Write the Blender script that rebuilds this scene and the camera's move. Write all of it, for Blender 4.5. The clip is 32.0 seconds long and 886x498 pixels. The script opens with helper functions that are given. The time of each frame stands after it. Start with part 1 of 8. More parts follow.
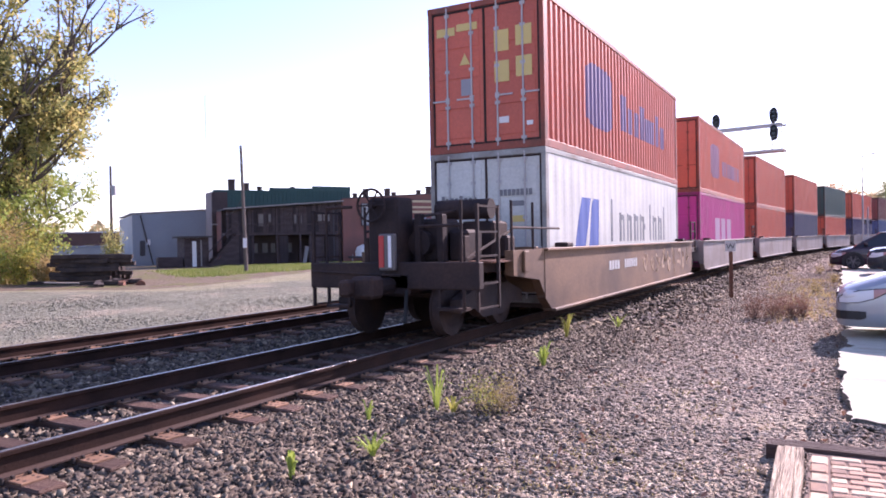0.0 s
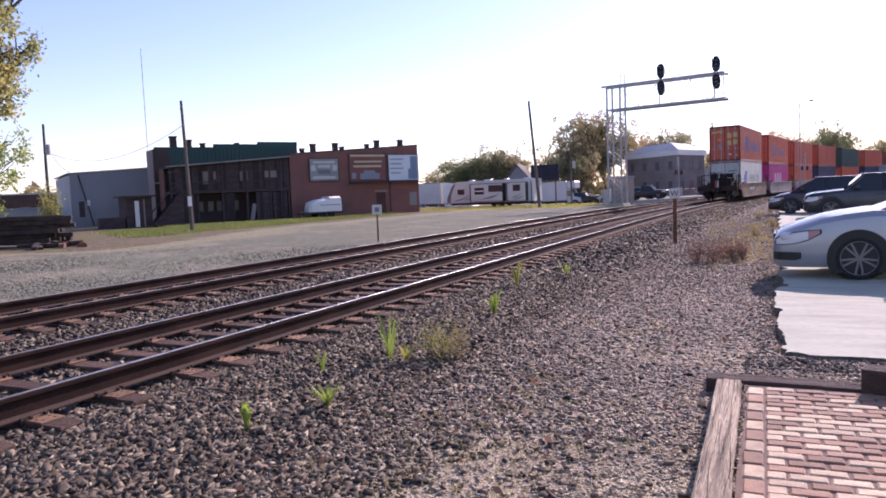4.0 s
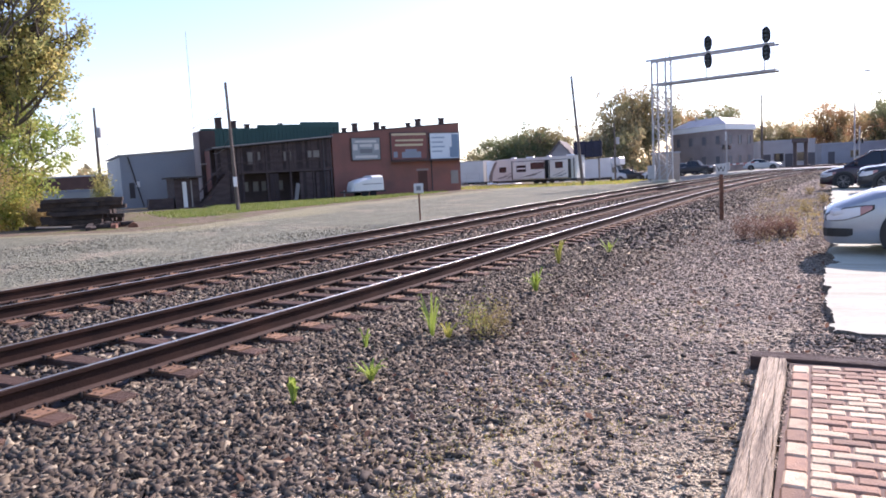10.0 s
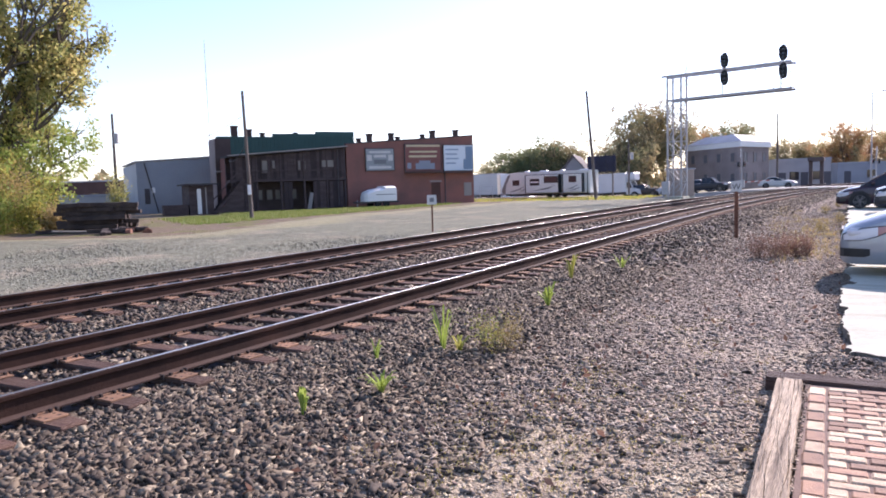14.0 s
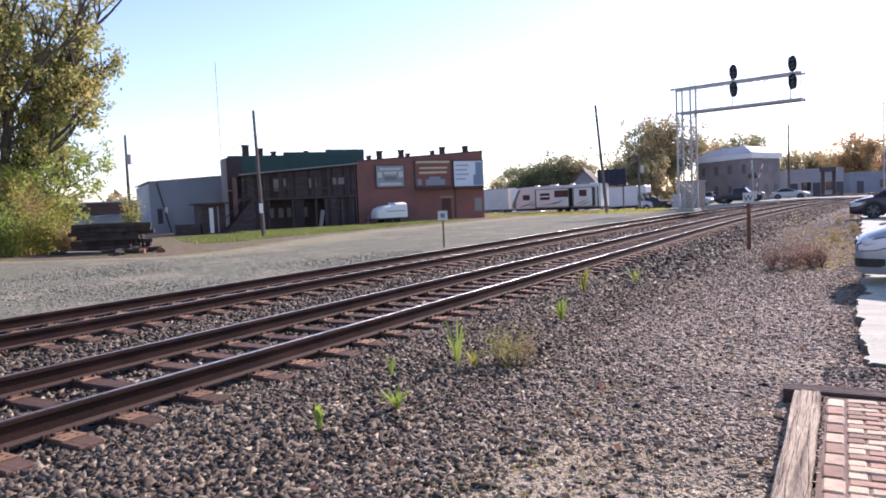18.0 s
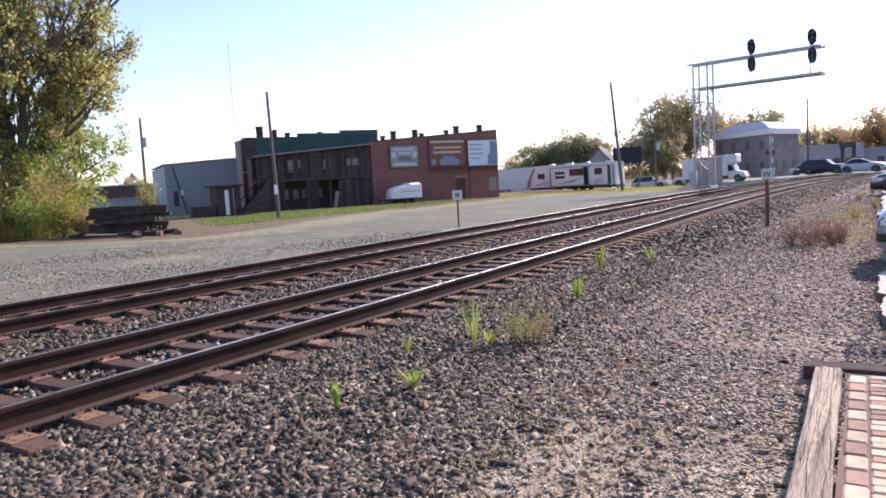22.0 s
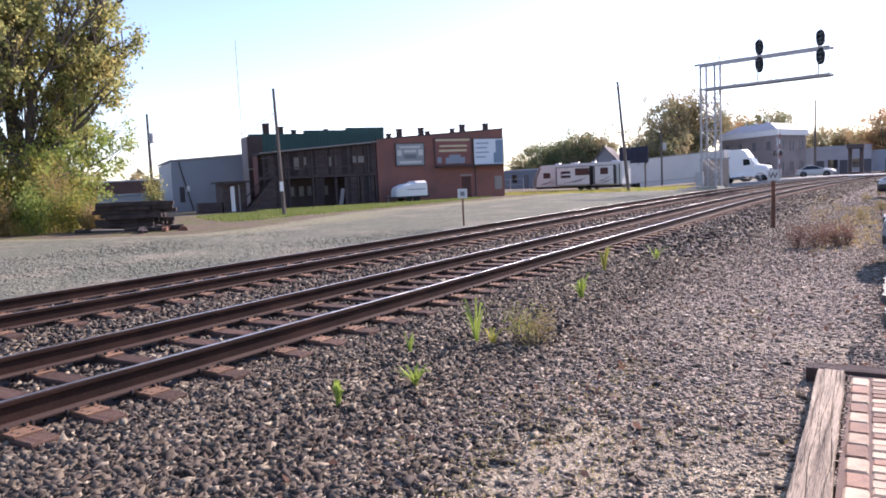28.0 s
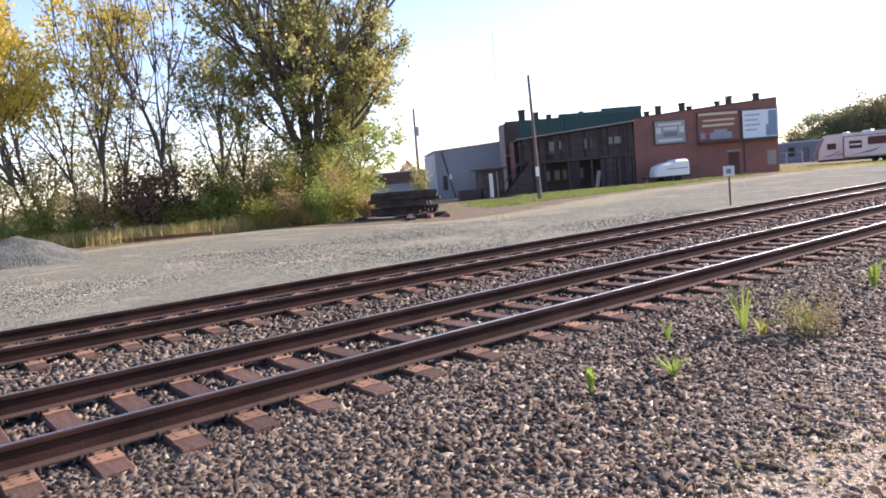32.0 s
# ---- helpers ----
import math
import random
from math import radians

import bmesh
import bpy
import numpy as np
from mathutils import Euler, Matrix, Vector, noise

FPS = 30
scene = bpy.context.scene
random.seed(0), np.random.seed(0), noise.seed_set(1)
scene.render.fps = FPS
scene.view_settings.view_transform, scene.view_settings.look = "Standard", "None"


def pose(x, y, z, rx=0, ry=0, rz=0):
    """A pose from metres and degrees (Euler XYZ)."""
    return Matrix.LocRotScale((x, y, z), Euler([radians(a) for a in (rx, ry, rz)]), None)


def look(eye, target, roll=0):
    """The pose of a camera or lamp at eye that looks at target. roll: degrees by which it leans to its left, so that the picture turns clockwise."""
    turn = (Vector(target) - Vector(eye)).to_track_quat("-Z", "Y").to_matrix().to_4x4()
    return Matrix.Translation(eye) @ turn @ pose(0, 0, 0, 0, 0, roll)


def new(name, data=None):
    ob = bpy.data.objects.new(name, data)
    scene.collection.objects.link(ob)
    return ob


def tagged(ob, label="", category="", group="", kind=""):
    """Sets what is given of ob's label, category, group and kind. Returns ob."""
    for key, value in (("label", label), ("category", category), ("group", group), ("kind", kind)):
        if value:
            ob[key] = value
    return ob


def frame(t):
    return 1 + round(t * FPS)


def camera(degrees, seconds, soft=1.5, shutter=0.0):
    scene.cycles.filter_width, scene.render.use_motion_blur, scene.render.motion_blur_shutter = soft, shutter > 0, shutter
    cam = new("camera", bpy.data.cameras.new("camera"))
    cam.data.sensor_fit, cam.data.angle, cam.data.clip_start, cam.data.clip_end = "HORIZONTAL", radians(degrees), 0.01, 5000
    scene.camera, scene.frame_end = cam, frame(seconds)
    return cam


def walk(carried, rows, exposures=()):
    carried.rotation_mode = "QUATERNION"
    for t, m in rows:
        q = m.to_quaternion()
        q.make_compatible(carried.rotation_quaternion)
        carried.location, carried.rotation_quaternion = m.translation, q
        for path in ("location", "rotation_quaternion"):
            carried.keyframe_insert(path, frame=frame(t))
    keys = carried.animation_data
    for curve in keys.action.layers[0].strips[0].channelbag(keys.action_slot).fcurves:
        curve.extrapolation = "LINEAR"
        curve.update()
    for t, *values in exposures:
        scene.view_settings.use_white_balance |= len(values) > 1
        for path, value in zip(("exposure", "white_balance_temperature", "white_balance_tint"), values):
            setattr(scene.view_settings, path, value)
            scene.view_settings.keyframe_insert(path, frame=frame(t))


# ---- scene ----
# metres; z = 0 is the top of the rail heads, y runs along the straight track, x to the right
cam = camera(62.76, 32.0, soft=1.8)
# seconds, eye x, y, z, pitch, roll, yaw
PATH = [
    (0.0, -0.029, 0.045, 1.423, -0.61, 1.09, 28.80),
    (0.5, 0.005, 0.057, 1.425, -0.60, 0.01, 23.22),
    (1.0, 0.021, 0.063, 1.416, -2.34, -0.69, 19.74),
    (1.5, 0.007, 0.036, 1.412, -2.94, 0.94, 19.94),
    (2.0, 0.003, 0.041, 1.400, -3.75, 0.78, 21.21),
    (2.5, 0.007, 0.041, 1.408, -4.03, 0.49, 22.52),
    (3.0, 0.011, 0.037, 1.402, -4.24, 0.94, 23.31),
    (3.5, 0.005, 0.028, 1.396, -4.38, 1.32, 23.17),
    (4.0, -0.011, 0.029, 1.379, -4.33, 2.31, 25.03),
    (4.5, -0.002, 0.038, 1.368, -6.41, 3.44, 27.40),
    (6.5, 0.008, -0.018, 1.396, -5.80, 1.48, 27.80),
    (7.0, 0.013, -0.006, 1.383, -5.05, 1.40, 27.89),
    (7.5, 0.020, -0.006, 1.380, -6.10, 1.38, 27.89),
    (8.0, 0.017, -0.007, 1.382, -6.46, 1.24, 27.85),
    (8.5, 0.016, -0.004, 1.388, -6.65, 1.03, 28.22),
    (9.0, 0.026, -0.010, 1.393, -6.07, 0.69, 28.33),
    (9.5, 0.020, -0.001, 1.380, -5.56, 2.24, 28.35),
    (10.0, 0.020, -0.012, 1.384, -5.89, 2.90, 28.43),
    (10.5, 0.017, -0.020, 1.387, -5.81, 2.35, 28.57),
    (11.0, 0.015, -0.014, 1.392, -5.75, 2.15, 28.63),
    (11.5, 0.007, -0.011, 1.386, -5.60, 2.02, 28.68),
    (12.0, 0.005, -0.004, 1.389, -5.49, 1.92, 28.79),
    (12.5, 0.003, -0.003, 1.384, -5.36, 1.82, 28.88),
    (13.0, 0.003, -0.006, 1.388, -5.22, 1.79, 28.93),
    (13.5, 0.001, -0.005, 1.388, -4.98, 1.59, 29.03),
    (14.0, -0.003, -0.003, 1.387, -4.93, 1.79, 29.31),
    (14.5, -0.003, -0.008, 1.386, -4.91, 1.59, 29.84),
    (16.5, 0.005, -0.013, 1.386, -5.09, 1.84, 30.44),
    (17.0, 0.003, -0.012, 1.388, -4.94, 2.20, 30.56),
    (17.5, -0.001, -0.026, 1.391, -3.97, 1.17, 30.36),
    (18.0, -0.008, -0.030, 1.389, -3.66, 2.60, 30.13),
    (18.5, -0.000, -0.035, 1.388, -3.77, 2.31, 30.81),
    (19.0, -0.002, -0.019, 1.377, -4.84, 1.98, 30.93),
    (19.5, 0.005, -0.008, 1.370, -5.51, 3.12, 30.18),
    (20.0, -0.001, -0.014, 1.390, -5.68, 2.17, 28.71),
    (20.5, -0.024, -0.018, 1.381, -4.75, 2.56, 29.88),
    (21.0, -0.012, -0.025, 1.380, -4.69, 2.47, 30.95),
    (21.5, -0.020, -0.022, 1.383, -4.74, 2.14, 31.12),
    (22.0, -0.030, -0.004, 1.374, -5.17, 3.19, 31.38),
    (22.5, -0.022, -0.004, 1.372, -5.68, 3.46, 31.76),
    (23.0, -0.011, -0.004, 1.375, -5.97, 3.05, 31.72),
    (23.5, -0.009, -0.004, 1.375, -6.04, 3.30, 31.50),
    (24.0, -0.003, -0.008, 1.374, -5.60, 3.85, 31.48),
    (24.5, -0.004, -0.019, 1.380, -5.43, 3.56, 31.42),
    (25.0, -0.001, -0.014, 1.373, -5.29, 3.73, 31.53),
    (25.5, 0.011, -0.020, 1.373, -5.08, 3.97, 31.19),
    (27.5, -0.012, -0.007, 1.378, -4.80, 2.87, 31.37),
    (28.0, -0.014, 0.001, 1.373, -5.28, 2.69, 31.79),
    (28.5, -0.013, 0.000, 1.372, -5.56, 2.65, 31.99),
    (29.0, -0.008, -0.003, 1.365, -6.07, 3.14, 32.14),
    (29.5, -0.005, 0.001, 1.373, -6.46, 3.88, 32.29),
    (30.0, -0.002, -0.015, 1.383, -5.61, 3.60, 32.46),
    (30.5, -0.010, -0.017, 1.376, -5.13, 3.37, 32.42),
    (31.0, -0.009, -0.012, 1.375, -5.10, 2.71, 32.62),
    (31.5, -0.034, 0.021, 1.360, -5.86, 4.97, 37.74),
    (32.0, -0.014, 0.062, 1.383, -5.21, 5.10, 51.95),
]
walk(cam, [(t, pose(x, y, z, 90 + p, 0, w) @ pose(0, 0, 0, 0, 0, -r)) for t, x, y, z, p, r, w in PATH],
     exposures=[(t, e - 0.04, 6620 if t > 31.5 else 6390, 43 if t < 1 else 40 if t < 5 else 30) for t, e in ((0, 1.2), (1, 0.64), (2, 0.5), (4, 0.53), (7, 0.93), (13, 1.0), (17, 0.9), (19, 0.78), (21, 0.82), (24, 0.92), (31, 0.9), (32, 1.17))])

# ---- light: low autumn sun ahead of the camera, a little to the right of the track ----
SUN_AZ, SUN_EL = 13.0, 29.0
world = bpy.data.worlds.new("sky")
scene.world = world
world.use_nodes = True
wn = world.node_tree
sky = wn.nodes.new("ShaderNodeTexSky")
sky.sky_type = "NISHITA"
sky.sun_disc = False
sky.sun_elevation = radians(SUN_EL)
sky.sun_rotation = radians(SUN_AZ)
sky.air_density, sky.dust_density, sky.ozone_density = 1.0, 0.3, 2.6
wn.nodes["Background"].inputs["Strength"].default_value = 0.145
wn.links.new(sky.outputs[0], wn.nodes["Background"].inputs[0])
sun = new("sun", bpy.data.lights.new("sun", "SUN"))
sun.data.energy, sun.data.angle, sun.data.color = 4.8, radians(0.6), (1.0, 0.93, 0.84)
sun_dir = Vector((math.sin(radians(SUN_AZ)) * math.cos(radians(SUN_EL)), math.cos(radians(SUN_AZ)) * math.cos(radians(SUN_EL)), math.sin(radians(SUN_EL))))
sun.matrix_world = look(sun_dir * 50, (0, 0, 0))

# ---- geometry helpers ----
class Geo:
    """Collects vertices and faces of one mesh."""
    def __init__(self):
        self.v, self.f = [], []

    def add(self, verts, faces):
        n = len(self.v)
        self.v += [tuple(p) for p in verts]
        self.f += [tuple(i + n for i in q) for q in faces]
        return self

    def box(self, x0, x1, y0, y1, z0, z1, c=0.0):
        """A box, its edges chamfered by c."""
        if c <= 0:
            v = [(x, y, z) for x in (x0, x1) for y in (y0, y1) for z in (z0, z1)]
            return self.add(v, [(0, 1, 3, 2), (4, 6, 7, 5), (0, 4, 5, 1), (2, 3, 7, 6), (0, 2, 6, 4), (1, 5, 7, 3)])
        c = min(c, (x1 - x0) / 2.01, (y1 - y0) / 2.01, (z1 - z0) / 2.01)
        v, ids = [], {}
        for i, x in enumerate((x0, x1)):
            for j, y in enumerate((y0, y1)):
                for k, z in enumerate((z0, z1)):
                    sx, sy, sz = (c, -c)[i], (c, -c)[j], (c, -c)[k]
                    for a, p in enumerate(((x, y + sy, z + sz), (x + sx, y, z + sz), (x + sx, y + sy, z))):
                        ids[i, j, k, a] = len(v)
                        v.append(p)
        F = [tuple(ids[i, j, k, 0] for j, k in ((0, 0), (0, 1), (1, 1), (1, 0))[::(1, -1)[i]]) for i in (0, 1)]
        F += [tuple(ids[i, j, k, 1] for i, k in ((0, 0), (1, 0), (1, 1), (0, 1))[::(1, -1)[j]]) for j in (0, 1)]
        F += [tuple(ids[i, j, k, 2] for i, j in ((0, 0), (0, 1), (1, 1), (1, 0))[::(1, -1)[k]]) for k in (0, 1)]
        for a in (0, 1):
            for b in (0, 1):
                F.append((ids[0, a, b, 1], ids[1, a, b, 1], ids[1, a, b, 2], ids[0, a, b, 2]))
                F.append((ids[a, 0, b, 0], ids[a, 1, b, 0], ids[a, 1, b, 2], ids[a, 0, b, 2]))
                F.append((ids[a, b, 0, 0], ids[a, b, 1, 0], ids[a, b, 1, 1], ids[a, b, 0, 1]))
                F += [(ids[a, b, k, 0], ids[a, b, k, 1], ids[a, b, k, 2]) for k in (0, 1)]
        return self.add(v, F)

    def tube(self, p0, p1, r0, r1=None, n=8, caps=True):
        r1 = r0 if r1 is None else r1
        p0, p1 = Vector(p0), Vector(p1)
        d = (p1 - p0).normalized()
        u = d.orthogonal().normalized()
        w = d.cross(u)
        v = [p + (u * math.cos(a) + w * math.sin(a)) * r for p, r in ((p0, r0), (p1, r1)) for a in (2 * math.pi * i / n for i in range(n))]
        F = [(i, (i + 1) % n, n + (i + 1) % n, n + i) for i in range(n)]
        if caps:
            F += [tuple(range(n))[::-1], tuple(range(n, 2 * n))]
        return self.add(v, F)

    def bar(self, p0, p1, w, h):
        """A bar of rectangular section between two points, h measured upwards."""
        p0, p1 = Vector(p0), Vector(p1)
        d = (p1 - p0).normalized()
        side = d.cross(Vector((0, 0, 1)))
        side = side.normalized() if side.length > 1e-4 else Vector((1, 0, 0))
        up = side.cross(d)
        v = [p + side * a * w / 2 + up * b * h / 2 for p in (p0, p1) for a, b in ((-1, -1), (1, -1), (1, 1), (-1, 1))]
        return self.add(v, [(0, 1, 5, 4), (1, 2, 6, 5), (2, 3, 7, 6), (3, 0, 4, 7), (3, 2, 1, 0), (4, 5, 6, 7)])

    def loft(self, rings, closed=True, caps=True):
        """Skins rings of equal point counts."""
        n, v, F = len(rings[0]), [], []
        for r in rings:
            v += list(r)
        for k in range(len(rings) - 1):
            for i in range(n if closed else n - 1):
                j = (i + 1) % n
                F.append((k * n + i, k * n + j, (k + 1) * n + j, (k + 1) * n + i))
        if caps and closed:
            F += [tuple(range(n))[::-1], tuple(range((len(rings) - 1) * n, len(rings) * n))]
        return self.add(v, F)

    def prism(self, outline, axis, a, b):
        """An outline of (u, w) pairs drawn out along an axis from a to b."""
        put = {"x": lambda u, w, t: (t, u, w), "y": lambda u, w, t: (u, t, w), "z": lambda u, w, t: (u, w, t)}[axis]
        return self.loft([[put(u, w, t) for u, w in outline] for t in (a, b)])

    def move(self, m):
        self.v = [tuple(m @ Vector(p)) for p in self.v]
        return self

    def mesh(self, name, material, smooth=False):
        me = bpy.data.meshes.new(name)
        me.from_pydata(self.v, [], self.f)
        if material:
            me.materials.append(material)
        bm = bmesh.new()
        bm.from_mesh(me)
        bmesh.ops.recalc_face_normals(bm, faces=bm.faces)
        bm.to_mesh(me)
        bm.free()
        if smooth:
            me.polygons.foreach_set("use_smooth", [True] * len(me.polygons))
            me.set_sharp_from_angle(angle=radians(35))
        return me


def part(name, geo, material, parent, label="", m=None, smooth=False, kind=""):
    """Links a Geo, or a ready mesh, as one mesh object under a thing or a part."""
    ob = new(name, geo.mesh(name, material, smooth) if isinstance(geo, Geo) else geo)
    if parent:
        ob.parent = parent
    if m:
        ob.matrix_basis = m
    return tagged(ob, label=label, kind=kind)


def thing(name, label, category, m=None, group="", kind=""):
    ob = new(name)
    ob.empty_display_size = 0.2
    if m:
        ob.matrix_basis = m
    return tagged(ob, label, category, group, kind)


# ---- materials ----
def material(name, base, rough=0.8, metal=0.0, vary=0.25, scale=3.0, fine=40.0, bump=0.15, tint=None, rand=0.0, island=0.0, spec=0.4, stretch=(1, 1, 1), dist=0.02):
    """A base colour with stains and grain at two scales, and fine relief. tint: the colour of the stains."""
    m = bpy.data.materials.new(name)
    m.use_nodes = True
    nt = m.node_tree
    N, L = nt.nodes.new, nt.links.new
    bsdf = nt.nodes["Principled BSDF"]
    bsdf.inputs["Roughness"].default_value = rough
    bsdf.inputs["Metallic"].default_value = metal
    bsdf.inputs["Specular IOR Level"].default_value = spec
    co = N("ShaderNodeTexCoord")
    mp = N("ShaderNodeMapping")
    mp.inputs["Scale"].default_value = stretch
    L(co.outputs["Object"], mp.inputs["Vector"])
    big, small = N("ShaderNodeTexNoise"), N("ShaderNodeTexNoise")
    for nz, sc, det in ((big, scale, 5.0), (small, fine, 3.0)):
        nz.inputs["Scale"].default_value = sc
        nz.inputs["Detail"].default_value = det
        L(mp.outputs[0], nz.inputs["Vector"])
    tint = tint or tuple(c * 0.55 for c in base)
    mix = N("ShaderNodeMix")
    mix.data_type = "RGBA"
    mix.inputs["A"].default_value = (*base, 1)
    mix.inputs["B"].default_value = (*tint, 1)
    ramp = N("ShaderNodeMapRange")
    ramp.inputs["From Min"].default_value, ramp.inputs["From Max"].default_value = 0.4, 0.72
    ramp.inputs["To Max"].default_value = min(1.0, vary * 2.5)
    L(big.outputs["Fac"], ramp.inputs["Value"])
    L(ramp.outputs[0], mix.inputs["Factor"])
    hsv = N("ShaderNodeHueSaturation")
    L(mix.outputs["Result"], hsv.inputs["Color"])
    val = N("ShaderNodeMapRange")
    val.inputs["To Min"].default_value, val.inputs["To Max"].default_value = 1 - vary, 1 + vary
    L(small.outputs["Fac"], val.inputs["Value"])
    last = val.outputs[0]
    if rand or island:
        src = N("ShaderNodeNewGeometry").outputs["Random Per Island"] if island else N("ShaderNodeObjectInfo").outputs["Random"]
        rr = N("ShaderNodeMapRange")
        amount = island or rand
        rr.inputs["To Min"].default_value, rr.inputs["To Max"].default_value = 1 - amount, 1 + amount
        L(src, rr.inputs["Value"])
        mul = N("ShaderNodeMath")
        mul.operation = "MULTIPLY"
        L(last, mul.inputs[0])
        L(rr.outputs[0], mul.inputs[1])
        last = mul.outputs[0]
    L(last, hsv.inputs["Value"])
    L(hsv.outputs[0], bsdf.inputs["Base Color"])
    if bump:
        bp = N("ShaderNodeBump")
        bp.inputs["Strength"].default_value = bump
        bp.inputs["Distance"].default_value = dist
        L(small.outputs["Fac"], bp.inputs["Height"])
        L(bp.outputs[0], bsdf.inputs["Normal"])
    return m


def glass(name, colour=(0.02, 0.025, 0.03), rough=0.05):
    m = bpy.data.materials.new(name)
    m.use_nodes = True
    b = m.node_tree.nodes["Principled BSDF"]
    b.inputs["Base Color"].default_value = (*colour, 1)
    b.inputs["Roughness"].default_value = rough
    b.inputs["Specular IOR Level"].default_value = 0.6
    return m


def leaf_material(name, colours, trans=0.5, patch=0.9):
    """Leaves of several colours, in patches and leaf by leaf; thin, so light shines through. patch: patches a metre."""
    m = bpy.data.materials.new(name)
    m.use_nodes = True
    nt = m.node_tree
    N, L = nt.nodes.new, nt.links.new
    b = nt.nodes["Principled BSDF"]
    b.inputs["Roughness"].default_value = 0.65
    b.inputs["Specular IOR Level"].default_value = 0.25
    geo = N("ShaderNodeNewGeometry")
    ramp = N("ShaderNodeValToRGB")
    ramp.color_ramp.interpolation = "LINEAR"
    el = ramp.color_ramp.elements
    while len(el) < len(colours):
        el.new(0.5)
    for i, c in enumerate(colours):
        el[i].position = i / (len(colours) - 1)
        el[i].color = (*c, 1)
    co, nz, mr = N("ShaderNodeTexCoord"), N("ShaderNodeTexNoise"), N("ShaderNodeMapRange")
    nz.inputs["Scale"].default_value, nz.inputs["Detail"].default_value = patch, 2.0
    mr.inputs["From Min"].default_value, mr.inputs["From Max"].default_value = 0.3, 0.7
    mr.inputs["To Min"].default_value, mr.inputs["To Max"].default_value = -0.1, 0.65
    half, add = N("ShaderNodeMath"), N("ShaderNodeMath")
    half.operation, half.inputs[1].default_value = "MULTIPLY", 0.45
    L(co.outputs["Object"], nz.inputs["Vector"])
    L(nz.outputs["Fac"], mr.inputs["Value"])
    L(geo.outputs["Random Per Island"], half.inputs[0])
    L(half.outputs[0], add.inputs[0])
    L(mr.outputs[0], add.inputs[1])
    L(add.outputs[0], ramp.inputs[0])
    tr = N("ShaderNodeBsdfTranslucent")
    mix = N("ShaderNodeMixShader")
    mix.inputs[0].default_value = trans
    L(ramp.outputs[0], b.inputs["Base Color"])
    L(ramp.outputs[0], tr.inputs["Color"])
    L(b.outputs[0], mix.inputs[1])
    L(tr.outputs[0], mix.inputs[2])
    L(mix.outputs[0], nt.nodes["Material Output"].inputs["Surface"])
    return m


def stone_material(name, colours):
    """Broken stone: each lump takes one of several greys and browns."""
    m = material(name, colours[2], 0.9, 0, 0.2, 8, 60, 0.12)
    nt = m.node_tree
    ramp = nt.nodes.new("ShaderNodeValToRGB")
    el = ramp.color_ramp.elements
    while len(el) < len(colours):
        el.new(0.5)
    for i, c in enumerate(colours):
        el[i].position, el[i].color = i / (len(colours) - 1), (*c, 1)
    nt.links.new(nt.nodes.new("ShaderNodeNewGeometry").outputs["Random Per Island"], ramp.inputs[0])
    mix = [n for n in nt.nodes if n.bl_idname == "ShaderNodeMix"][0]
    nt.links.new(ramp.outputs[0], mix.inputs["A"])
    mix.inputs["B"].default_value = (0.13, 0.105, 0.085, 1)
    return m


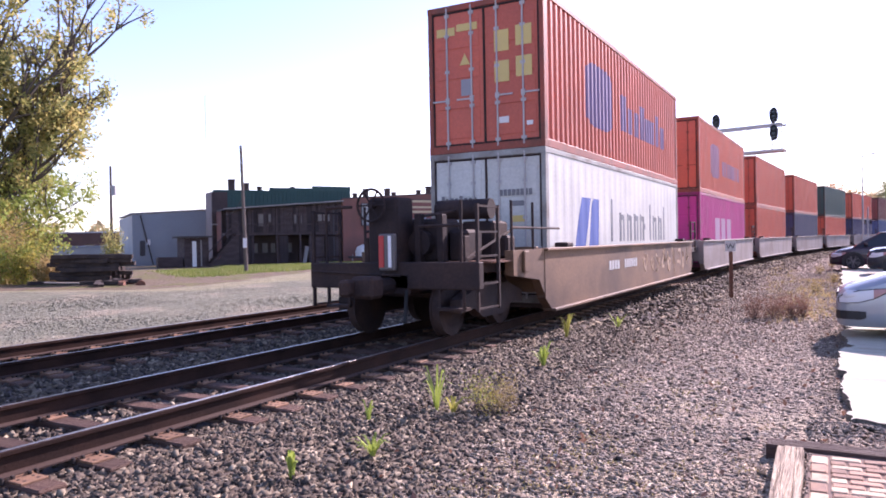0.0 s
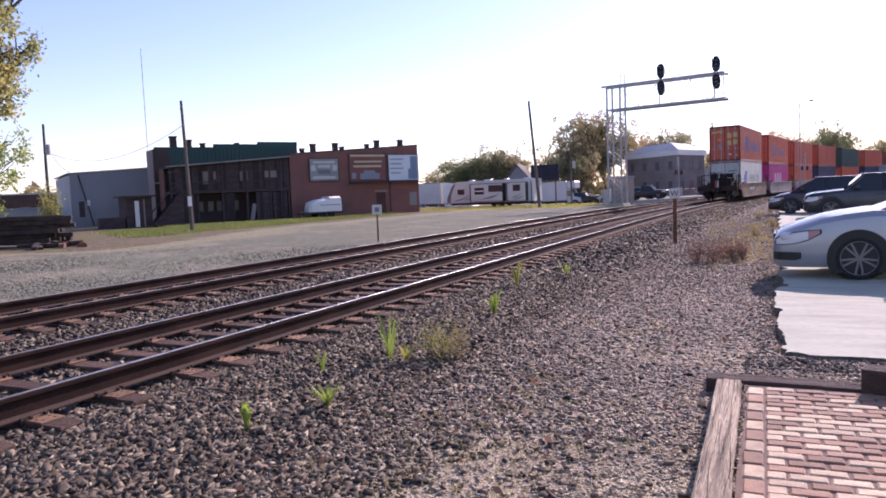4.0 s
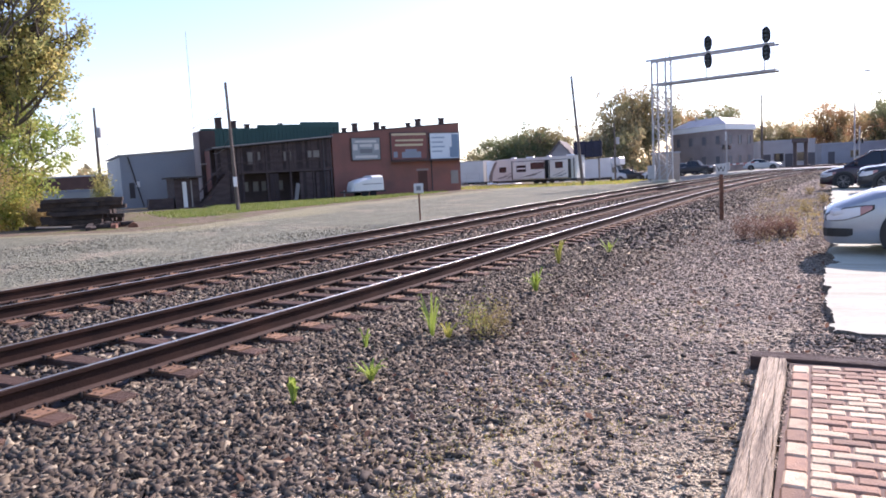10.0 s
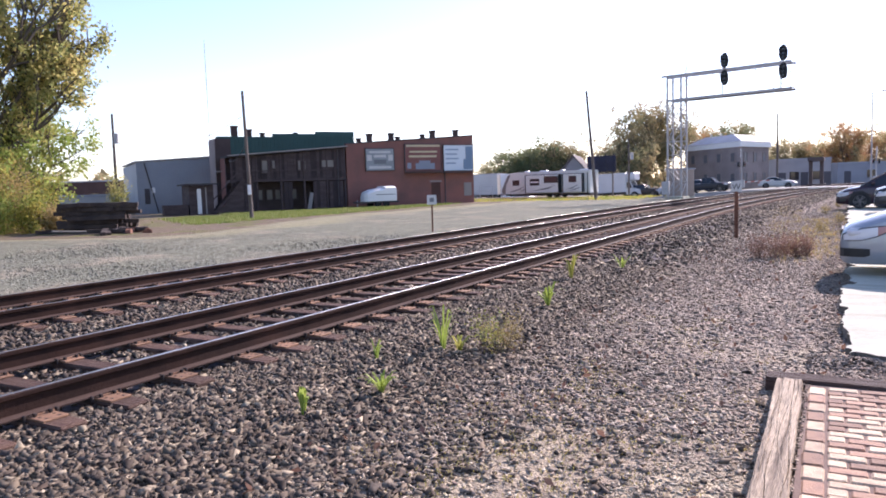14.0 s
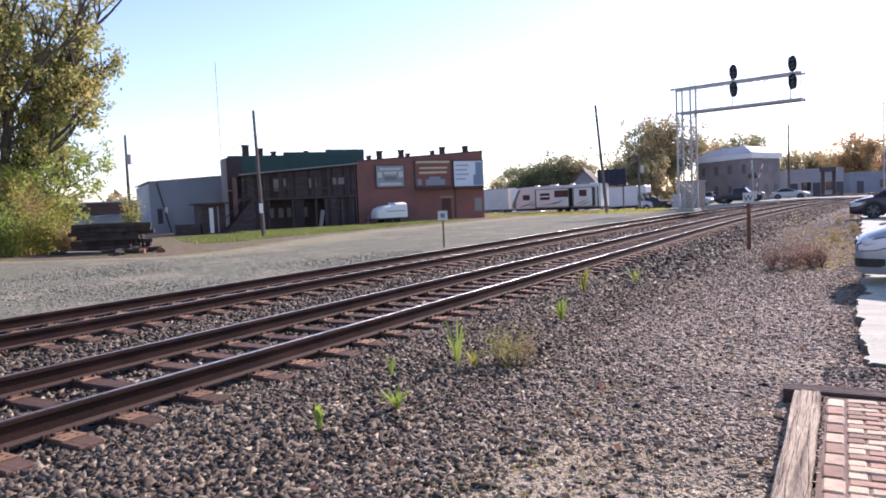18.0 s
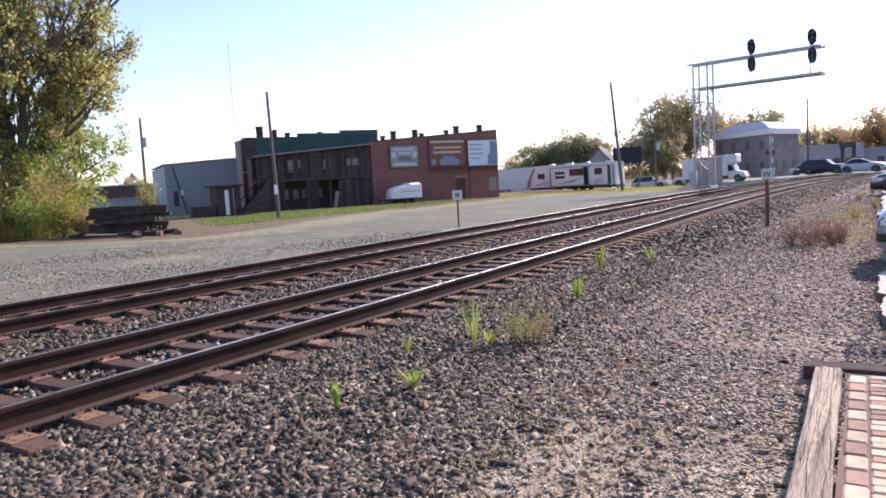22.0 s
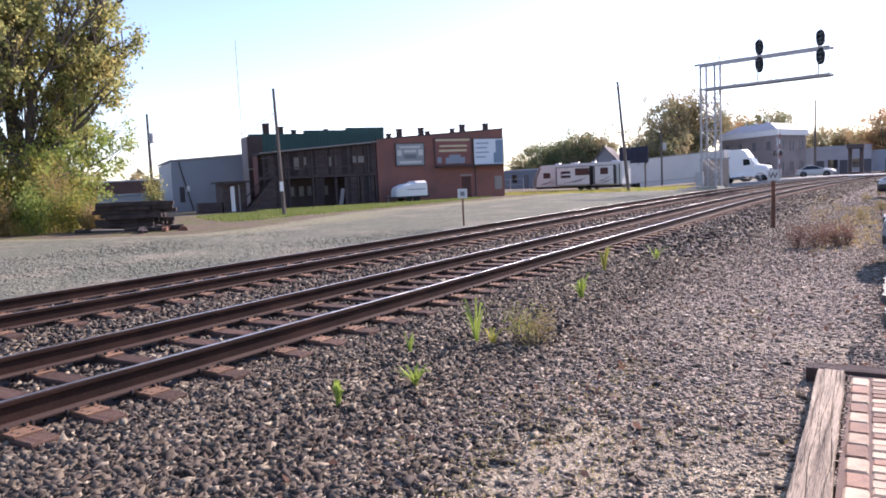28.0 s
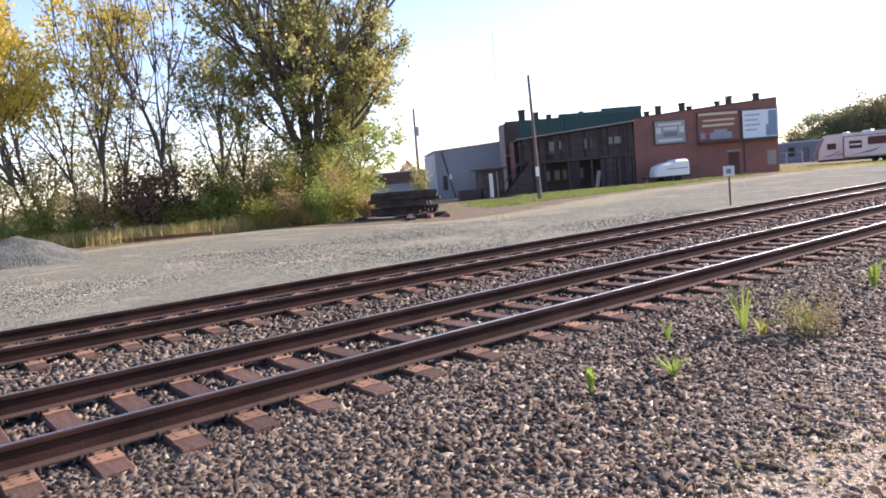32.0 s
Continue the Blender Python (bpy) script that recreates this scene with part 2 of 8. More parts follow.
M = {
    "rail": material("rail_steel", (0.026, 0.014, 0.011), 0.85, 0.0, 0.35, 2, 60, 0.25, (0.055, 0.027, 0.019), spec=0.12),
    "rail_foot": material("dusty_rust", (0.06, 0.034, 0.025), 0.9, 0, 0.35, 3, 40, 0.2, (0.05, 0.028, 0.021)),
    "rail_top": material("polished_steel", (0.46, 0.43, 0.40), 0.36, 1.0, 0.1, 2, 30, 0.03),
    "rust": material("rusty_steel", (0.20, 0.085, 0.05), 0.85, 0.1, 0.3, 6, 80, 0.3, (0.08, 0.04, 0.03), rand=0.2),
    "plate": material("rusty_plate", (0.285, 0.16, 0.092), 0.85, 0.0, 0.35, 14, 90, 0.3, (0.19, 0.10, 0.06), rand=0.25),
    "tie": material("creosoted_wood", (0.088, 0.044, 0.03), 0.9, 0, 0.45, 3, 40, 0.5, (0.135, 0.083, 0.057), rand=0.25, stretch=(1, 8, 4)),
    "timber": material("weathered_timber", (0.60, 0.465, 0.32), 0.9, 0, 0.5, 3.2, 16, 1.0, (0.19, 0.137, 0.092), stretch=(7, 0.45, 7), dist=0.03),
    # brown wood, its colour deepened to put the front face in shade
    "shaded_timber": material("shaded_timber", (0.075, 0.045, 0.035), 0.9, 0, 0.4, 3, 22, 0.6, (0.035, 0.022, 0.02), stretch=(0.7, 6, 6)),
    "old_tie": material("old_creosoted_wood", (0.035, 0.026, 0.023), 0.95, 0, 0.35, 3, 30, 0.5, (0.07, 0.05, 0.04)),
    "stone": stone_material("ballast_stone", [(0.01674, 0.0127, 0.008918), (0.0465, 0.03496, 0.02457), (0.1097, 0.0828, 0.05642), (0.06138, 0.0414, 0.02912), (0.1906, 0.149, 0.1019), (0.093, 0.07636, 0.05278), (0.3906, 0.3238, 0.223)]),
    "pebble": stone_material("path_pebbles", [(0.1056, 0.07968, 0.06231), (0.2304, 0.1824, 0.1386), (0.3216, 0.2611, 0.1981), (0.384, 0.3168, 0.2418), (0.264, 0.1824, 0.1367), (0.5376, 0.4656, 0.3608)]),
    # darker concrete for the slab's upright faces, with their shade in the colour
    "slab_side": material("shaded_concrete", (0.17, 0.145, 0.115), 0.95, 0, 0.35, 5, 40, 0.8, (0.09, 0.075, 0.062)),
    "grit": stone_material("path_grit", [(0.323, 0.2645, 0.189), (0.4655, 0.3915, 0.2808), (0.5415, 0.4632, 0.333), (0.3895, 0.3037, 0.216), (0.6365, 0.5634, 0.4185)]),
    "concrete": material("pale_concrete", (0.47, 0.465, 0.365), 0.9, 0, 0.32, 2.6, 34, 0.6, (0.32, 0.305, 0.23), stretch=(0.35, 1.6, 1)),
    "asphalt": material("worn_asphalt", (0.16, 0.155, 0.15), 0.9, 0, 0.15, 0.4, 30, 0.2, (0.10, 0.10, 0.10)),
    "brick_paver": material("brick_paver", (0.355, 0.205, 0.126), 0.85, 0, 0.28, 9, 60, 0.35, (0.22, 0.13, 0.10), rand=0.32),
    "pale_paver": material("pale_brick_paver", (0.62, 0.465, 0.305), 0.85, 0, 0.28, 9, 60, 0.35, (0.38, 0.25, 0.17), rand=0.25),
    "sand": material("joint_sand", (0.20, 0.135, 0.105), 0.95, 0, 0.2, 6, 60, 0.3),
    # red brick made lighter than its own tone in place of haze
    "wall_brick": material("old_red_brick", (0.25, 0.108, 0.086), 0.9, 0, 0.3, 0.6, 14, 0.3, (0.16, 0.09, 0.075)),
    "dark_wood": material("dark_stained_boards", (0.062, 0.042, 0.041), 0.85, 0, 0.35, 1, 12, 0.3, (0.10, 0.075, 0.07), stretch=(1, 1, 4)),
    "green_roof": material("green_metal", (0.03, 0.085, 0.075), 0.6, 0.1, 0.15, 0.5, 8, 0.1),
    "grey_metal": material("grey_metal_siding", (0.30, 0.33, 0.36), 0.6, 0.1, 0.1, 0.4, 8, 0.05),
    # raised in tone to carry the haze before the corner building
    "grey_brick": material("grey_brown_brick", (0.30, 0.25, 0.235), 0.9, 0, 0.2, 0.5, 12, 0.2),
    "white_paint": material("white_paint", (0.78, 0.78, 0.76), 0.45, 0, 0.06, 0.6, 20, 0.03, (0.6, 0.58, 0.55)),
    "pale_roof": material("pale_roofing", (0.34, 0.37, 0.41), 0.7, 0, 0.12, 0.5, 10, 0.1),
    "roofing": material("dark_roofing", (0.09, 0.08, 0.08), 0.9, 0, 0.2, 0.5, 10, 0.2),
    "pole_wood": material("pole_wood", (0.12, 0.095, 0.08), 0.9, 0, 0.25, 2, 20, 0.4, (0.2, 0.17, 0.15), stretch=(5, 5, 0.5)),
    "galv": material("galvanised_steel", (0.42, 0.41, 0.40), 0.65, 0.15, 0.12, 3, 30, 0.05),
    "black": material("black_paint", (0.015, 0.015, 0.016), 0.55, 0, 0.15, 3, 30, 0.05),
    "rubber": material("tyre_rubber", (0.018, 0.018, 0.018), 0.85, 0, 0.15, 3, 30, 0.1),
    "rim": material("cast_alloy", (0.17, 0.165, 0.165), 0.45, 0.5, 0.12, 3, 30, 0.03),
    "chrome": material("bright_metal", (0.6, 0.6, 0.62), 0.25, 1.0, 0.05, 3, 30, 0.0),
    "glass": glass("dark_glass"),
    # dull panes with haze painted in as a paler base
    "dull_glass": glass("haze_paled_glass", (0.12, 0.12, 0.13), 0.45),
    "bark": material("bark", (0.10, 0.085, 0.07), 0.95, 0, 0.3, 2, 14, 0.6, (0.13, 0.11, 0.09), stretch=(3, 3, 0.6)),
    "car_steel": material("dirty_dark_steel", (0.026, 0.018, 0.018), 0.8, 0.0, 0.4, 1.5, 20, 0.25, (0.06, 0.034, 0.026), spec=0.25),
    "car_tan": material("tan_car_paint", (0.19, 0.104, 0.055), 0.7, 0, 0.4, 0.9, 20, 0.15, (0.075, 0.042, 0.028)),
    "car_grey": material("grey_car_paint", (0.26, 0.22, 0.205), 0.7, 0, 0.35, 0.8, 20, 0.1, (0.16, 0.115, 0.095)),
}
PAINTS = {}


def paint(name, colour, rough=0.35, vary=0.05, metal=0.0, tint=None):
    if name not in PAINTS:
        PAINTS[name] = material(name, colour, rough, metal, vary, 0.7, 25, 0.02, tint)
    return PAINTS[name]

# ---- the line of the track: straight, then a long curve to the right ----
TRACK_X, CURVE_FROM, RADIUS, SPACING, GAUGE = -6.004, 26.66, 400.7, 4.028, 1.505


def line(s):
    """Centre of the near track at the distance s along it, and its heading (radians to the right of y)."""
    d = max(s - CURVE_FROM, 0.0)
    th = d / RADIUS
    if th > 0:
        return TRACK_X + RADIUS * (1 - math.cos(th)), CURVE_FROM + RADIUS * math.sin(th), th
    return TRACK_X, s, 0.0


def beside(s, off, z=0.0):
    x, y, th = line(s)
    return (x + off * math.cos(th), y - off * math.sin(th), z)


def stations(a, b, near=1.0, far=6.0, switch=70.0):
    out, s = [], a
    while s < b:
        out.append(s)
        s += near if s < switch else far
    return out + [b]


# ---- ground ----
def ground_material():
    m = bpy.data.materials.new("open_ground")
    m.use_nodes = True
    nt = m.node_tree
    N, L = nt.nodes.new, nt.links.new
    b = nt.nodes["Principled BSDF"]
    b.inputs["Roughness"].default_value = 0.95
    b.inputs["Specular IOR Level"].default_value = 0.2
    co = N("ShaderNodeTexCoord")
    sep = N("ShaderNodeSeparateXYZ")
    L(co.outputs["Object"], sep.inputs[0])

    def noise_at(scale, detail=4.0):
        n = N("ShaderNodeTexNoise")
        n.inputs["Scale"].default_value, n.inputs["Detail"].default_value = scale, detail
        L(co.outputs["Object"], n.inputs["Vector"])
        return n.outputs["Fac"]

    def math_node(op, a, c):
        n = N("ShaderNodeMath")
        n.operation = op
        for i, q in enumerate((a, c)):
            if isinstance(q, (int, float)):
                n.inputs[i].default_value = q
            else:
                L(q, n.inputs[i])
        return n.outputs[0]

    def ramp(v, lo, hi):
        n = N("ShaderNodeMapRange")
        n.interpolation_type = "SMOOTHSTEP"
        n.inputs["From Min"].default_value, n.inputs["From Max"].default_value = lo, hi
        L(v, n.inputs["Value"])
        return n.outputs[0]

    def blend(fac, a, c):
        n = N("ShaderNodeMix")
        n.data_type = "RGBA"
        L(fac, n.inputs["Factor"])
        for key, q in (("A", a), ("B", c)):
            if isinstance(q, tuple):
                n.inputs[key].default_value = (*q, 1)
            else:
                L(q, n.inputs[key])
        return n.outputs["Result"]

    wob = math_node("MULTIPLY", math_node("SUBTRACT", noise_at(0.25), 0.5), 5.0)
    x = math_node("ADD", sep.outputs["X"], wob)
    mid, patch = noise_at(4.0), noise_at(0.5)

    def cells(scale):
        n = N("ShaderNodeTexVoronoi")
        n.inputs["Scale"].default_value = scale
        L(co.outputs["Object"], n.inputs["Vector"])
        tone = N("ShaderNodeSeparateColor")
        L(n.outputs["Color"], tone.inputs[0])
        return n.outputs["Distance"], tone.outputs[0]

    (d_big, c_big), (d_fine, c_fine) = cells(42.0), cells(115.0)
    grain = math_node("ADD", math_node("MULTIPLY", c_big, 0.45), math_node("MULTIPLY", c_fine, 0.55))
    relief = math_node("SUBTRACT", 1.0, math_node("ADD", math_node("MULTIPLY", d_big, 0.9), math_node("MULTIPLY", d_fine, 0.45)))
    path = blend(ramp(mid, 0.35, 0.7), (0.27, 0.21, 0.155), (0.36, 0.285, 0.215))
    # darker with distance, standing in for the shade stones cast on each other
    path = blend(ramp(sep.outputs["Y"], 15.0, 30.0), path, blend(ramp(mid, 0.35, 0.7), (0.095, 0.073, 0.056), (0.14, 0.108, 0.083)))
    path = blend(ramp(math_node("ADD", patch, math_node("MULTIPLY", math_node("ADD", math_node("ABSOLUTE", math_node("SUBTRACT", sep.outputs["Y"], 3.0), 0.0), 3.0), -0.03)), 0.26, 0.48), path, blend(ramp(mid, 0.3, 0.7), (0.58, 0.49, 0.335), (0.44, 0.365, 0.25)))
    lot = blend(ramp(mid, 0.35, 0.7), (0.165, 0.165, 0.115), (0.23, 0.228, 0.16))
    lot = blend(ramp(patch, 0.5, 0.7), lot, (0.29, 0.255, 0.18))
    dirt = blend(ramp(mid, 0.35, 0.7), (0.15, 0.11, 0.078), (0.235, 0.18, 0.12))
    dirt = blend(ramp(patch, 0.48, 0.6), dirt, (0.16, 0.15, 0.06))
    near_pile = ramp(sep.outputs["Y"], 15.0, 20.0)
    edge = math_node("SUBTRACT", x, math_node("MULTIPLY", math_node("MULTIPLY", near_pile, math_node("SUBTRACT", 1.0, ramp(sep.outputs["Y"], 26.0, 38.0))), 4.0))
    edge = math_node("ADD", edge, math_node("MULTIPLY", math_node("SUBTRACT", 1.0, near_pile), 8.5))
    lot = blend(math_node("MULTIPLY", math_node("SUBTRACT", 1.0, ramp(edge, -27.0, -25.0)), 0.8), lot, blend(ramp(mid, 0.35, 0.7), (0.27, 0.25, 0.14), (0.34, 0.31, 0.19)))
    left = blend(ramp(edge, -29.6, -28.4), dirt, lot)
    col = blend(ramp(x, -12.0, -9.0), left, path)
    hs = N("ShaderNodeHueSaturation")
    L(col, hs.inputs["Color"])
    v = N("ShaderNodeMapRange")
    v.inputs["To Min"].default_value, v.inputs["To Max"].default_value = 0.5, 1.55
    L(grain, v.inputs["Value"])
    L(v.outputs[0], hs.inputs["Value"])
    L(hs.outputs[0], b.inputs["Base Color"])
    bp = N("ShaderNodeBump")
    bp.inputs["Strength"].default_value, bp.inputs["Distance"].default_value = 0.8, 0.025
    L(relief, bp.inputs["Height"])
    L(bp.outputs[0], b.inputs["Normal"])
    return m


GROUND = -0.30


def ground_height(x, y):
    far = min(1.0, max(0.0, (math.hypot(x, y) - 12) / 20))
    dip = min(1.0, max(0.0, (x + 27) / 4)) * min(1.0, max(0.0, (-8 - x) / 5)) * min(max(0.0, y - 66) * 0.024, 0.8) + (0.95 if y > 88 else 0) * min(1.0, max(0.0, (-9 - x) / 8))
    return GROUND - min(dip, 1.2) + (noise.noise((x * 0.25, y * 0.25, 3.1)) * 0.02 + noise.noise((x * 0.05, y * 0.05, 7.7)) * 0.06 * far)


def build_ground():
    def axis(lo, hi, step):
        inner = list(np.arange(lo, hi + 0.01, step))
        return [-2500, -1200, -600, -300, -150] + [v for v in inner] + [150, 300, 600, 1200, 2500]
    xs, ys = axis(-75, 40, 1.25), axis(-30, 120, 1.5)
    v = [(x, y, ground_height(x, y)) for x in xs for y in ys]
    n = len(ys)
    f = [(i * n + j, (i + 1) * n + j, (i + 1) * n + j + 1, i * n + j + 1) for i in range(len(xs) - 1) for j in range(n - 1)]
    g = Geo().add(v, f)
    ob = new("ground", g.mesh("ground", ground_material(), True))
    tagged(ob, "grey gravel lot, dirt and stony path beside the railway", "ground", kind="structure")


build_ground()

# ---- ballast bed ----
BED = [(-7.0, -0.32), (-6.1, -0.25), (-5.3, -0.26), (-2.75, -0.26), (-1.35, -0.265), (0, -0.265), (1.25, -0.265), (1.6, -0.255), (2.3, -0.275), (3.4, -0.33)]
bed = Geo().loft([[beside(s, o, z) for o, z in BED] for s in stations(-40, 660)], closed=False)
tagged(new("ballast_bed", bed.mesh("ballast_bed", material("ballast_bed", (0.07, 0.058, 0.055), 0.95, 0, 0.6, 3, 22, 0.9, (0.15, 0.125, 0.115), dist=0.04, spec=0.08))),
       "dark grey crushed stone ballast under both tracks", "ballast", kind="structure")


# ---- stones, each a small broken lump ----
def stone_field(name, label, count, area, size, mat_, seed, z_of, keep=None, flat=0.7, tilt=1.3, curved=False):
    """Broken lumps: wedges of six uneven corners. curved: the field follows the bend of the line."""
    rng = np.random.default_rng(seed)
    base = np.array([(sx, *p) for sx in (-1, 1) for p in ((-1.1, -0.9), (1.1, -0.8), (0.15, 1.15))], float)
    tri = np.array([(0, 1, 2), (3, 5, 4), (0, 3, 4), (0, 4, 1), (1, 4, 5), (1, 5, 2), (2, 5, 3), (2, 3, 0)])
    x = rng.uniform(area[0], area[1], count)
    # denser towards the camera
    y = area[2] + (area[3] - area[2]) * rng.uniform(0, 1, count) ** area[4]
    if keep is not None:
        k = keep(x, y, rng)
        x, y = x[k], y[k]
    n = len(x)
    z = z_of(x, y)
    if curved:
        mid = np.array([beside(q, 0) for q in range(0, 120, 2)])
        x = x + np.interp(y, mid[:, 1], mid[:, 0]) - TRACK_X
    r = size * rng.uniform(0.55, 1.35, n)
    P = base[None] * (1 + rng.uniform(-0.6, 0.3, (n, 6, 3)))
    P *= (r[:, None] * np.stack([rng.uniform(0.95, 1.85, n), rng.uniform(0.6, 1.05, n), rng.uniform(0.4, 0.9, n) * flat / 0.7], 1))[:, None]
    a, t1, t2 = rng.uniform(0, 6.283, n), rng.uniform(-tilt, tilt, n), rng.normal(0, 0.3 * tilt, n)
    ca, sa, ct, st = np.cos(a), np.sin(a), np.cos(t1), np.sin(t1)
    X, Y, Z = P[..., 0], P[..., 1], P[..., 2]
    Y, Z = Y * ct[:, None] - Z * st[:, None], Y * st[:, None] + Z * ct[:, None]
    c2, s2 = np.cos(t2)[:, None], np.sin(t2)[:, None]
    X, Z = X * c2 - Z * s2, X * s2 + Z * c2
    X, Y = X * ca[:, None] - Y * sa[:, None], X * sa[:, None] + Y * ca[:, None]
    V = np.stack([X + x[:, None], Y + y[:, None], Z + z[:, None]], -1).reshape(-1, 3)
    F = (tri[None] + (np.arange(n) * 6)[:, None, None]).reshape(-1, 3)
    me = bpy.data.meshes.new(name)
    me.vertices.add(len(V))
    me.vertices.foreach_set("co", V.astype(np.float32).ravel())
    me.loops.add(F.size)
    me.loops.foreach_set("vertex_index", F.astype(np.int32).ravel())
    me.polygons.add(len(F))
    me.polygons.foreach_set("loop_start", np.arange(0, F.size, 3, dtype=np.int32))
    me.update(calc_edges=True)
    me.materials.append(mat_)
    return tagged(new(name, me), label, "stones", kind="stuff")


# the ties lie unevenly along the line
TIES = [0.58 - 0.52 * k for k in range(18, 0, -1)] + [0.58, 1.08, 1.59, 2.09, 2.58, 3.09, 3.62, 4.31, 5.12, 5.65, 6.2, 6.78, 7.37, 8.0, 8.48, 9.03, 9.62, 10.28, 10.86, 11.43]
while TIES[-1] < 330:
    TIES.append(TIES[-1] + 0.56 + 0.05 * math.sin(len(TIES) * 2.1))
BARE = lambda x, y: np.exp(-((x + 1.65) / 0.62) ** 2 - ((y - 3.9) / 1.15) ** 2)


def off_ties(x, y, rng):
    """Leaves the tops of the ties mostly bare."""
    out = np.ones(len(x), bool)
    for c in (TRACK_X, TRACK_X - SPACING):
        on = (np.abs(x - c) < 1.24) & (np.abs(y[:, None] - np.array(TIES[:90])[None, :] - (0.0 if c == TRACK_X else 0.23)).min(1) < 0.12)
        near_rail = np.abs(np.abs(x - c) - GAUGE / 2) < 0.35
        drop = on & (rng.uniform(0, 1, len(x)) < np.where(near_rail, 1.0, 0.7))
        foot = np.abs(np.abs(x - c) - GAUGE / 2) < 0.085
        out &= ~(drop | foot)
    return out


def bed_z(x, y):
    return np.interp(x - TRACK_X, [o for o, z in BED], [z for o, z in BED]) + 0.012


stone_field("ballast_stones", "sharp grey-brown ballast stones lying loose", 62000, (-5.2, -1.9, 0.6, 14.0, 1.5), 0.0255, M["stone"], 3, bed_z, lambda x, y, rng: off_ties(x, y, rng) & (rng.uniform(0, 1, len(x)) < np.clip((-1.85 - x + 0.3 * np.sin(y * 1.9) + 0.2 * np.sin(y * 4.3)) * 1.3, 0.05, 1) * (1 - 0.8 * BARE(x, y))))
stone_field("ballast_stones", "sharp grey-brown ballast stones between the rails", 40000, (-11.6, -5.2, -1.0, 20.0, 1.3), 0.028, M["stone"], 4, bed_z, off_ties)
stone_field("ballast_stones", "ballast stones along the far tracks", 14000, (-11.9, -2.6, 13.0, 38.0, 1.2), 0.043, M["stone"], 5, bed_z, off_ties)
stone_field("ballast_stones", "ballast stones behind the standpoint", 30000, (-11.6, -2.2, -9.0, 0.7, 1.0), 0.03, M["stone"], 8, bed_z, off_ties)


def path_z(x, y):
    return np.maximum(np.interp(x - TRACK_X, [o for o, z in BED], [z for o, z in BED]), GROUND - 0.003) + 0.004


stone_field("ballast_stones", "ballast stones on the shoulder towards the street", 9000, (TRACK_X + 1.35, TRACK_X + 3.7, 34.0, 86.0, 1.3), 0.055, M["stone"], 9, path_z, None, 0.6, curved=True)
stone_field("ballast_stones", "ballast stones between the tracks towards the street", 4500, (TRACK_X - 2.75, TRACK_X - 1.4, 34.0, 80.0, 1.3), 0.055, M["stone"], 10, bed_z, None, 0.6, curved=True)
stone_field("path_stones", "gravel at the far end of the path", 5500, (TRACK_X + 3.2, TRACK_X + 5.6, 36.0, 82.0, 1.3), 0.05, M["pebble"], 27, path_z, None, 0.5, tilt=0.65, curved=True)


def clear_of_edges(x, y):
    """Off the edge timber, the paving and the slab."""
    return ~(((x > -0.215 - 0.0231 * (y + 5.5)) & (y < 6.3)) | ((x > 0.05) & (y > 6.9)))


def thin_out(x, y, rng):
    patch = np.sin(x * 2.3 + 1.0) * np.sin(y * 1.1 + x) + 0.5 * np.sin(y * 2.7)
    return (rng.uniform(0, 1, len(x)) < np.clip(0.6 + (-x - 1.3) * 0.35 - 0.3 * patch + np.clip((y - 5.0) * 0.1, -0.2, 0.4), 0.2, 1.0) * (1 - 0.6 * BARE(x, y))) & clear_of_edges(x, y)


def stray(x, y, rng):
    """Coarse stones thin out from the ballast towards the paving."""
    return (rng.uniform(0, 1, len(x)) < np.clip(0.24 + (-x - 1.1) * 0.5, 0.1, 1.0) * (1 - 0.75 * BARE(x, y))) & clear_of_edges(x, y)


stone_field("path_stones", "fine gravel trodden into the path", 42000, (-3.2, -0.2, 2.2, 13.0, 1.75), 0.0085, M["grit"], 66, lambda x, y: path_z(x, y) - 0.003, lambda x, y, rng: clear_of_edges(x, y) & (rng.uniform(0, 1, len(x)) > 0.75 * BARE(x, y)), 0.4, tilt=0.65)
stone_field("path_stones", "grey gravel on the middle of the path", 15000, (-2.9, 0.1, 4.8, 15.0, 1.15), 0.0155, M["pebble"], 67, path_z, lambda x, y, rng: clear_of_edges(x, y), 0.45, tilt=0.65)
stone_field("path_stones", "loose gravel and small stones on the path", 36000, (-3.3, 0.3, 1.8, 26.0, 1.5), 0.0145, M["pebble"], 6, path_z, thin_out, 0.4, tilt=0.65)
stone_field("path_stones", "larger stones strayed onto the path", 19000, (-3.4, 0.2, 1.8, 26.0, 1.3), 0.024, M["stone"], 16, path_z, stray, 0.6, tilt=0.65)
stone_field("path_stones", "loose gravel further along the path", 16000, (-3.4, 0.3, 7.5, 40.0, 1.1), 0.023, M["pebble"], 26, path_z, thin_out, 0.5, tilt=0.65)
stone_field("path_stones", "loose gravel behind the standpoint", 24000, (-3.3, -0.1, -9.0, 2.4, 1.0), 0.0175, M["pebble"], 36, path_z, thin_out, 0.5, tilt=0.65)
stone_field("slab_rubble", "broken stone and dirt along the slab's edge", 5200, (-0.3, 3.2, 6.4, 7.3, 0.8), 0.0135, M["pebble"], 46, lambda x, y: -0.288 + np.clip((y - 6.95) * 0.2, 0, 0.055), None, 0.6, tilt=0.65)
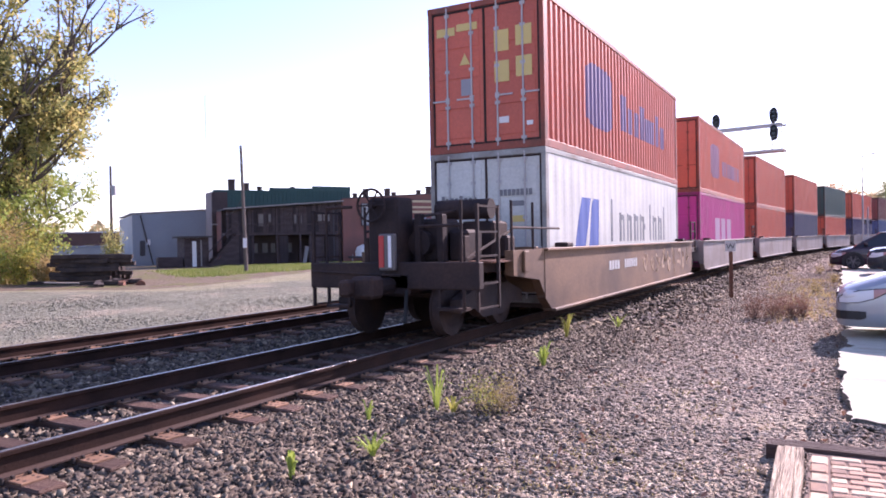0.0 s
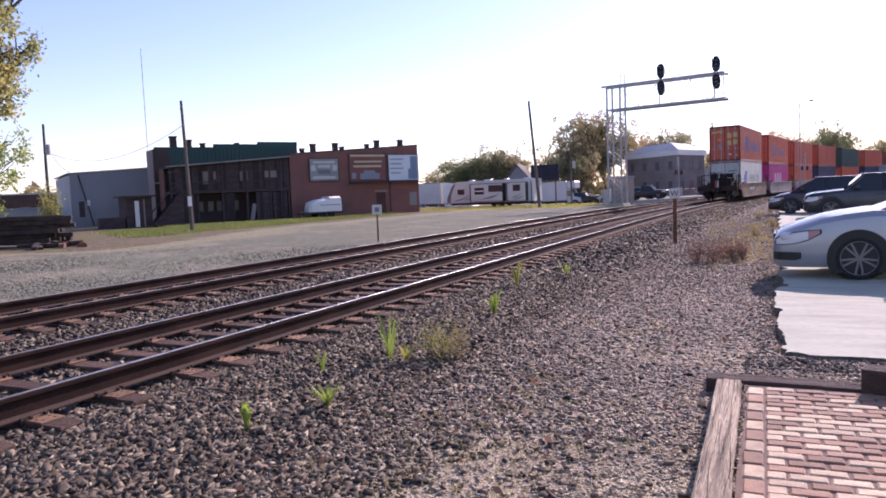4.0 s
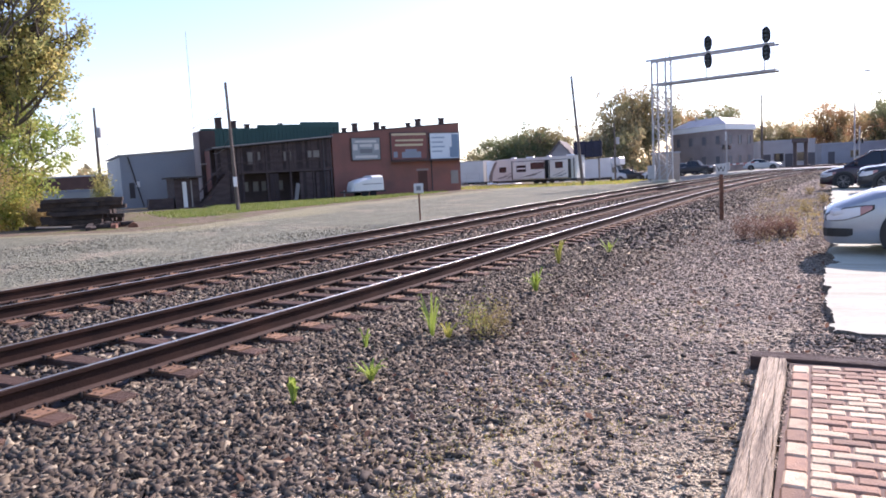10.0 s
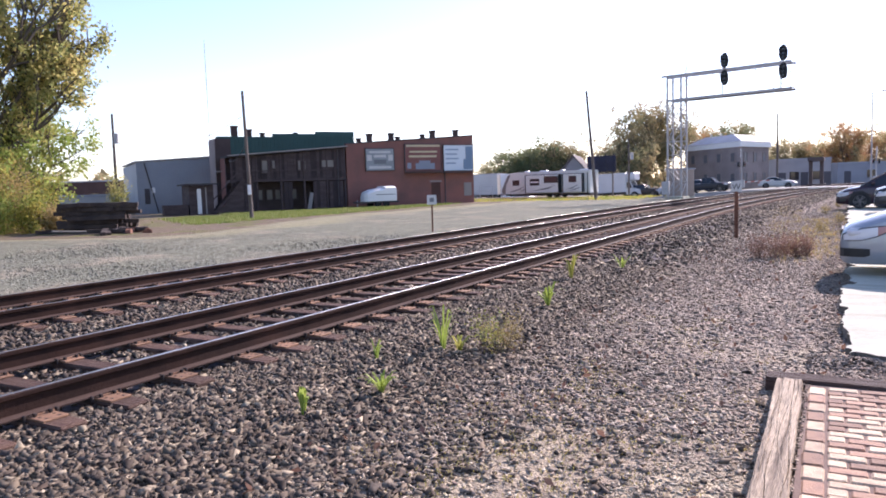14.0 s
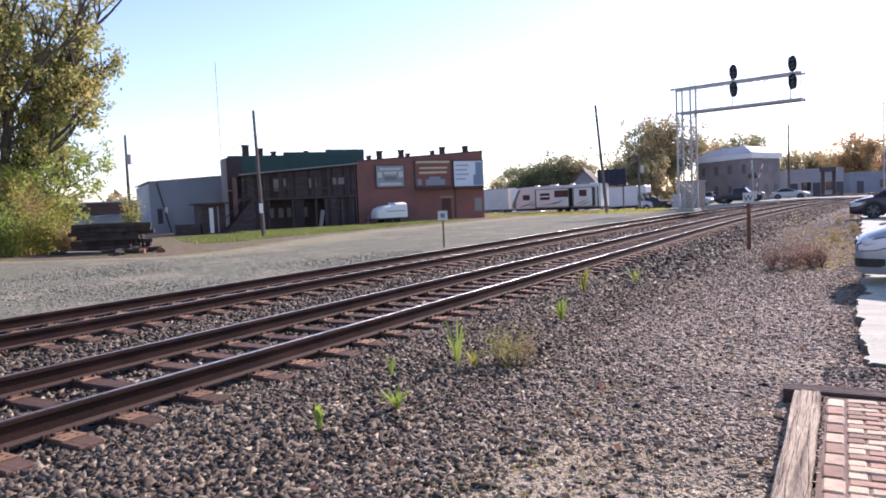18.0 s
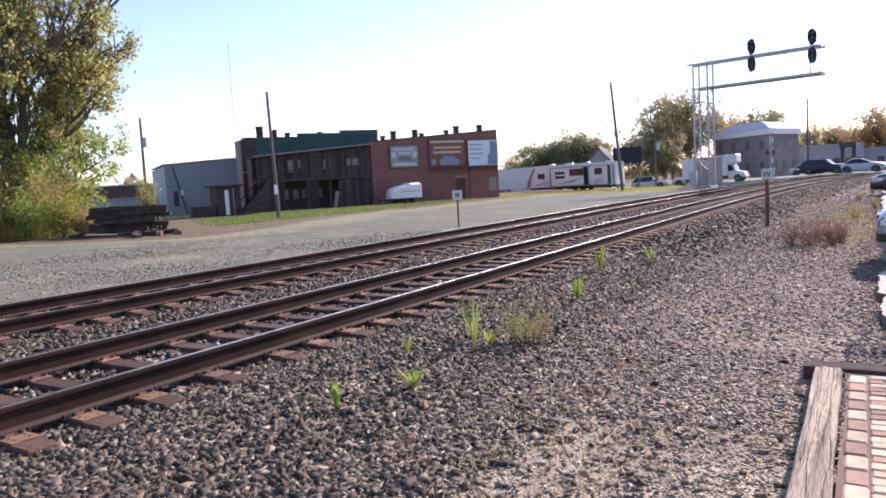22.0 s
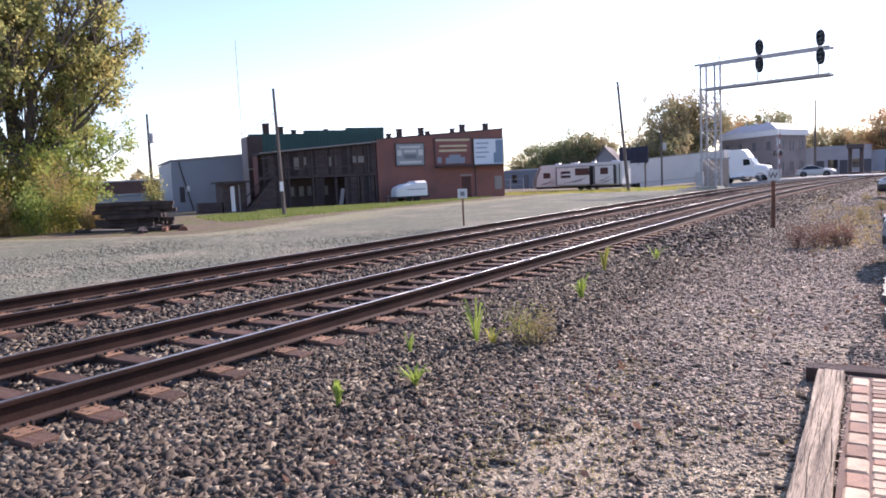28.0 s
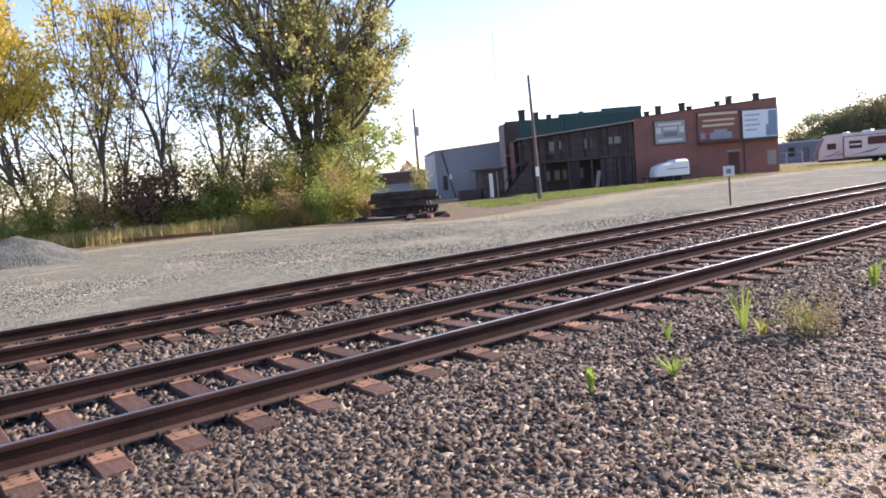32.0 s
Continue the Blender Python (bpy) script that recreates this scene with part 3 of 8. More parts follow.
stone_field("slab_rubble", "broken stone along the slab's ragged side", 3200, (-0.5, 0.12, 7.0, 20.0, 1.2), 0.013, M["pebble"], 47, lambda x, y: np.full(len(x), -0.288), lambda x, y, rng: rng.uniform(0, 1, len(x)) < (x + 0.5) * 1.8, 0.6, tilt=0.65)
stone_field("lot_stones", "pale gravel of the lot", 34000, (-24.5, -12.4, -4.0, 40.0, 1.2), 0.024, stone_material("lot_gravel", [(0.10, 0.102, 0.08), (0.18, 0.183, 0.138), (0.25, 0.25, 0.187), (0.40, 0.395, 0.31)]), 7,
            lambda x, y: np.full(len(x), GROUND + 0.0), lambda x, y, rng: rng.uniform(0, 1, len(x)) < np.clip((x + 24.5 + np.sin(y * 0.9)) * 0.4, 0.05, 1), 0.3, tilt=0.5)


# ---- two tracks: rails, ties and tie plates ----
def rail_profile(off):
    p = [(-0.075, -0.186), (0.075, -0.186), (0.075, -0.172), (0.012, -0.155), (0.009, -0.05), (0.036, -0.036), (0.037, -0.008), (0.030, -0.0005),
         (-0.030, -0.0005), (-0.037, -0.008), (-0.036, -0.036), (-0.009, -0.05), (-0.012, -0.155), (-0.075, -0.172)]
    return [(off + u, z) for u, z in p]


def build_track(name, centre, label):
    tr = thing(name, label, "railway track", kind="structure")
    for side in (-GAUGE / 2, GAUGE / 2):
        rings = [[beside(s, o, z) for o, z in rail_profile(centre + side)] for s in stations(-40, 660, 2.0)]
        r = part("rail", Geo().loft(rings), M["rail"], tr, "steel rail, rusty brown with a worn bright head", smooth=True)
        head = [[beside(s, centre + side + o, z) for o, z in ((-0.018, 0.0006), (0.018, 0.0006), (0.022, -0.003), (-0.022, -0.003))] for s in stations(-40, 660, 2.0)]
        for sx in (-1, 1):
            foot = [[beside(s, centre + side + o, z) for o, z in ((sx * 0.022, -0.1565), (sx * 0.0765, -0.1705), (sx * 0.0765, -0.18), (sx * 0.022, -0.17))] for s in stations(-40, 660, 2.0)]
            part("rail_foot", Geo().loft(foot), M["rail_foot"], r, "dusty rust-coloured foot of the rail")
        part("running_surface", Geo().loft(head), M["rail_top"], r, "polished top of the rail head")
    tie = Geo().box(-1.225, 1.225, -0.11, 0.11, -0.18, 0.0, 0.015).mesh("tie", M["tie"])
    g = Geo()
    g.box(-0.17, 0.265, -0.1, 0.1, 0.0, 0.018, 0.004)
    g.box(-0.10, -0.075, -0.095, 0.095, 0.014, 0.03)
    g.box(0.083, 0.10, -0.095, 0.095, 0.014, 0.03)
    plate = g.mesh("tie_plate", M["plate"])
    g = Geo()
    for w in (-0.06, 0.06):
        g.box(0.088, 0.118, w - 0.012, w + 0.012, 0.01, 0.045, 0.004).box(-0.12, -0.09, w - 0.012, w + 0.012, 0.01, 0.045, 0.004)
    for u, w in ((0.155, -0.055), (0.155, 0.055), (0.225, -0.05), (0.225, 0.05)):
        g.tube((u, w, 0.012), (u, w, 0.0205), 0.013, n=6)
    spike = g.mesh("spike", M["old_tie"])
    anchor = Geo().box(-0.09, 0.095, -0.012, 0.012, -0.012, 0.04, 0.006).mesh("rail_anchor", M["old_tie"])
    rng = random.Random(11)
    rest = Geo()
    for s in TIES:
        s += 0.0 if centre == 0 else 0.23
        x, y, th = line(s)
        if s < 62:
            m = pose(*beside(s, centre, -0.2 - rng.uniform(0, 0.008)), 0, 0, -math.degrees(th) + rng.uniform(-0.6, 0.6))
            t = part("tie", tie, None, tr, m=m)
            for side in ((-GAUGE / 2, 180), (GAUGE / 2, 0)):
                pl = part("tie_plate", plate, None, t, m=pose(side[0], 0, 0, 0, 0, side[1]))
                if s < 16:
                    part("spike", spike, None, pl)
                    for w in (-0.125, 0.125):
                        part("rail_anchor", anchor, None, pl, m=pose(0, w, 0))
        else:
            q = Geo().box(-1.3, 1.3, -0.115, 0.115, -0.18, 0.0).move(pose(*beside(s, centre, -0.2), 0, 0, -math.degrees(th)))
            rest.add(q.v, q.f)
    part("far_ties", rest, M["tie"], tr, kind="stuff")
    return tr


build_track("railway_track", 0.0, "railway track with rusty rails on old wooden ties")
build_track("railway_track", -SPACING, "second railway track with rusty rails and wooden ties")

# ---- the train: well cars with stacked containers ----
PITCH = 16.5
CAR_COUNT = 15
C_LEN, C_W, C_H = 12.192, 1.219, 2.896
LOWER_Z, UPPER_Z = 0.242, 3.138
moving_train = []


def corrugated(length, depth, pitch):
    """Plan of a corrugated wall along y: pairs (y, inset)."""
    out, y = [], 0.0
    while y < length - pitch * 0.5:
        for d, i in ((0, 0), (0.30, 0), (0.5, depth), (0.80, depth)):
            out.append((y + d * pitch, i))
        y += pitch
    return out + [(length, 0)]


def container_meshes(key, body, frame_mat, door_mat, ribs=0.28, depth=0.036):
    """Side, roof, frame and door meshes of one 12.19 m container; origin at the bottom of the door end, y along it."""
    out = {}
    plan = corrugated(C_LEN - 0.30, depth, ribs)
    for name, sgn in (("side_panel", 1), ("side_panel_b", -1)):
        rings = [[(sgn * (C_W - 0.012 - i), y + 0.15, 0.16) for y, i in plan], [(sgn * (C_W - 0.012 - i), y + 0.15, C_H - 0.10) for y, i in plan]]
        out[name] = Geo().loft(rings, closed=False).mesh(name, body)
    out["roof"] = Geo().box(-C_W + 0.05, C_W - 0.05, 0.1, C_LEN - 0.1, C_H - 0.06, C_H - 0.012).mesh("roof", body)
    out["floor"] = Geo().box(-C_W + 0.05, C_W - 0.05, 0.1, C_LEN - 0.1, 0.04, 0.15).mesh("floor", frame_mat)
    g = Geo()
    for sx in (-1, 1):
        x0, x1 = sorted((sx * C_W, sx * (C_W - 0.09)))
        for y0, y1 in ((0.0, 0.16), (C_LEN - 0.16, C_LEN)):
            g.box(x0, x1, y0, y1, 0, C_H, 0.012)
            for z0, z1 in ((0, 0.118), (C_H - 0.118, C_H)):
                g.box(x0 - 0.004, x1 + 0.004, y0 - 0.004, y1 + 0.004, z0 - 0.002, z1 + 0.002, 0.01)
        g.box(x0, x1, 0.16, C_LEN - 0.16, 0.0, 0.16, 0.01)
        x0, x1 = sorted((sx * C_W, sx * (C_W - 0.06)))
        g.box(x0, x1, 0.16, C_LEN - 0.16, C_H - 0.10, C_H, 0.008)
    for y0, y1 in ((0.0, 0.12), (C_LEN - 0.12, C_LEN)):
        g.box(-C_W + 0.09, C_W - 0.09, y0, y1, 0, 0.14, 0.008)
        g.box(-C_W + 0.09, C_W - 0.09, y0, y1, C_H - 0.12, C_H, 0.008)
    out["corner_frame"] = g.mesh("corner_frame", frame_mat)
    out["front_wall"] = Geo().box(-C_W + 0.09, C_W - 0.09, C_LEN - 0.09, C_LEN - 0.05, 0.14, C_H - 0.12).mesh("front_wall", body)
    d = Geo().box(0.012, C_W - 0.095, 0.03, 0.07, 0.145, C_H - 0.125, 0.01)
    for k in range(4):
        z = 0.25 + k * (C_H - 0.55) / 4
        d.box(0.10, C_W - 0.17, 0.018, 0.032, z + 0.03, z + (C_H - 0.55) / 4 - 0.03, 0.012)
    out["door"] = d.mesh("door", door_mat)
    for i, x in enumerate((0.27, 0.80)):
        g = Geo()
        g.tube((x, 0.005, 0.08), (x, 0.005, C_H - 0.05), 0.019, n=8)
        for z in (0.2, 0.9, 1.6, 2.3, 2.7):
            g.box(x - 0.05, x + 0.05, 0.0, 0.03, z - 0.03, z + 0.03)
        g.box(x - 0.02, x + 0.32, -0.012, 0.006, 1.02, 1.05)
        g.box(x - 0.04, x + 0.04, -0.01, 0.02, 0.98, 1.09)
        out["lock_rod%d" % i] = g.mesh("lock_rod", M["galv"] if key in ("red", "reefer") else frame_mat)
    gk = Geo().box(0.0, 0.022, 0.014, 0.03, 0.145, C_H - 0.125).box(C_W - 0.125, C_W - 0.092, 0.014, 0.03, 0.145, C_H - 0.125).box(0.022, C_W - 0.125, 0.014, 0.03, C_H - 0.16, C_H - 0.125).box(0.022, C_W - 0.125, 0.014, 0.03, 0.145, 0.18)
    out["gasket"] = gk.mesh("gasket", M["car_steel"])
    return out


CONTAINER_KIT = {}


def kit(key):
    if key not in CONTAINER_KIT:
        # the red is lightened to include the veil of glare over it
        c = {"red": (0.52, 0.108, 0.062), "orange": (0.60, 0.11, 0.055), "reefer": (0.52, 0.53, 0.485), "magenta": (0.55, 0.04, 0.22),
             "navy": (0.045, 0.045, 0.10), "green": (0.02, 0.07, 0.06), "blue": (0.06, 0.10, 0.22), "brown": (0.20, 0.06, 0.05), "grey": (0.25, 0.25, 0.27)}[key]
        p = material(key + "_container_paint", c, 0.55, 0, 0.2, 0.8, 22, 0.06, tuple(v * 0.6 + 0.02 for v in c), rand=0.1)
        f = material(key + "_container_frame", tuple(v * 0.55 for v in c), 0.6, 0, 0.3, 1.5, 22, 0.1, (0.09, 0.045, 0.03))
        CONTAINER_KIT[key] = container_meshes(key, p, f, p, 0.46 if key == "reefer" else 0.28, 0.006 if key == "reefer" else 0.036)
    return CONTAINER_KIT[key]


def bars(parent, name, mat_, m, rows, label):
    """Rows of (x0, x1, z0, z1) as thin raised bars on a face y = 0."""
    g = Geo()
    for x0, x1, z0, z1 in rows:
        g.box(x0, x1, -0.006, 0.0, z0, z1)
    return part(name, g, mat_, parent, label, m)


def container(key, label):
    k = kit(key)
    c = thing("shipping_container", label, "container", group="containers on the train")
    for n in ("side_panel", "side_panel_b", "roof", "floor", "corner_frame", "front_wall"):
        part(n.replace("_b", ""), k[n], None, c)
    for sx in (1, -1):
        d = part("door", k["door"], None, c, m=Matrix.Diagonal((sx, 1, 1, 1)))
        for i in (0, 1):
            part("lock_rod", k["lock_rod%d" % i], None, d, "upright locking bar")
        part("gasket", k["gasket"], None, d, "black rubber door seal")
    return c


def wheelset(parent, y):
    for sx in (-1, 1):
        g = Geo().tube((sx * 0.69, y, 0.42), (sx * 0.82, y, 0.42), 0.42, 0.42, 24)
        g.tube((sx * 0.67, y, 0.42), (sx * 0.69, y, 0.42), 0.45, 0.44, 24)
        g.tube((sx * 0.82, y, 0.42), (sx * 0.86, y, 0.42), 0.30, 0.14, 16)
        part("wheel", g, M["car_steel"], parent, "worn steel wheel", smooth=True)


def truck_frame(parent, y):
    for sx in (-1, 1):
        g = Geo().prism([(y - 1.15, 0.36), (y - 1.15, 0.56), (y - 0.55, 0.74), (y + 0.55, 0.74), (y + 1.15, 0.56), (y + 1.15, 0.36), (y + 0.7, 0.40), (y + 0.4, 0.24), (y - 0.4, 0.24), (y - 0.7, 0.40)], "x", sx * 0.92, sx * 1.10)
        for dy in (-0.16, 0, 0.16):
            g.tube((sx * 1.01, y + dy, 0.3), (sx * 1.01, y + dy, 0.6), 0.07, n=8)
        part("side_frame", g, M["car_steel"], parent, "cast truck side frame")
    part("bolster", Geo().box(-1.0, 1.0, y - 0.2, y + 0.2, 0.5, 0.78, 0.03), M["car_steel"], parent)
    wheelset(parent, y - 0.88)
    wheelset(parent, y + 0.88)


def well_car(paint_mat, last, label):
    """One well car. Origin at the rear face of its load, y forward, z = 0 on the rails."""
    c = thing("well_car", label, "rail car", group="well cars of the train")
    y0, y1 = -0.75, C_LEN + 1.05
    for sx in (-1, 1):
        a, b = sorted((sx * 1.30, sx * 1.46))
        g = Geo().prism([(y0, 0.40), (y0 + 0.3, 0.20), (y1 - 0.3, 0.20), (y1, 0.40), (y1, 1.22), (y0, 1.22)], "x", a, b)
        sd = part("side_sill", g, paint_mat, c, "steel side wall of the well")
        part("top_flange", Geo().box(min(sx * 1.28, sx * 1.52), max(sx * 1.28, sx * 1.52), y0, y1, 1.22, 1.27, 0.008), paint_mat, sd)
        part("bottom_flange", Geo().box(min(sx * 1.28, sx * 1.54), max(sx * 1.28, sx * 1.54), y0 + 0.3, y1 - 0.3, 0.15, 0.20, 0.008), paint_mat, sd)
        for y in (0.5, C_LEN - 0.5):
            g = Geo().box(min(sx * 1.24, sx * 1.5), max(sx * 1.24, sx * 1.5), y - 0.18, y + 0.18, 1.275, 1.36, 0.02)
            part("guide", g, M["car_steel"], c, "container guide on the sill")
    for y in (0.2, C_LEN / 2, C_LEN - 0.2):
        part("cross_beam", Geo().box(-1.3, 1.3, y - 0.2, y + 0.2, 0.16, 0.236), M["car_steel"], c)
    part("bulkhead", Geo().box(-1.3, 1.3, y0, y0 + 0.12, 0.5, 1.3, 0.01), paint_mat, c)
    part("bulkhead", Geo().box(-1.3, 1.3, y1 - 0.12, y1, 0.5, 1.3, 0.01), paint_mat, c)
    part("end_platform", Geo().box(-1.25, 1.25, y1 - 0.02, y1 + 2.4, 0.86, 1.02, 0.01), M["car_steel"], c)
    for sx in (-1, 1):
        g = Geo().bar((sx * 1.42, y1 + 0.1, 0.9), (sx * 1.42, y1 + 0.1, 1.95), 0.05, 0.05)
        g.bar((sx * 1.42, y1 + 0.9, 0.9), (sx * 1.42, y1 + 0.9, 1.95), 0.05, 0.05)
        for z in (1.3, 1.6, 1.92):
            g.bar((sx * 1.42, y1 + 0.1, z), (sx * 1.42, y1 + 0.9, z), 0.03, 0.03)
        part("handrail", g, M["car_steel"], c)
    truck_frame(c, y1 + 1.2)
    if last:
        rear_end(c, y0)
    return c


def rear_end(c, y0):
    """Platform, truck, brake wheel, ladders and coupler at the tail of the train."""
    e = y0 - 2.7
    part("end_platform", Geo().box(-1.15, 1.15, e + 0.5, y0, 0.92, 1.08, 0.015), M["car_steel"], c)
    part("centre_sill", Geo().box(-0.35, 0.35, e, y0, 0.62, 0.95, 0.03), M["car_steel"], c)
    part("end_sill", Geo().box(-1.5, 1.5, e, e + 0.16, 0.72, 1.12, 0.015), M["car_steel"], c)
    truck_frame(c, y0 - 1.35)
    g = Geo().tube((0, e + 0.1, 0.78), (0, e - 0.45, 0.78), 0.13, 0.12, 10)
    g.box(-0.2, 0.2, e - 0.75, e - 0.42, 0.62, 0.94, 0.05)
    g.box(-0.26, -0.10, e - 0.95, e - 0.70, 0.66, 0.90, 0.04)
    part("coupler", g, M["car_steel"], c, "knuckle coupler")
    part("air_hose", Geo().tube((0.3, e, 0.7), (0.42, e - 0.25, 0.25), 0.03), M["rubber"], c)
    # brake stand and wheel
    part("brake_stand", Geo().box(-0.55, 0.0, e + 0.25, e + 0.75, 1.08, 2.12, 0.04), M["car_steel"], c)
    g, hub = Geo(), Vector((-0.42, e + 0.16, 2.0))
    n = 24
    ring = [hub + Vector((math.cos(2 * math.pi * i / n) * 0.25, 0, math.sin(2 * math.pi * i / n) * 0.25)) for i in range(n)]
    for i in range(n):
        g.tube(ring[i], ring[(i + 1) % n], 0.02, n=6)
    for i in range(0, n, 4):
        g.tube(hub, ring[i], 0.014, n=6)
    g.tube(hub + Vector((0, -0.03, 0)), hub + Vector((0, 0.12, 0)), 0.05, n=10)
    part("brake_wheel", g, M["car_steel"], c, "spoked hand brake wheel")
    part("brake_gear", Geo().box(-0.12, 0.55, e + 0.7, e + 1.3, 1.08, 1.78, 0.06).box(0.55, 0.9, e + 0.85, e + 1.4, 1.08, 1.6, 0.05).tube((0.2, e + 0.55, 1.4), (0.2, e + 0.7, 1.4), 0.2, n=14), M["car_steel"], c)
    part("air_tank", Geo().tube((-0.9, e + 2.1, 1.32), (0.9, e + 2.1, 1.32), 0.22, n=16), M["car_steel"], c, smooth=True)
    part("valve_box", Geo().box(0.35, 0.95, e + 1.7, e + 2.3, 1.08, 1.75, 0.04), M["car_steel"], c)
    part("reservoir", Geo().tube((-0.1, e + 1.75, 1.95), (0.9, e + 1.75, 1.95), 0.17, n=14), M["car_steel"], c, "brake air reservoir", smooth=True)
    part("release_rod", Geo().tube((-1.45, e - 0.02, 0.98), (0.2, e - 0.02, 0.92), 0.018, n=6).tube((0.2, e - 0.02, 0.92), (0.1, e - 0.35, 0.95), 0.018, n=6), M["car_steel"], c, "uncoupling lever")
    for x, z in ((-0.75, 1.5), (0.2, 1.86), (0.6, 1.84), (0.98, 1.5)):
        part("pipe_bracket", Geo().box(x - 0.05, x + 0.05, e + 0.5, e + 0.66, 1.08, z, 0.012), M["car_steel"], c)
    for x, z0, z1 in ((-0.68, 1.2, 1.9), (0.3, 1.82, 2.0), (1.02, 1.15, 1.6)):
        part("brake_pipe", Geo().tube((x, e + 0.55, z0), (x, e + 2.3, z1), 0.024, n=6), M["car_steel"], c, "rusty brake pipe")
    for x in (-0.95, 1.05):
        part("step_bracket", Geo().box(x - 0.22, x + 0.22, e - 0.03, e + 0.2, 0.42, 0.46).box(x - 0.22, x - 0.18, e, e + 0.04, 0.44, 0.75).box(x + 0.18, x + 0.22, e, e + 0.04, 0.44, 0.75), M["car_steel"], c, "hanging end step")
    part("platform_grating", Geo().box(0.55, 1.42, e + 0.6, y0 - 0.2, 1.085, 1.115), M["rust"], c, "rusty walkway grating")
    for sx in (-1, 1):
        part("end_side_plate", Geo().prism([(y0 - 1.35, 0.86), (y0 - 0.25, 0.74), (y0 - 0.003, 0.45), (y0 - 0.003, 1.26), (y0 - 1.35, 1.26)], "x", min(sx * 1.3, sx * 1.45), max(sx * 1.3, sx * 1.45)), M["car_tan"], c, "tan side plate beside the platform")
        part("side_bracket", Geo().box(min(sx * 1.452, sx * 1.5), max(sx * 1.452, sx * 1.5), y0 - 1.0, y0 - 0.8, 0.9, 1.24, 0.01), M["car_tan"], c)
    part("brake_valve", Geo().box(0.95, 1.15, y0 - 0.9, y0 - 0.55, 1.12, 1.5, 0.04), M["car_steel"], c, "brake valve casting")
    for sx in (-1, 1):
        g = Geo()
        for y in (e + 0.05, e + 0.75):
            g.bar((sx * 1.46, y, 0.42), (sx * 1.46, y, 1.95), 0.045, 0.045)
        for z in (0.45, 0.8, 1.2, 1.55, 1.92):
            g.bar((sx * 1.46, e + 0.05, z), (sx * 1.46, e + 0.75, z), 0.03, 0.03)
        part("ladder", g, M["car_steel"], c, "steel side ladder")
        g = Geo()
        for y in (y0 - 0.4, y0 - 1.3):
            g.tube((sx * 1.40, y, 0.95), (sx * 1.40, y, 2.05), 0.025, n=6)
        g.tube((sx * 1.40, y0 - 0.4, 1.62), (sx * 1.40, y0 - 1.3, 1.62), 0.025, n=6)
        g.tube((sx * 1.40, y0 - 0.4, 1.62), (sx * 1.40, y0 + 0.9, 1.62), 0.02, n=6)
        part("grab_iron", g, M["car_steel"], c)
    part("end_rail", Geo().tube((-1.2, e + 0.05, 1.1), (-1.2, e + 0.05, 2.0), 0.025, n=6).tube((-1.2, e + 0.05, 1.98), (-0.7, e + 0.05, 1.98), 0.025, n=6), M["car_steel"], c)
    part("end_rail", Geo().tube((1.2, e + 0.05, 1.1), (1.2, e + 0.05, 2.0), 0.025, n=6).tube((0.5, e + 0.05, 1.65), (1.2, e + 0.05, 1.65), 0.025, n=6), M["car_steel"], c)
    g = Geo().box(-0.12, 0.16, e - 0.10, e - 0.01, 1.0, 1.55, 0.02)
    part("end_marker_box", g, paint("marker_grey", (0.10, 0.09, 0.09)), c)
    part("red_marker", Geo().box(-0.105, -0.02, e - 0.115, e - 0.10, 1.05, 1.52), paint("marker_red", (0.45, 0.03, 0.03)), c, "red reflective strip")
    part("white_marker", Geo().box(0.06, 0.11, e - 0.115, e - 0.10, 1.05, 1.52), paint("marker_white", (0.7, 0.7, 0.7)), c, "white reflective strip")


LOADS = [("reefer", "red"), ("magenta", "orange"), ("orange", "orange"), ("navy", "orange"), ("orange", "green"), ("navy", "orange"), ("blue", "brown"),
         ("grey", "brown"), ("navy", "orange"), ("blue", "brown"), ("brown", "orange"), ("orange", "navy"), ("navy", "brown"), ("blue", "orange"), ("orange", "brown")]
WORDS = {"reefer": "white refrigerated container with a blue mark", "red": "red corrugated shipping container lightened for glare", "magenta": "magenta corrugated shipping container",
         "orange": "orange-red corrugated shipping container", "navy": "dark navy corrugated shipping container", "green": "dark green corrugated shipping container",
         "blue": "blue corrugated shipping container", "brown": "brown-red corrugated shipping container", "grey": "grey corrugated shipping container"}
for k in range(CAR_COUNT):
    low, top = LOADS[k]
    car = well_car(M["car_tan"] if k == 0 else M["car_grey"], k == 0, "tan well car with grimy platform at the train's tail" if k == 0 else "grey well car carrying stacked containers")
    a = container(low, WORDS[low] + " in a well car")
    b = container(top, WORDS[top] + ", stacked on top")
    moving_train += [(car, k, 0.0), (a, k, LOWER_Z), (b, k, UPPER_Z + 0.004)]
    if k == 0:
        rear_reefer, rear_red = a, b


def train_place(t):
    """Distance along the track of the rear face of the last load."""
    return float(np.interp(t, [0, 1, 4, 7, 40], [12.67, 25.38, 64.8, 105.3, 105.3 + 13.6 * 33]))


def on_track(s, z):
    x, y, _ = line(s)
    x2, y2, _ = line(s + C_LEN)
    return pose(x, y, z, 0, 0, math.degrees(math.atan2(-(x2 - x), y2 - y)))

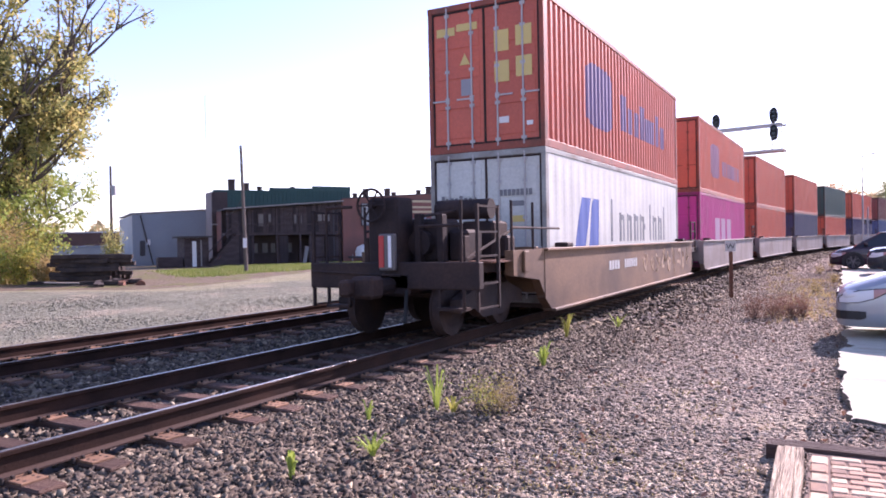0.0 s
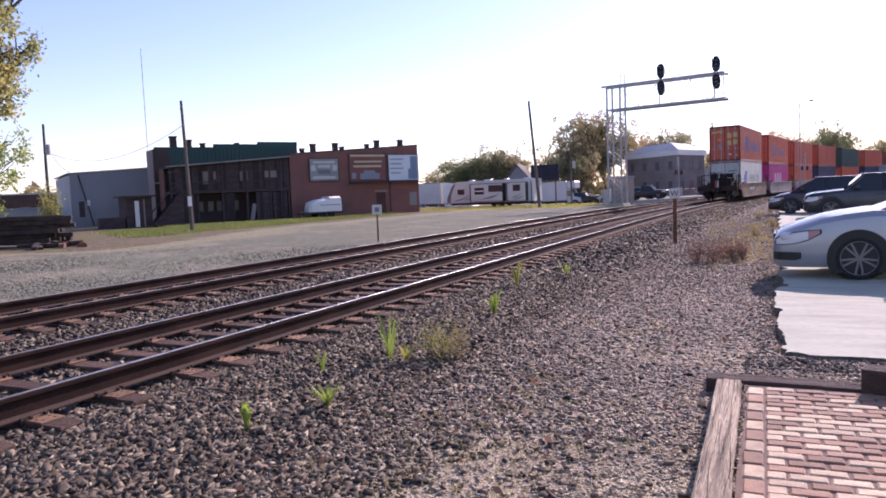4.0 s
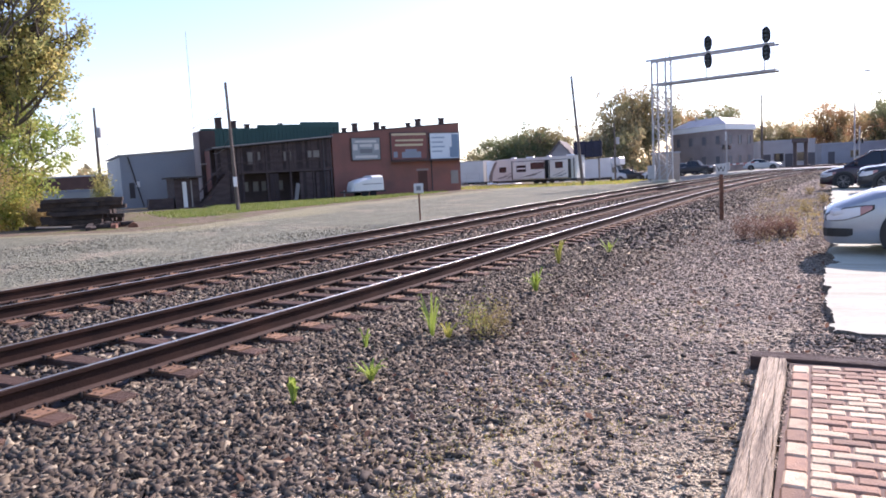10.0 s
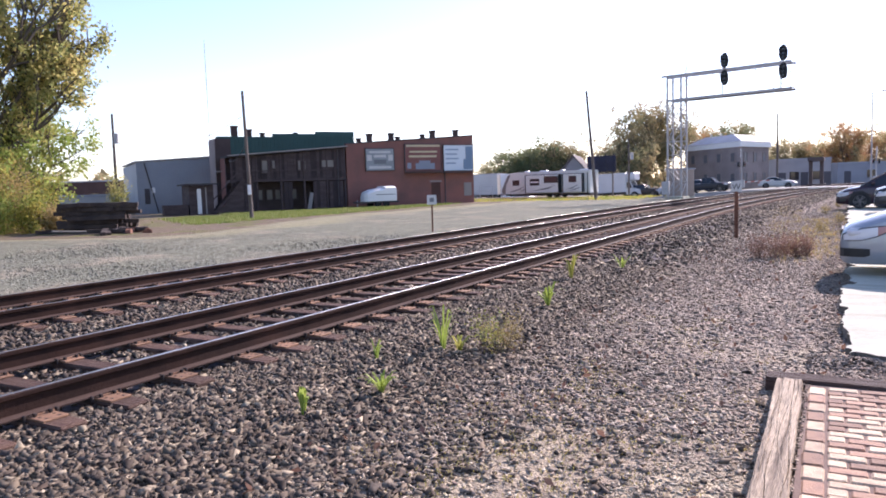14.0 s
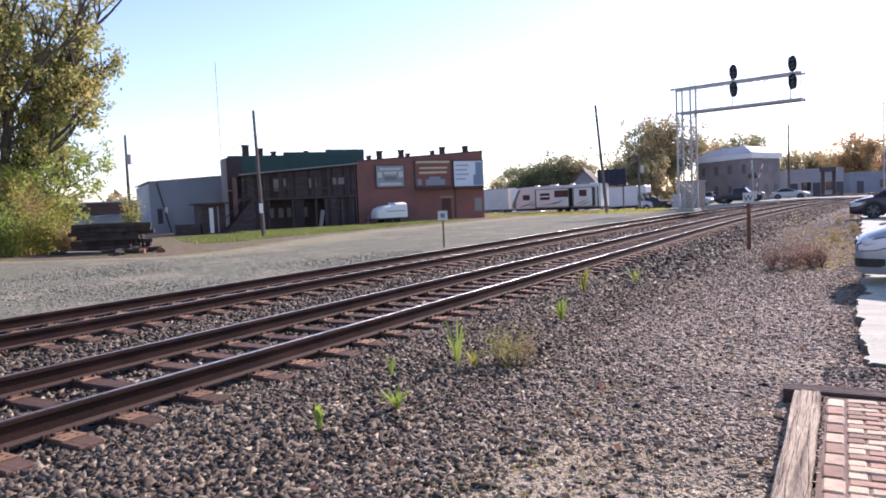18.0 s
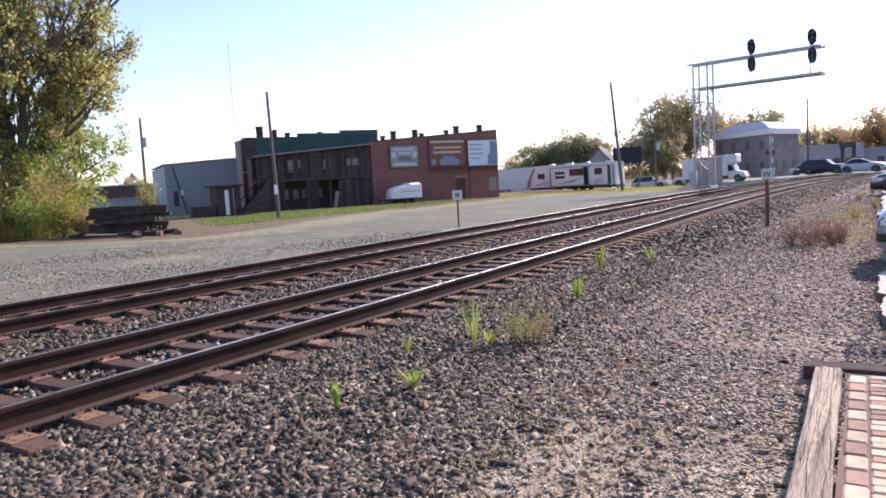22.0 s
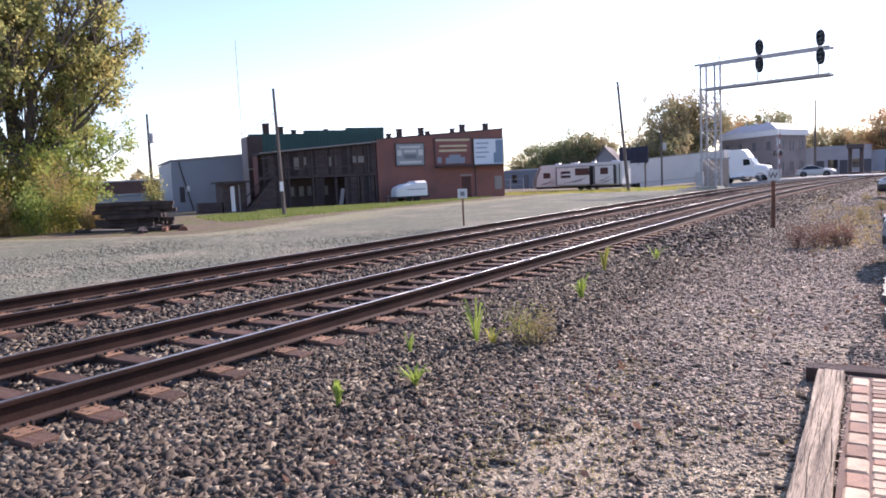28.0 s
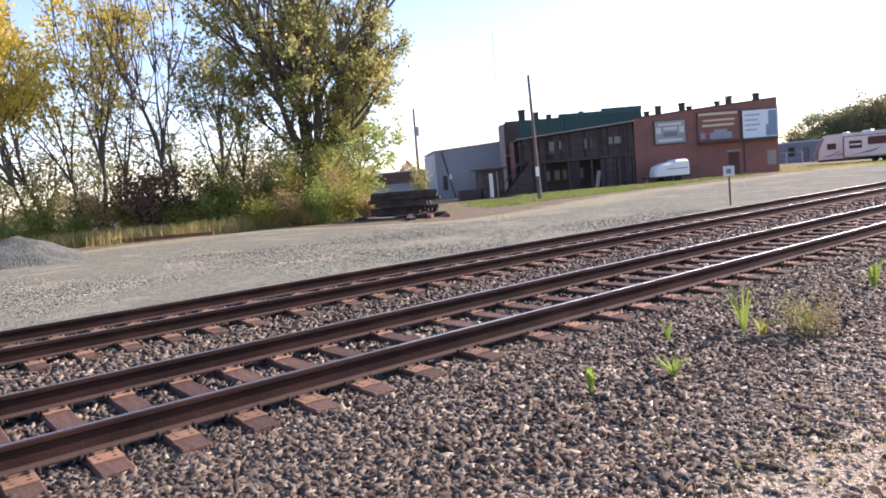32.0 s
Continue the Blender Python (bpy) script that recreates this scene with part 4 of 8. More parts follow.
# ---- the old two-storey buildings behind the lot ----
def window_part(parent, name, x0, x1, z0, z1, y, frame_mat, pane_mat, label="", depth=0.08):
    """A window in a wall face at y that looks towards -y: frame, sill and pane."""
    w = part(name, Geo().box(x0 - 0.08, x0, y - depth, y + 0.03, z0 - 0.08, z1 + 0.08).box(x1, x1 + 0.08, y - depth, y + 0.03, z0 - 0.08, z1 + 0.08)
             .box(x0, x1, y - depth, y + 0.03, z1, z1 + 0.08).box(x0 - 0.12, x1 + 0.12, y - depth - 0.05, y + 0.03, z0 - 0.08, z0), frame_mat, parent, label)
    part("pane", Geo().box(x0, x1, y - 0.02, y - 0.008, z0, z1), pane_mat, w, "dark window pane")
    return w


OLD = pose(-39.89, 53.69, -0.30, 0, 0, 57.9)


def chimney(parent, x, y, z0, h, w=0.45):
    c = part("chimney", Geo().box(x - w / 2, x + w / 2, y - w / 2, y + w / 2, z0 - 0.6, z0 + h - 0.1, 0.01).box(x - w / 2 - 0.05, x + w / 2 + 0.05, y - w / 2 - 0.05, y + w / 2 + 0.05, z0 + h - 0.12, z0 + h, 0.01), paint("chimney_brick", (0.075, 0.05, 0.045), 0.9, 0.3), parent, "dark brick chimney")
    return c


def brick_building():
    b = thing("brick_building", "two-storey red brick building with billboards and roof chimneys", "building", OLD)
    top = lambda u: 5.75 + 0.062 * u
    g = Geo().prism([(0.0, 0.0), (13.4, 0.0), (13.4, top(13.4)), (6.7, top(6.7)), (6.6, top(6.6)), (0.0, top(0.0))], "y", 0.0, 0.35)
    part("wall", g, M["wall_brick"], b, "worn red brick front wall")
    part("wall", Geo().box(13.05, 13.4, 0.35, 16, 0, top(13.4) - 0.1), M["wall_brick"], b)
    part("wall", Geo().box(0.0, 0.35, 0.35, 16, 0, top(0) - 0.1), M["wall_brick"], b)
    part("wall", Geo().box(0.35, 13.05, 15.65, 16, 0, 5.4), M["wall_brick"], b)
    part("roof", Geo().box(0.35, 13.05, 0.35, 15.65, 5.0, 5.2), M["roofing"], b)
    g = Geo().prism([(0, top(0)), (13.45, top(13.45)), (13.45, top(13.45) + 0.1), (0, top(0) + 0.1)], "y", -0.05, 0.4)
    part("coping", g, M["roofing"], b, "dark coping of the parapet")
    for u, h in ((1.55, 0.5), (2.63, 0.85), (4.86, 0.8), (5.54, 0.42), (8.19, 0.5), (9.28, 0.8), (11.88, 0.72)):
        chimney(b, u, 0.75, top(u), h, 0.34 if h < 0.6 else 0.42)
    dark = paint("boarded_opening", (0.10, 0.045, 0.035), 0.8, 0.2)
    d = part("door", Geo().box(8.6, 9.6, -0.03, 0.02, 0.0, 2.1), dark, b, "boarded-up doorway")
    part("lintel", Geo().box(8.45, 9.75, -0.05, 0.02, 2.12, 2.3), M["grey_brick"], d)
    part("boarded_window", Geo().box(12.25, 13.1, -0.04, 0.02, 0.7, 2.0), paint("grey_board", (0.28, 0.26, 0.24), 0.8, 0.2), b, "grey boarded window")
    part("downpipe", Geo().tube((9.0 + 1.1, -0.08, 0.0), (9.0 + 1.1, -0.08, 3.0), 0.05), M["roofing"], b)
    return b


def billboard(name, label, u0, u1, z0, z1, face, design, shelf=False):
    w, h = u1 - u0, z1 - z0
    b = thing(name, label, "billboard", OLD @ pose(u0, -0.02, z0 + 0.3))
    part("panel", Geo().box(0, w, -0.14, -0.02, 0, h, 0.01), face, b)
    fr = Geo().box(-0.06, w + 0.06, -0.16, 0.0, -0.06, 0.0).box(-0.06, w + 0.06, -0.16, 0.0, h, h + 0.06).box(-0.06, 0, -0.16, 0.0, 0, h).box(w, w + 0.06, -0.16, 0.0, 0, h)
    part("frame", fr, M["roofing"], b)
    for n, mat_, rects in design:
        for x0, x1, a0, a1 in rects:
            part(n, Geo().box(x0 * w, x1 * w, -0.15, -0.138, a0 * h, a1 * h), mat_, b)
    if shelf:
        part("catwalk", Geo().box(-0.1, w + 0.1, -0.75, -0.05, -0.22, -0.15), M["roofing"], b, "narrow catwalk under the billboard")
    return b


brick_building()
grey_ink, pale_ink, yellow_ink = paint("grey_ink", (0.16, 0.17, 0.18)), paint("pale_ink", (0.55, 0.53, 0.50)), paint("yellow_ink", (0.52, 0.43, 0.27))
billboard("billboard", "faded grey painted billboard on the brick wall", 1.85, 4.65, 3.05, 5.02, paint("faded_board", (0.30, 0.32, 0.32), 0.7, 0.2),
          [("lettering_bar", pale_ink, [(0.12, 0.88, 0.80, 0.90), (0.28, 0.72, 0.60, 0.72), (0.10, 0.9, 0.08, 0.2)]), ("picture_block", pale_ink, [(0.04, 0.2, 0.45, 0.72), (0.8, 0.96, 0.45, 0.72)]), ("lettering_bar", grey_ink, [(0.28, 0.72, 0.3, 0.5)])])
billboard("billboard", "maroon billboard with gold lettering bars and catwalk", 5.85, 9.65, 2.95, 5.45, paint("maroon_board", (0.22, 0.085, 0.07), 0.6, 0.2),
          [("border_strip", yellow_ink, [(0.02, 0.98, 0.9, 0.98)]), ("lettering_bar", yellow_ink, [(0.12, 0.9, 0.68, 0.75), (0.1, 0.88, 0.5, 0.58)]), ("picture_block", paint("sky_patch", (0.22, 0.25, 0.30)), [(0.05, 0.16, 0.08, 0.3), (0.28, 0.82, 0.05, 0.28), (0.38, 0.7, 0.28, 0.38)])], True)
billboard("billboard", "white and blue billboard with grey lettering bars", 10.0, 13.3, 2.9, 5.35, paint("white_board", (0.62, 0.68, 0.72), 0.5, 0.06),
          [("lettering_bar", paint("blue_grey_ink", (0.28, 0.36, 0.44)), [(0.06, 0.5, 0.8, 0.86), (0.06, 0.44, 0.62, 0.68), (0.06, 0.5, 0.44, 0.5), (0.06, 0.4, 0.26, 0.32)]), ("picture_block", paint("picture_blue", (0.16, 0.24, 0.33)), [(0.66, 0.98, 0.04, 0.45), (0.74, 0.98, 0.45, 0.95)])], True)


def porch_building():
    b = thing("porch_building", "dark two-storey rear building with wooden galleries and outside stair", "building", OLD)
    W = M["dark_wood"]
    part("wall", Geo().box(-10.4, -0.02, 1.8, 2.1, 0, 4.9), paint("sooty_brick", (0.085, 0.06, 0.055), 0.9, 0.3), b, "sooty back wall")
    part("wall", Geo().box(-10.4, -10.1, 2.1, 6, 0, 4.7), M["wall_brick"], b)
    part("gallery_floor", Geo().box(-10.5, -0.05, 0.0, 1.8, 2.55, 2.75), W, b, "upper gallery floor")
    g = Geo().prism([(-10.7, 4.65), (-0.03, 5.45), (-0.03, 5.57), (-10.7, 4.78)], "y", -0.35, 2.2)
    part("gallery_roof", g, M["roofing"], b, "low sloping gallery roof")
    part("roof_edge", Geo().prism([(-10.7, 4.74), (-0.03, 5.53), (-0.03, 5.62), (-10.7, 4.83)], "y", -0.42, -0.352), paint("pale_edge", (0.32, 0.30, 0.28), 0.7, 0.2), b, "pale metal roof edge")
    for u in (-10.3, -8.2, -6.1, -4.0, -1.9, -0.2):
        part("post", Geo().box(u - 0.08, u + 0.08, 0.02, 0.18, 0, 4.7 + 0.075 * (u + 10.7)), W, b)
    # the gallery is boarded up: planks between the posts, with small windows left in them
    face_u = lambda u: u - 0.0265 * (24.3 + u)
    top = lambda u: 4.62 + 0.075 * (u + 10.7)
    soot = paint("sooty_boards", (0.05, 0.036, 0.036), 0.9, 0.35)
    rng = random.Random(12)
    for k, (u0, u1) in enumerate(((-10.22, -8.28), (-8.12, -6.18), (-6.02, -4.08), (-3.92, -1.98), (-1.82, -0.28))):
        n = 7
        for j in range(n):
            a, c = u0 + (u1 - u0) * j / n, u0 + (u1 - u0) * (j + 1) / n - 0.012
            part("board", Geo().box(a, c, 0.06 + rng.uniform(0, 0.02), 0.10, 2.78, top(a)), W if rng.random() < 0.6 else soot, b)
        part("floor_beam", Geo().box(u0, u1, -0.02, 0.05, 2.56, 2.74), W, b)
        for z in (3.45, 3.52):
            part("rail_board", Geo().box(u0, u1, 0.02, 0.055, z - 0.03, z + 0.02), W, b)
    for u0, u1 in ((-10.2, -9.0), (-8.9, -8.2), (-5.9, -5.1), (-3.2, -2.0), (-1.7, -0.35)):
        n = max(2, int((u1 - u0) / 0.28))
        for j in range(n):
            a, c = u0 + (u1 - u0) * j / n, u0 + (u1 - u0) * (j + 1) / n - 0.012
            part("board", Geo().box(a, c, 0.06 + rng.uniform(0, 0.02), 0.10, 0.05, 2.5), W if rng.random() < 0.5 else soot, b)
    pale = paint("dim_pane", (0.20, 0.18, 0.16), 0.3, 0.2)
    for u, w, z0, z1 in ((-7.25, 0.45, 3.35, 4.35), (-6.35, 0.22, 3.7, 4.35), (-4.0, 0.22, 3.5, 4.3), (-3.5, 0.2, 3.5, 4.3), (-1.75, 1.1, 3.75, 4.35)):
        window_part(b, "window", face_u(u), face_u(u) + w, z0, z1, 0.06, W, pale)
    for u, w in ((-7.85, 0.5), (-6.95, 0.5), (-6.2, 0.45), (-4.75, 0.5)):
        window_part(b, "window", u, u + w, 1.0, 1.85, 1.8, W, pale)
    part("vent_pipe", Geo().tube((-0.9, -0.05, 0.3), (-0.9, -0.05, 5.3), 0.05), M["roofing"], b)
    part("lamp_bracket", Geo().tube((-5.0, 0.0, 4.3), (-5.0, -0.5, 4.5), 0.03), M["roofing"], b)
    part("leaning_board", Geo().box(0, 0.35, 0, 0.04, 0, 1.6).move(pose(-3.9, -0.1, 0.0, -8, 14, 0)), paint("grey_board", (0.28, 0.26, 0.24), 0.8, 0.2), b)
    # outside stair
    n = 13
    for k in range(n):
        u, z = -12.2 + k * 0.19, 0.2 + k * 0.2
        part("tread", Geo().box(u, u + 0.26, -1.1, -0.05, z, z + 0.05), W, b)
    for y in (-1.13, -0.04):
        part("stringer", Geo().prism([(-12.3, 0.0), (-12.0, 0.0), (-9.6, 2.55), (-9.6, 2.85)], "y", y - 0.03, y + 0.03), W, b)
    part("stair_rail", Geo().bar((-12.2, -1.1, 1.1), (-9.7, -1.1, 3.75), 0.06, 0.09).bar((-12.2, -1.1, 0.1), (-12.2, -1.1, 1.1), 0.07, 0.07).bar((-9.7, -1.1, 2.6), (-9.7, -1.1, 3.75), 0.07, 0.07), W, b)
    part("stair_siding", Geo().prism([(-11.9, 0.0), (-9.65, 0.0), (-9.65, 2.5)], "y", -1.09, -1.05), W, b, "boards closing the stair")
    return b


porch_building()


def green_building():
    b = thing("green_building", "tall building with green metal parapet and chimneys behind", "building", OLD)
    G = M["green_roof"]
    back = 4.0
    part("wall", Geo().box(-10.6, 2.4, back, back + 0.3, 4.2, 6.7), G, b, "green ribbed metal upper wall")
    part("parapet", Geo().box(-5.5, -1.4, back - 0.03, back + 0.3, 6.7, 6.98), G, b)
    part("parapet", Geo().box(-1.4, 2.4, back - 0.03, back + 0.3, 6.7, 7.2), G, b)
    g = Geo()
    for k in range(32):
        u = -9.0 + k * 0.36
        g.box(u, u + 0.05, back - 0.045, back - 0.001, 4.9, 6.68)
    part("metal_ribs", g, G, b, kind="stuff")
    part("wall", Geo().box(-10.8, -10.6, back, back + 2.5, 0, 6.5), M["grey_brick"], b)
    part("end_wall", Geo().box(-10.75, -9.4, back - 0.06, back - 0.002, 0.0, 6.5), paint("sooty_brick", (0.085, 0.06, 0.055), 0.9, 0.3), b, "dark brick end wall")
    part("roof", Geo().box(-10.6, 2.4, back + 0.3, back + 2.5, 6.3, 6.45), M["roofing"], b)
    part("ledge", Geo().box(-10.9, -9.2, back - 0.5, back - 0.06, 3.55, 3.65), paint("pale_edge", (0.32, 0.30, 0.28), 0.7, 0.2), b)
    for u, z, h, w in ((-8.85, 6.4, 1.3, 0.52), (-7.5, 6.5, 0.9, 0.4), (-6.3, 6.5, 0.6, 0.38), (-3.2, 6.8, 0.35, 0.3)):
        chimney(b, u, back + 0.7, z, h, w)
    return b


green_building()


def small_annex():
    b = thing("annex_shed", "low dark lean-to shed with a white door", "shed", OLD)
    W = M["dark_wood"]
    part("wall", Geo().box(-14.0, -12.1, -1.0, -0.9, 0, 2.35), W, b)
    part("wall", Geo().box(-14.0, -13.9, -0.9, 2.5, 0, 2.4), W, b)
    part("wall", Geo().box(-12.2, -12.1, -0.9, 2.5, 0, 2.4), W, b)
    part("roof", Geo().box(-14.35, -11.7, -1.35, 2.7, 2.4, 2.52), M["roofing"], b)
    d = part("door", Geo().box(-13.4, -13.08, -1.06, -1.003, 0.05, 2.1), M["white_paint"], b, "narrow white door")
    part("door_post", Geo().box(-12.75, -12.65, -1.05, -1.003, 0.05, 2.2), paint("grey_board", (0.28, 0.26, 0.24), 0.8, 0.2), b)
    part("planter", Geo().box(-16.0, -14.1, -0.9, 0.2, 0, 0.85, 0.03), W, b, "low dark box beside the shed")
    return b


small_annex()


def metal_shed():
    b = thing("metal_shed", "large pale grey metal-sided shed", "shed", OLD)
    G = M["grey_metal"]
    y = 9.0
    rib = Geo()
    part("wall", Geo().prism([(-16.8, 0), (-9.0, 0), (-9.0, 5.15), (-16.8, 4.69)], "y", y, y + 0.15), G, b, "pale grey sheet metal wall")
    for k in range(27):
        u = -16.7 + k * 0.3
        rib.box(u, u + 0.05, y - 0.025, y - 0.001, 0.05, 4.62)
    part("wall_ribs", rib, G, b, kind="stuff")
    s = Geo().box(-16.8, -16.65, y + 0.15, y + 12, 0, 4.62)
    part("wall", s, G, b)
    part("roof", Geo().prism([(-16.95, 4.72), (-9.0, 5.2), (-9.0, 5.3), (-16.95, 4.82)], "y", y - 0.15, y + 12), M["pale_roof"], b)
    part("door", Geo().box(-16.2, -15.75, y - 0.05, y - 0.002, 0.9, 2.3), M["roofing"], b, "narrow dark door in the shed")
    part("meter_box", Geo().box(-15.6, -15.3, y - 0.15, y - 0.03, 1.9, 2.4, 0.02), M["white_paint"], b)
    part("drain_pipe", Geo().tube((-16.1, y - 0.1, 4.6), (-15.1, y - 0.1, 0.1), 0.06), M["roofing"], b)
    return b


metal_shed()


def covered_boat():
    b = thing("covered_trailer", "white covered boat on a dark trailer beside the wall", "boat", OLD @ pose(0.5, -2.2, 0))
    rings = []
    for x, zt, w in ((0.0, 1.1, 0.55), (0.2, 1.38, 0.8), (0.9, 1.62, 1.0), (1.75, 1.72, 1.0), (1.8, 1.86, 1.0), (2.75, 1.88, 1.0), (2.9, 1.8, 0.95), (2.95, 1.55, 0.9)):
        rings.append([(x, -w, 0.55), (x, -w, zt - 0.18), (x, -w * 0.7, zt), (x, w * 0.7, zt), (x, w, zt - 0.18), (x, w, 0.55)])
    part("cover", Geo().loft(rings), M["white_paint"], b, "white fitted cover", smooth=True)
    part("seam_band", Geo().box(0.9, 2.75, -1.012, -1.0, 1.1, 1.16), paint("grey_ink", (0.16, 0.17, 0.18)), b)
    part("trailer_frame", Geo().box(-0.6, 3.2, -0.8, 0.8, 0.4, 0.54, 0.02), M["roofing"], b)
    for x in (1.1, 1.9):
        for y in (-0.95, 0.8):
            part("wheel", Geo().tube((x, y, 0.3), (x, y + 0.16, 0.3), 0.3, n=16), M["rubber"], b)
    part("jack", Geo().tube((-0.5, 0, 0), (-0.5, 0, 0.7), 0.04), M["galv"], b)


covered_boat()


# ---- poles ----
def wood_pole(x, y, h, lean=(0, 0), r=0.15, arms=False, label="weathered wooden utility pole", card=False, transformer=False, drop=2.6):
    p = thing("utility_pole", label, "pole", pose(x, y, -0.4))
    part("shaft", Geo().tube((0, 0, 0), (lean[0], lean[1], h + 0.1), r, r * 0.62, 10), M["pole_wood"], p, smooth=True)
    if card:
        k = 1.9 / h
        part("notice", Geo().box(-0.11, 0.11, -0.02, 0.0, -0.3, 0.3).move(pose(lean[0] * k + 0.1, lean[1] * k - 0.13, 1.95, 0, 0, 45)), M["white_paint"], p, "white notice nailed to the pole")
    if arms:
        part("crossarm", Geo().bar((lean[0] - 0.9, lean[1], h - 0.5), (lean[0] + 0.9, lean[1], h - 0.5), 0.09, 0.11), M["pole_wood"], p)
    if transformer:
        part("transformer", Geo().tube((lean[0] * 0.8 + 0.38, lean[1], h - drop), (lean[0] * 0.8 + 0.38, lean[1], h - drop + 0.9), 0.22, n=12), M["galv"], p, "grey transformer can")
    return p


wood_pole(-32.6, 33.8, 7.95, (-0.35, 0.1), 0.125, card=True, label="leaning wooden pole with a white notice")
wood_pole(-21.7, 69.6, 10.5, (-0.9, 0.2), 0.17, label="tall slightly leaning wooden pole")
wood_pole(-58.9, 43.9, 9.2, (0.1, 0), 0.16, transformer=True, label="wooden utility pole with a small transformer")


# ---- signal gantry ----
def gantry():
    g0 = thing("signal_gantry", "galvanised cantilever signal gantry reaching over the tracks", "signal gantry", pose(-13.75, 64.5, -0.3, 0, 0, -11))
    S = M["galv"]
    w, d, top, low = 1.2, 1.2, 10.42, 8.36
    legs = [(0, 0), (w, 0), (0, d), (w, d)]
    for x, y in legs:
        part("leg", Geo().bar((x, y, 0), (x, y, top), 0.13, 0.13), S, g0, "steel tower leg")
    z = 0.3
    side = 0
    while z < low - 0.4:
        for (x0, y0), (x1, y1) in (((0, 0), (w, 0)), ((0, d), (w, d)), ((0, 0), (0, d)), ((w, 0), (w, d))):
            a, b = ((x0, y0), (x1, y1)) if side % 2 == 0 else ((x1, y1), (x0, y0))
            part("brace", Geo().bar((*a, z), (*b, z + 1.15), 0.05, 0.05), S, g0)
            part("strut", Geo().bar((x0, y0, z + 1.15), (x1, y1, z + 1.15), 0.05, 0.05), S, g0)
        z += 1.15
        side += 1
    L = 9.9
    for y in (0, d):
        part("top_chord", Geo().bar((-0.5, y, top), (L, y, top), 0.14, 0.16), S, g0)
        part("bottom_chord", Geo().bar((0, y, low), (L, y, low), 0.14, 0.16), S, g0)
        for k in range(6):
            x = w + k * (L - w) / 6
            x2 = x + (L - w) / 6
            a, b = ((x, low), (x2, top)) if k % 2 else ((x, top), (x2, low))
            part("truss_diagonal", Geo().bar((a[0], y, a[1]), (b[0], y, b[1]), 0.035, 0.035), S, g0)
    part("end_post", Geo().bar((L - 0.05, 0, low), (L - 0.05, 0, top), 0.05, 0.05), S, g0)
    part("walkway", Geo().box(0.6, L, 0.1, d - 0.1, low + 0.09, low + 0.13), S, g0, "grating walkway")
    for x in np.arange(1.6, L, 1.6):
        part("rail_post", Geo().bar((x, -0.05, top), (x, -0.05, top + 0.55), 0.025, 0.025), S, g0)
    for z in (0.3, 0.55):
        part("hand_rail", Geo().bar((1.6, -0.05, top + z), (L - 0.3, -0.05, top + z), 0.02, 0.02), S, g0)
    for x in (4.75, 9.2):
        m = part("signal_mast", Geo().tube((x, -0.22, low - 0.05), (x, -0.22, top + 1.0), 0.05), S, g0)
        x += 0.17
        for z in (top + 0.62, low + 1.32):
            sg = part("signal_head", Geo().tube((x, -0.3, z), (x, -0.42, z), 0.30, n=20).box(x - 0.22, x + 0.22, -0.32, -0.1, z - 0.5, z + 0.5, 0.1).tube((x, -0.3, z + 0.28), (x, -0.42, z + 0.28), 0.30, n=20), M["black"], g0, "black oval signal head")
            for dz in (0.32, 0.0, -0.3):
                part("lens", Geo().tube((x, -0.42, z + dz), (x, -0.44, z + dz), 0.09, n=12), M["glass"], sg)
                part("hood", Geo().add([(x + 0.12 * math.cos(a), yy, z + dz + 0.12 * math.sin(a)) for yy in (-0.42, -0.66) for a in np.linspace(0, math.pi, 9)], [(i, i + 1, i + 10, i + 9) for i in range(8)]), M["black"], sg)
            part("back_plate", Geo().loft([[(x + 0.33 * math.cos(a), y, z + 0.05 + 0.62 * math.sin(a)) for a in np.linspace(0, 2 * math.pi, 25)[:-1]] for y in (-0.31, -0.295)]), M["black"], sg)
    for x in (w + 0.1, w + 0.5):
        part("ladder_rail", Geo().bar((x, -0.1, 0.4), (x, -0.1, top + 0.9), 0.04, 0.04), S, g0)
    for z in np.arange(0.7, top + 0.8, 0.42):
        part("ladder_rung", Geo().bar((w + 0.1, -0.1, z), (w + 0.5, -0.1, z), 0.025, 0.025), S, g0)
    part("footing", Geo().box(-0.2, w + 0.2, -0.2, d + 0.2, -0.2, 0.2, 0.04), M["concrete"], g0)


gantry()


def relay_hut():
    h = thing("relay_hut", "small tan metal equipment hut by the gantry", "hut", pose(-14.27, 66.6, -0.3, 0, 0, 14))
    body = paint("tan_metal", (0.36, 0.30, 0.26), 0.6, 0.1)
    part("body", Geo().box(0, 2.3, 0, 1.8, 0.1, 2.5, 0.03), body, h)
    part("roof", Geo().box(-0.12, 2.42, -0.12, 1.92, 2.5, 2.62, 0.02), M["pale_roof"], h, "pale flat roof")
    d = part("door", Geo().box(1.3, 2.1, -0.03, 0.0, 0.2, 2.2, 0.01), body, h)
    part("handle", Geo().box(1.38, 1.42, -0.06, -0.03, 1.1, 1.25), M["chrome"], d)
    part("base", Geo().box(-0.1, 2.4, -0.1, 1.9, -0.1, 0.1), M["concrete"], h)
    c = thing("signal_cabinet", "grey steel signal cabinet on legs", "cabinet", pose(-14.0, 63.2, -0.3))
    part("body", Geo().box(0, 0.6, 0, 0.5, 0.35, 1.5, 0.02), M["galv"], c)
    for x in (0.05, 0.5):
        part("leg", Geo().box(x, x + 0.05, 0.2, 0.28, 0, 0.36), M["galv"], c)


relay_hut()


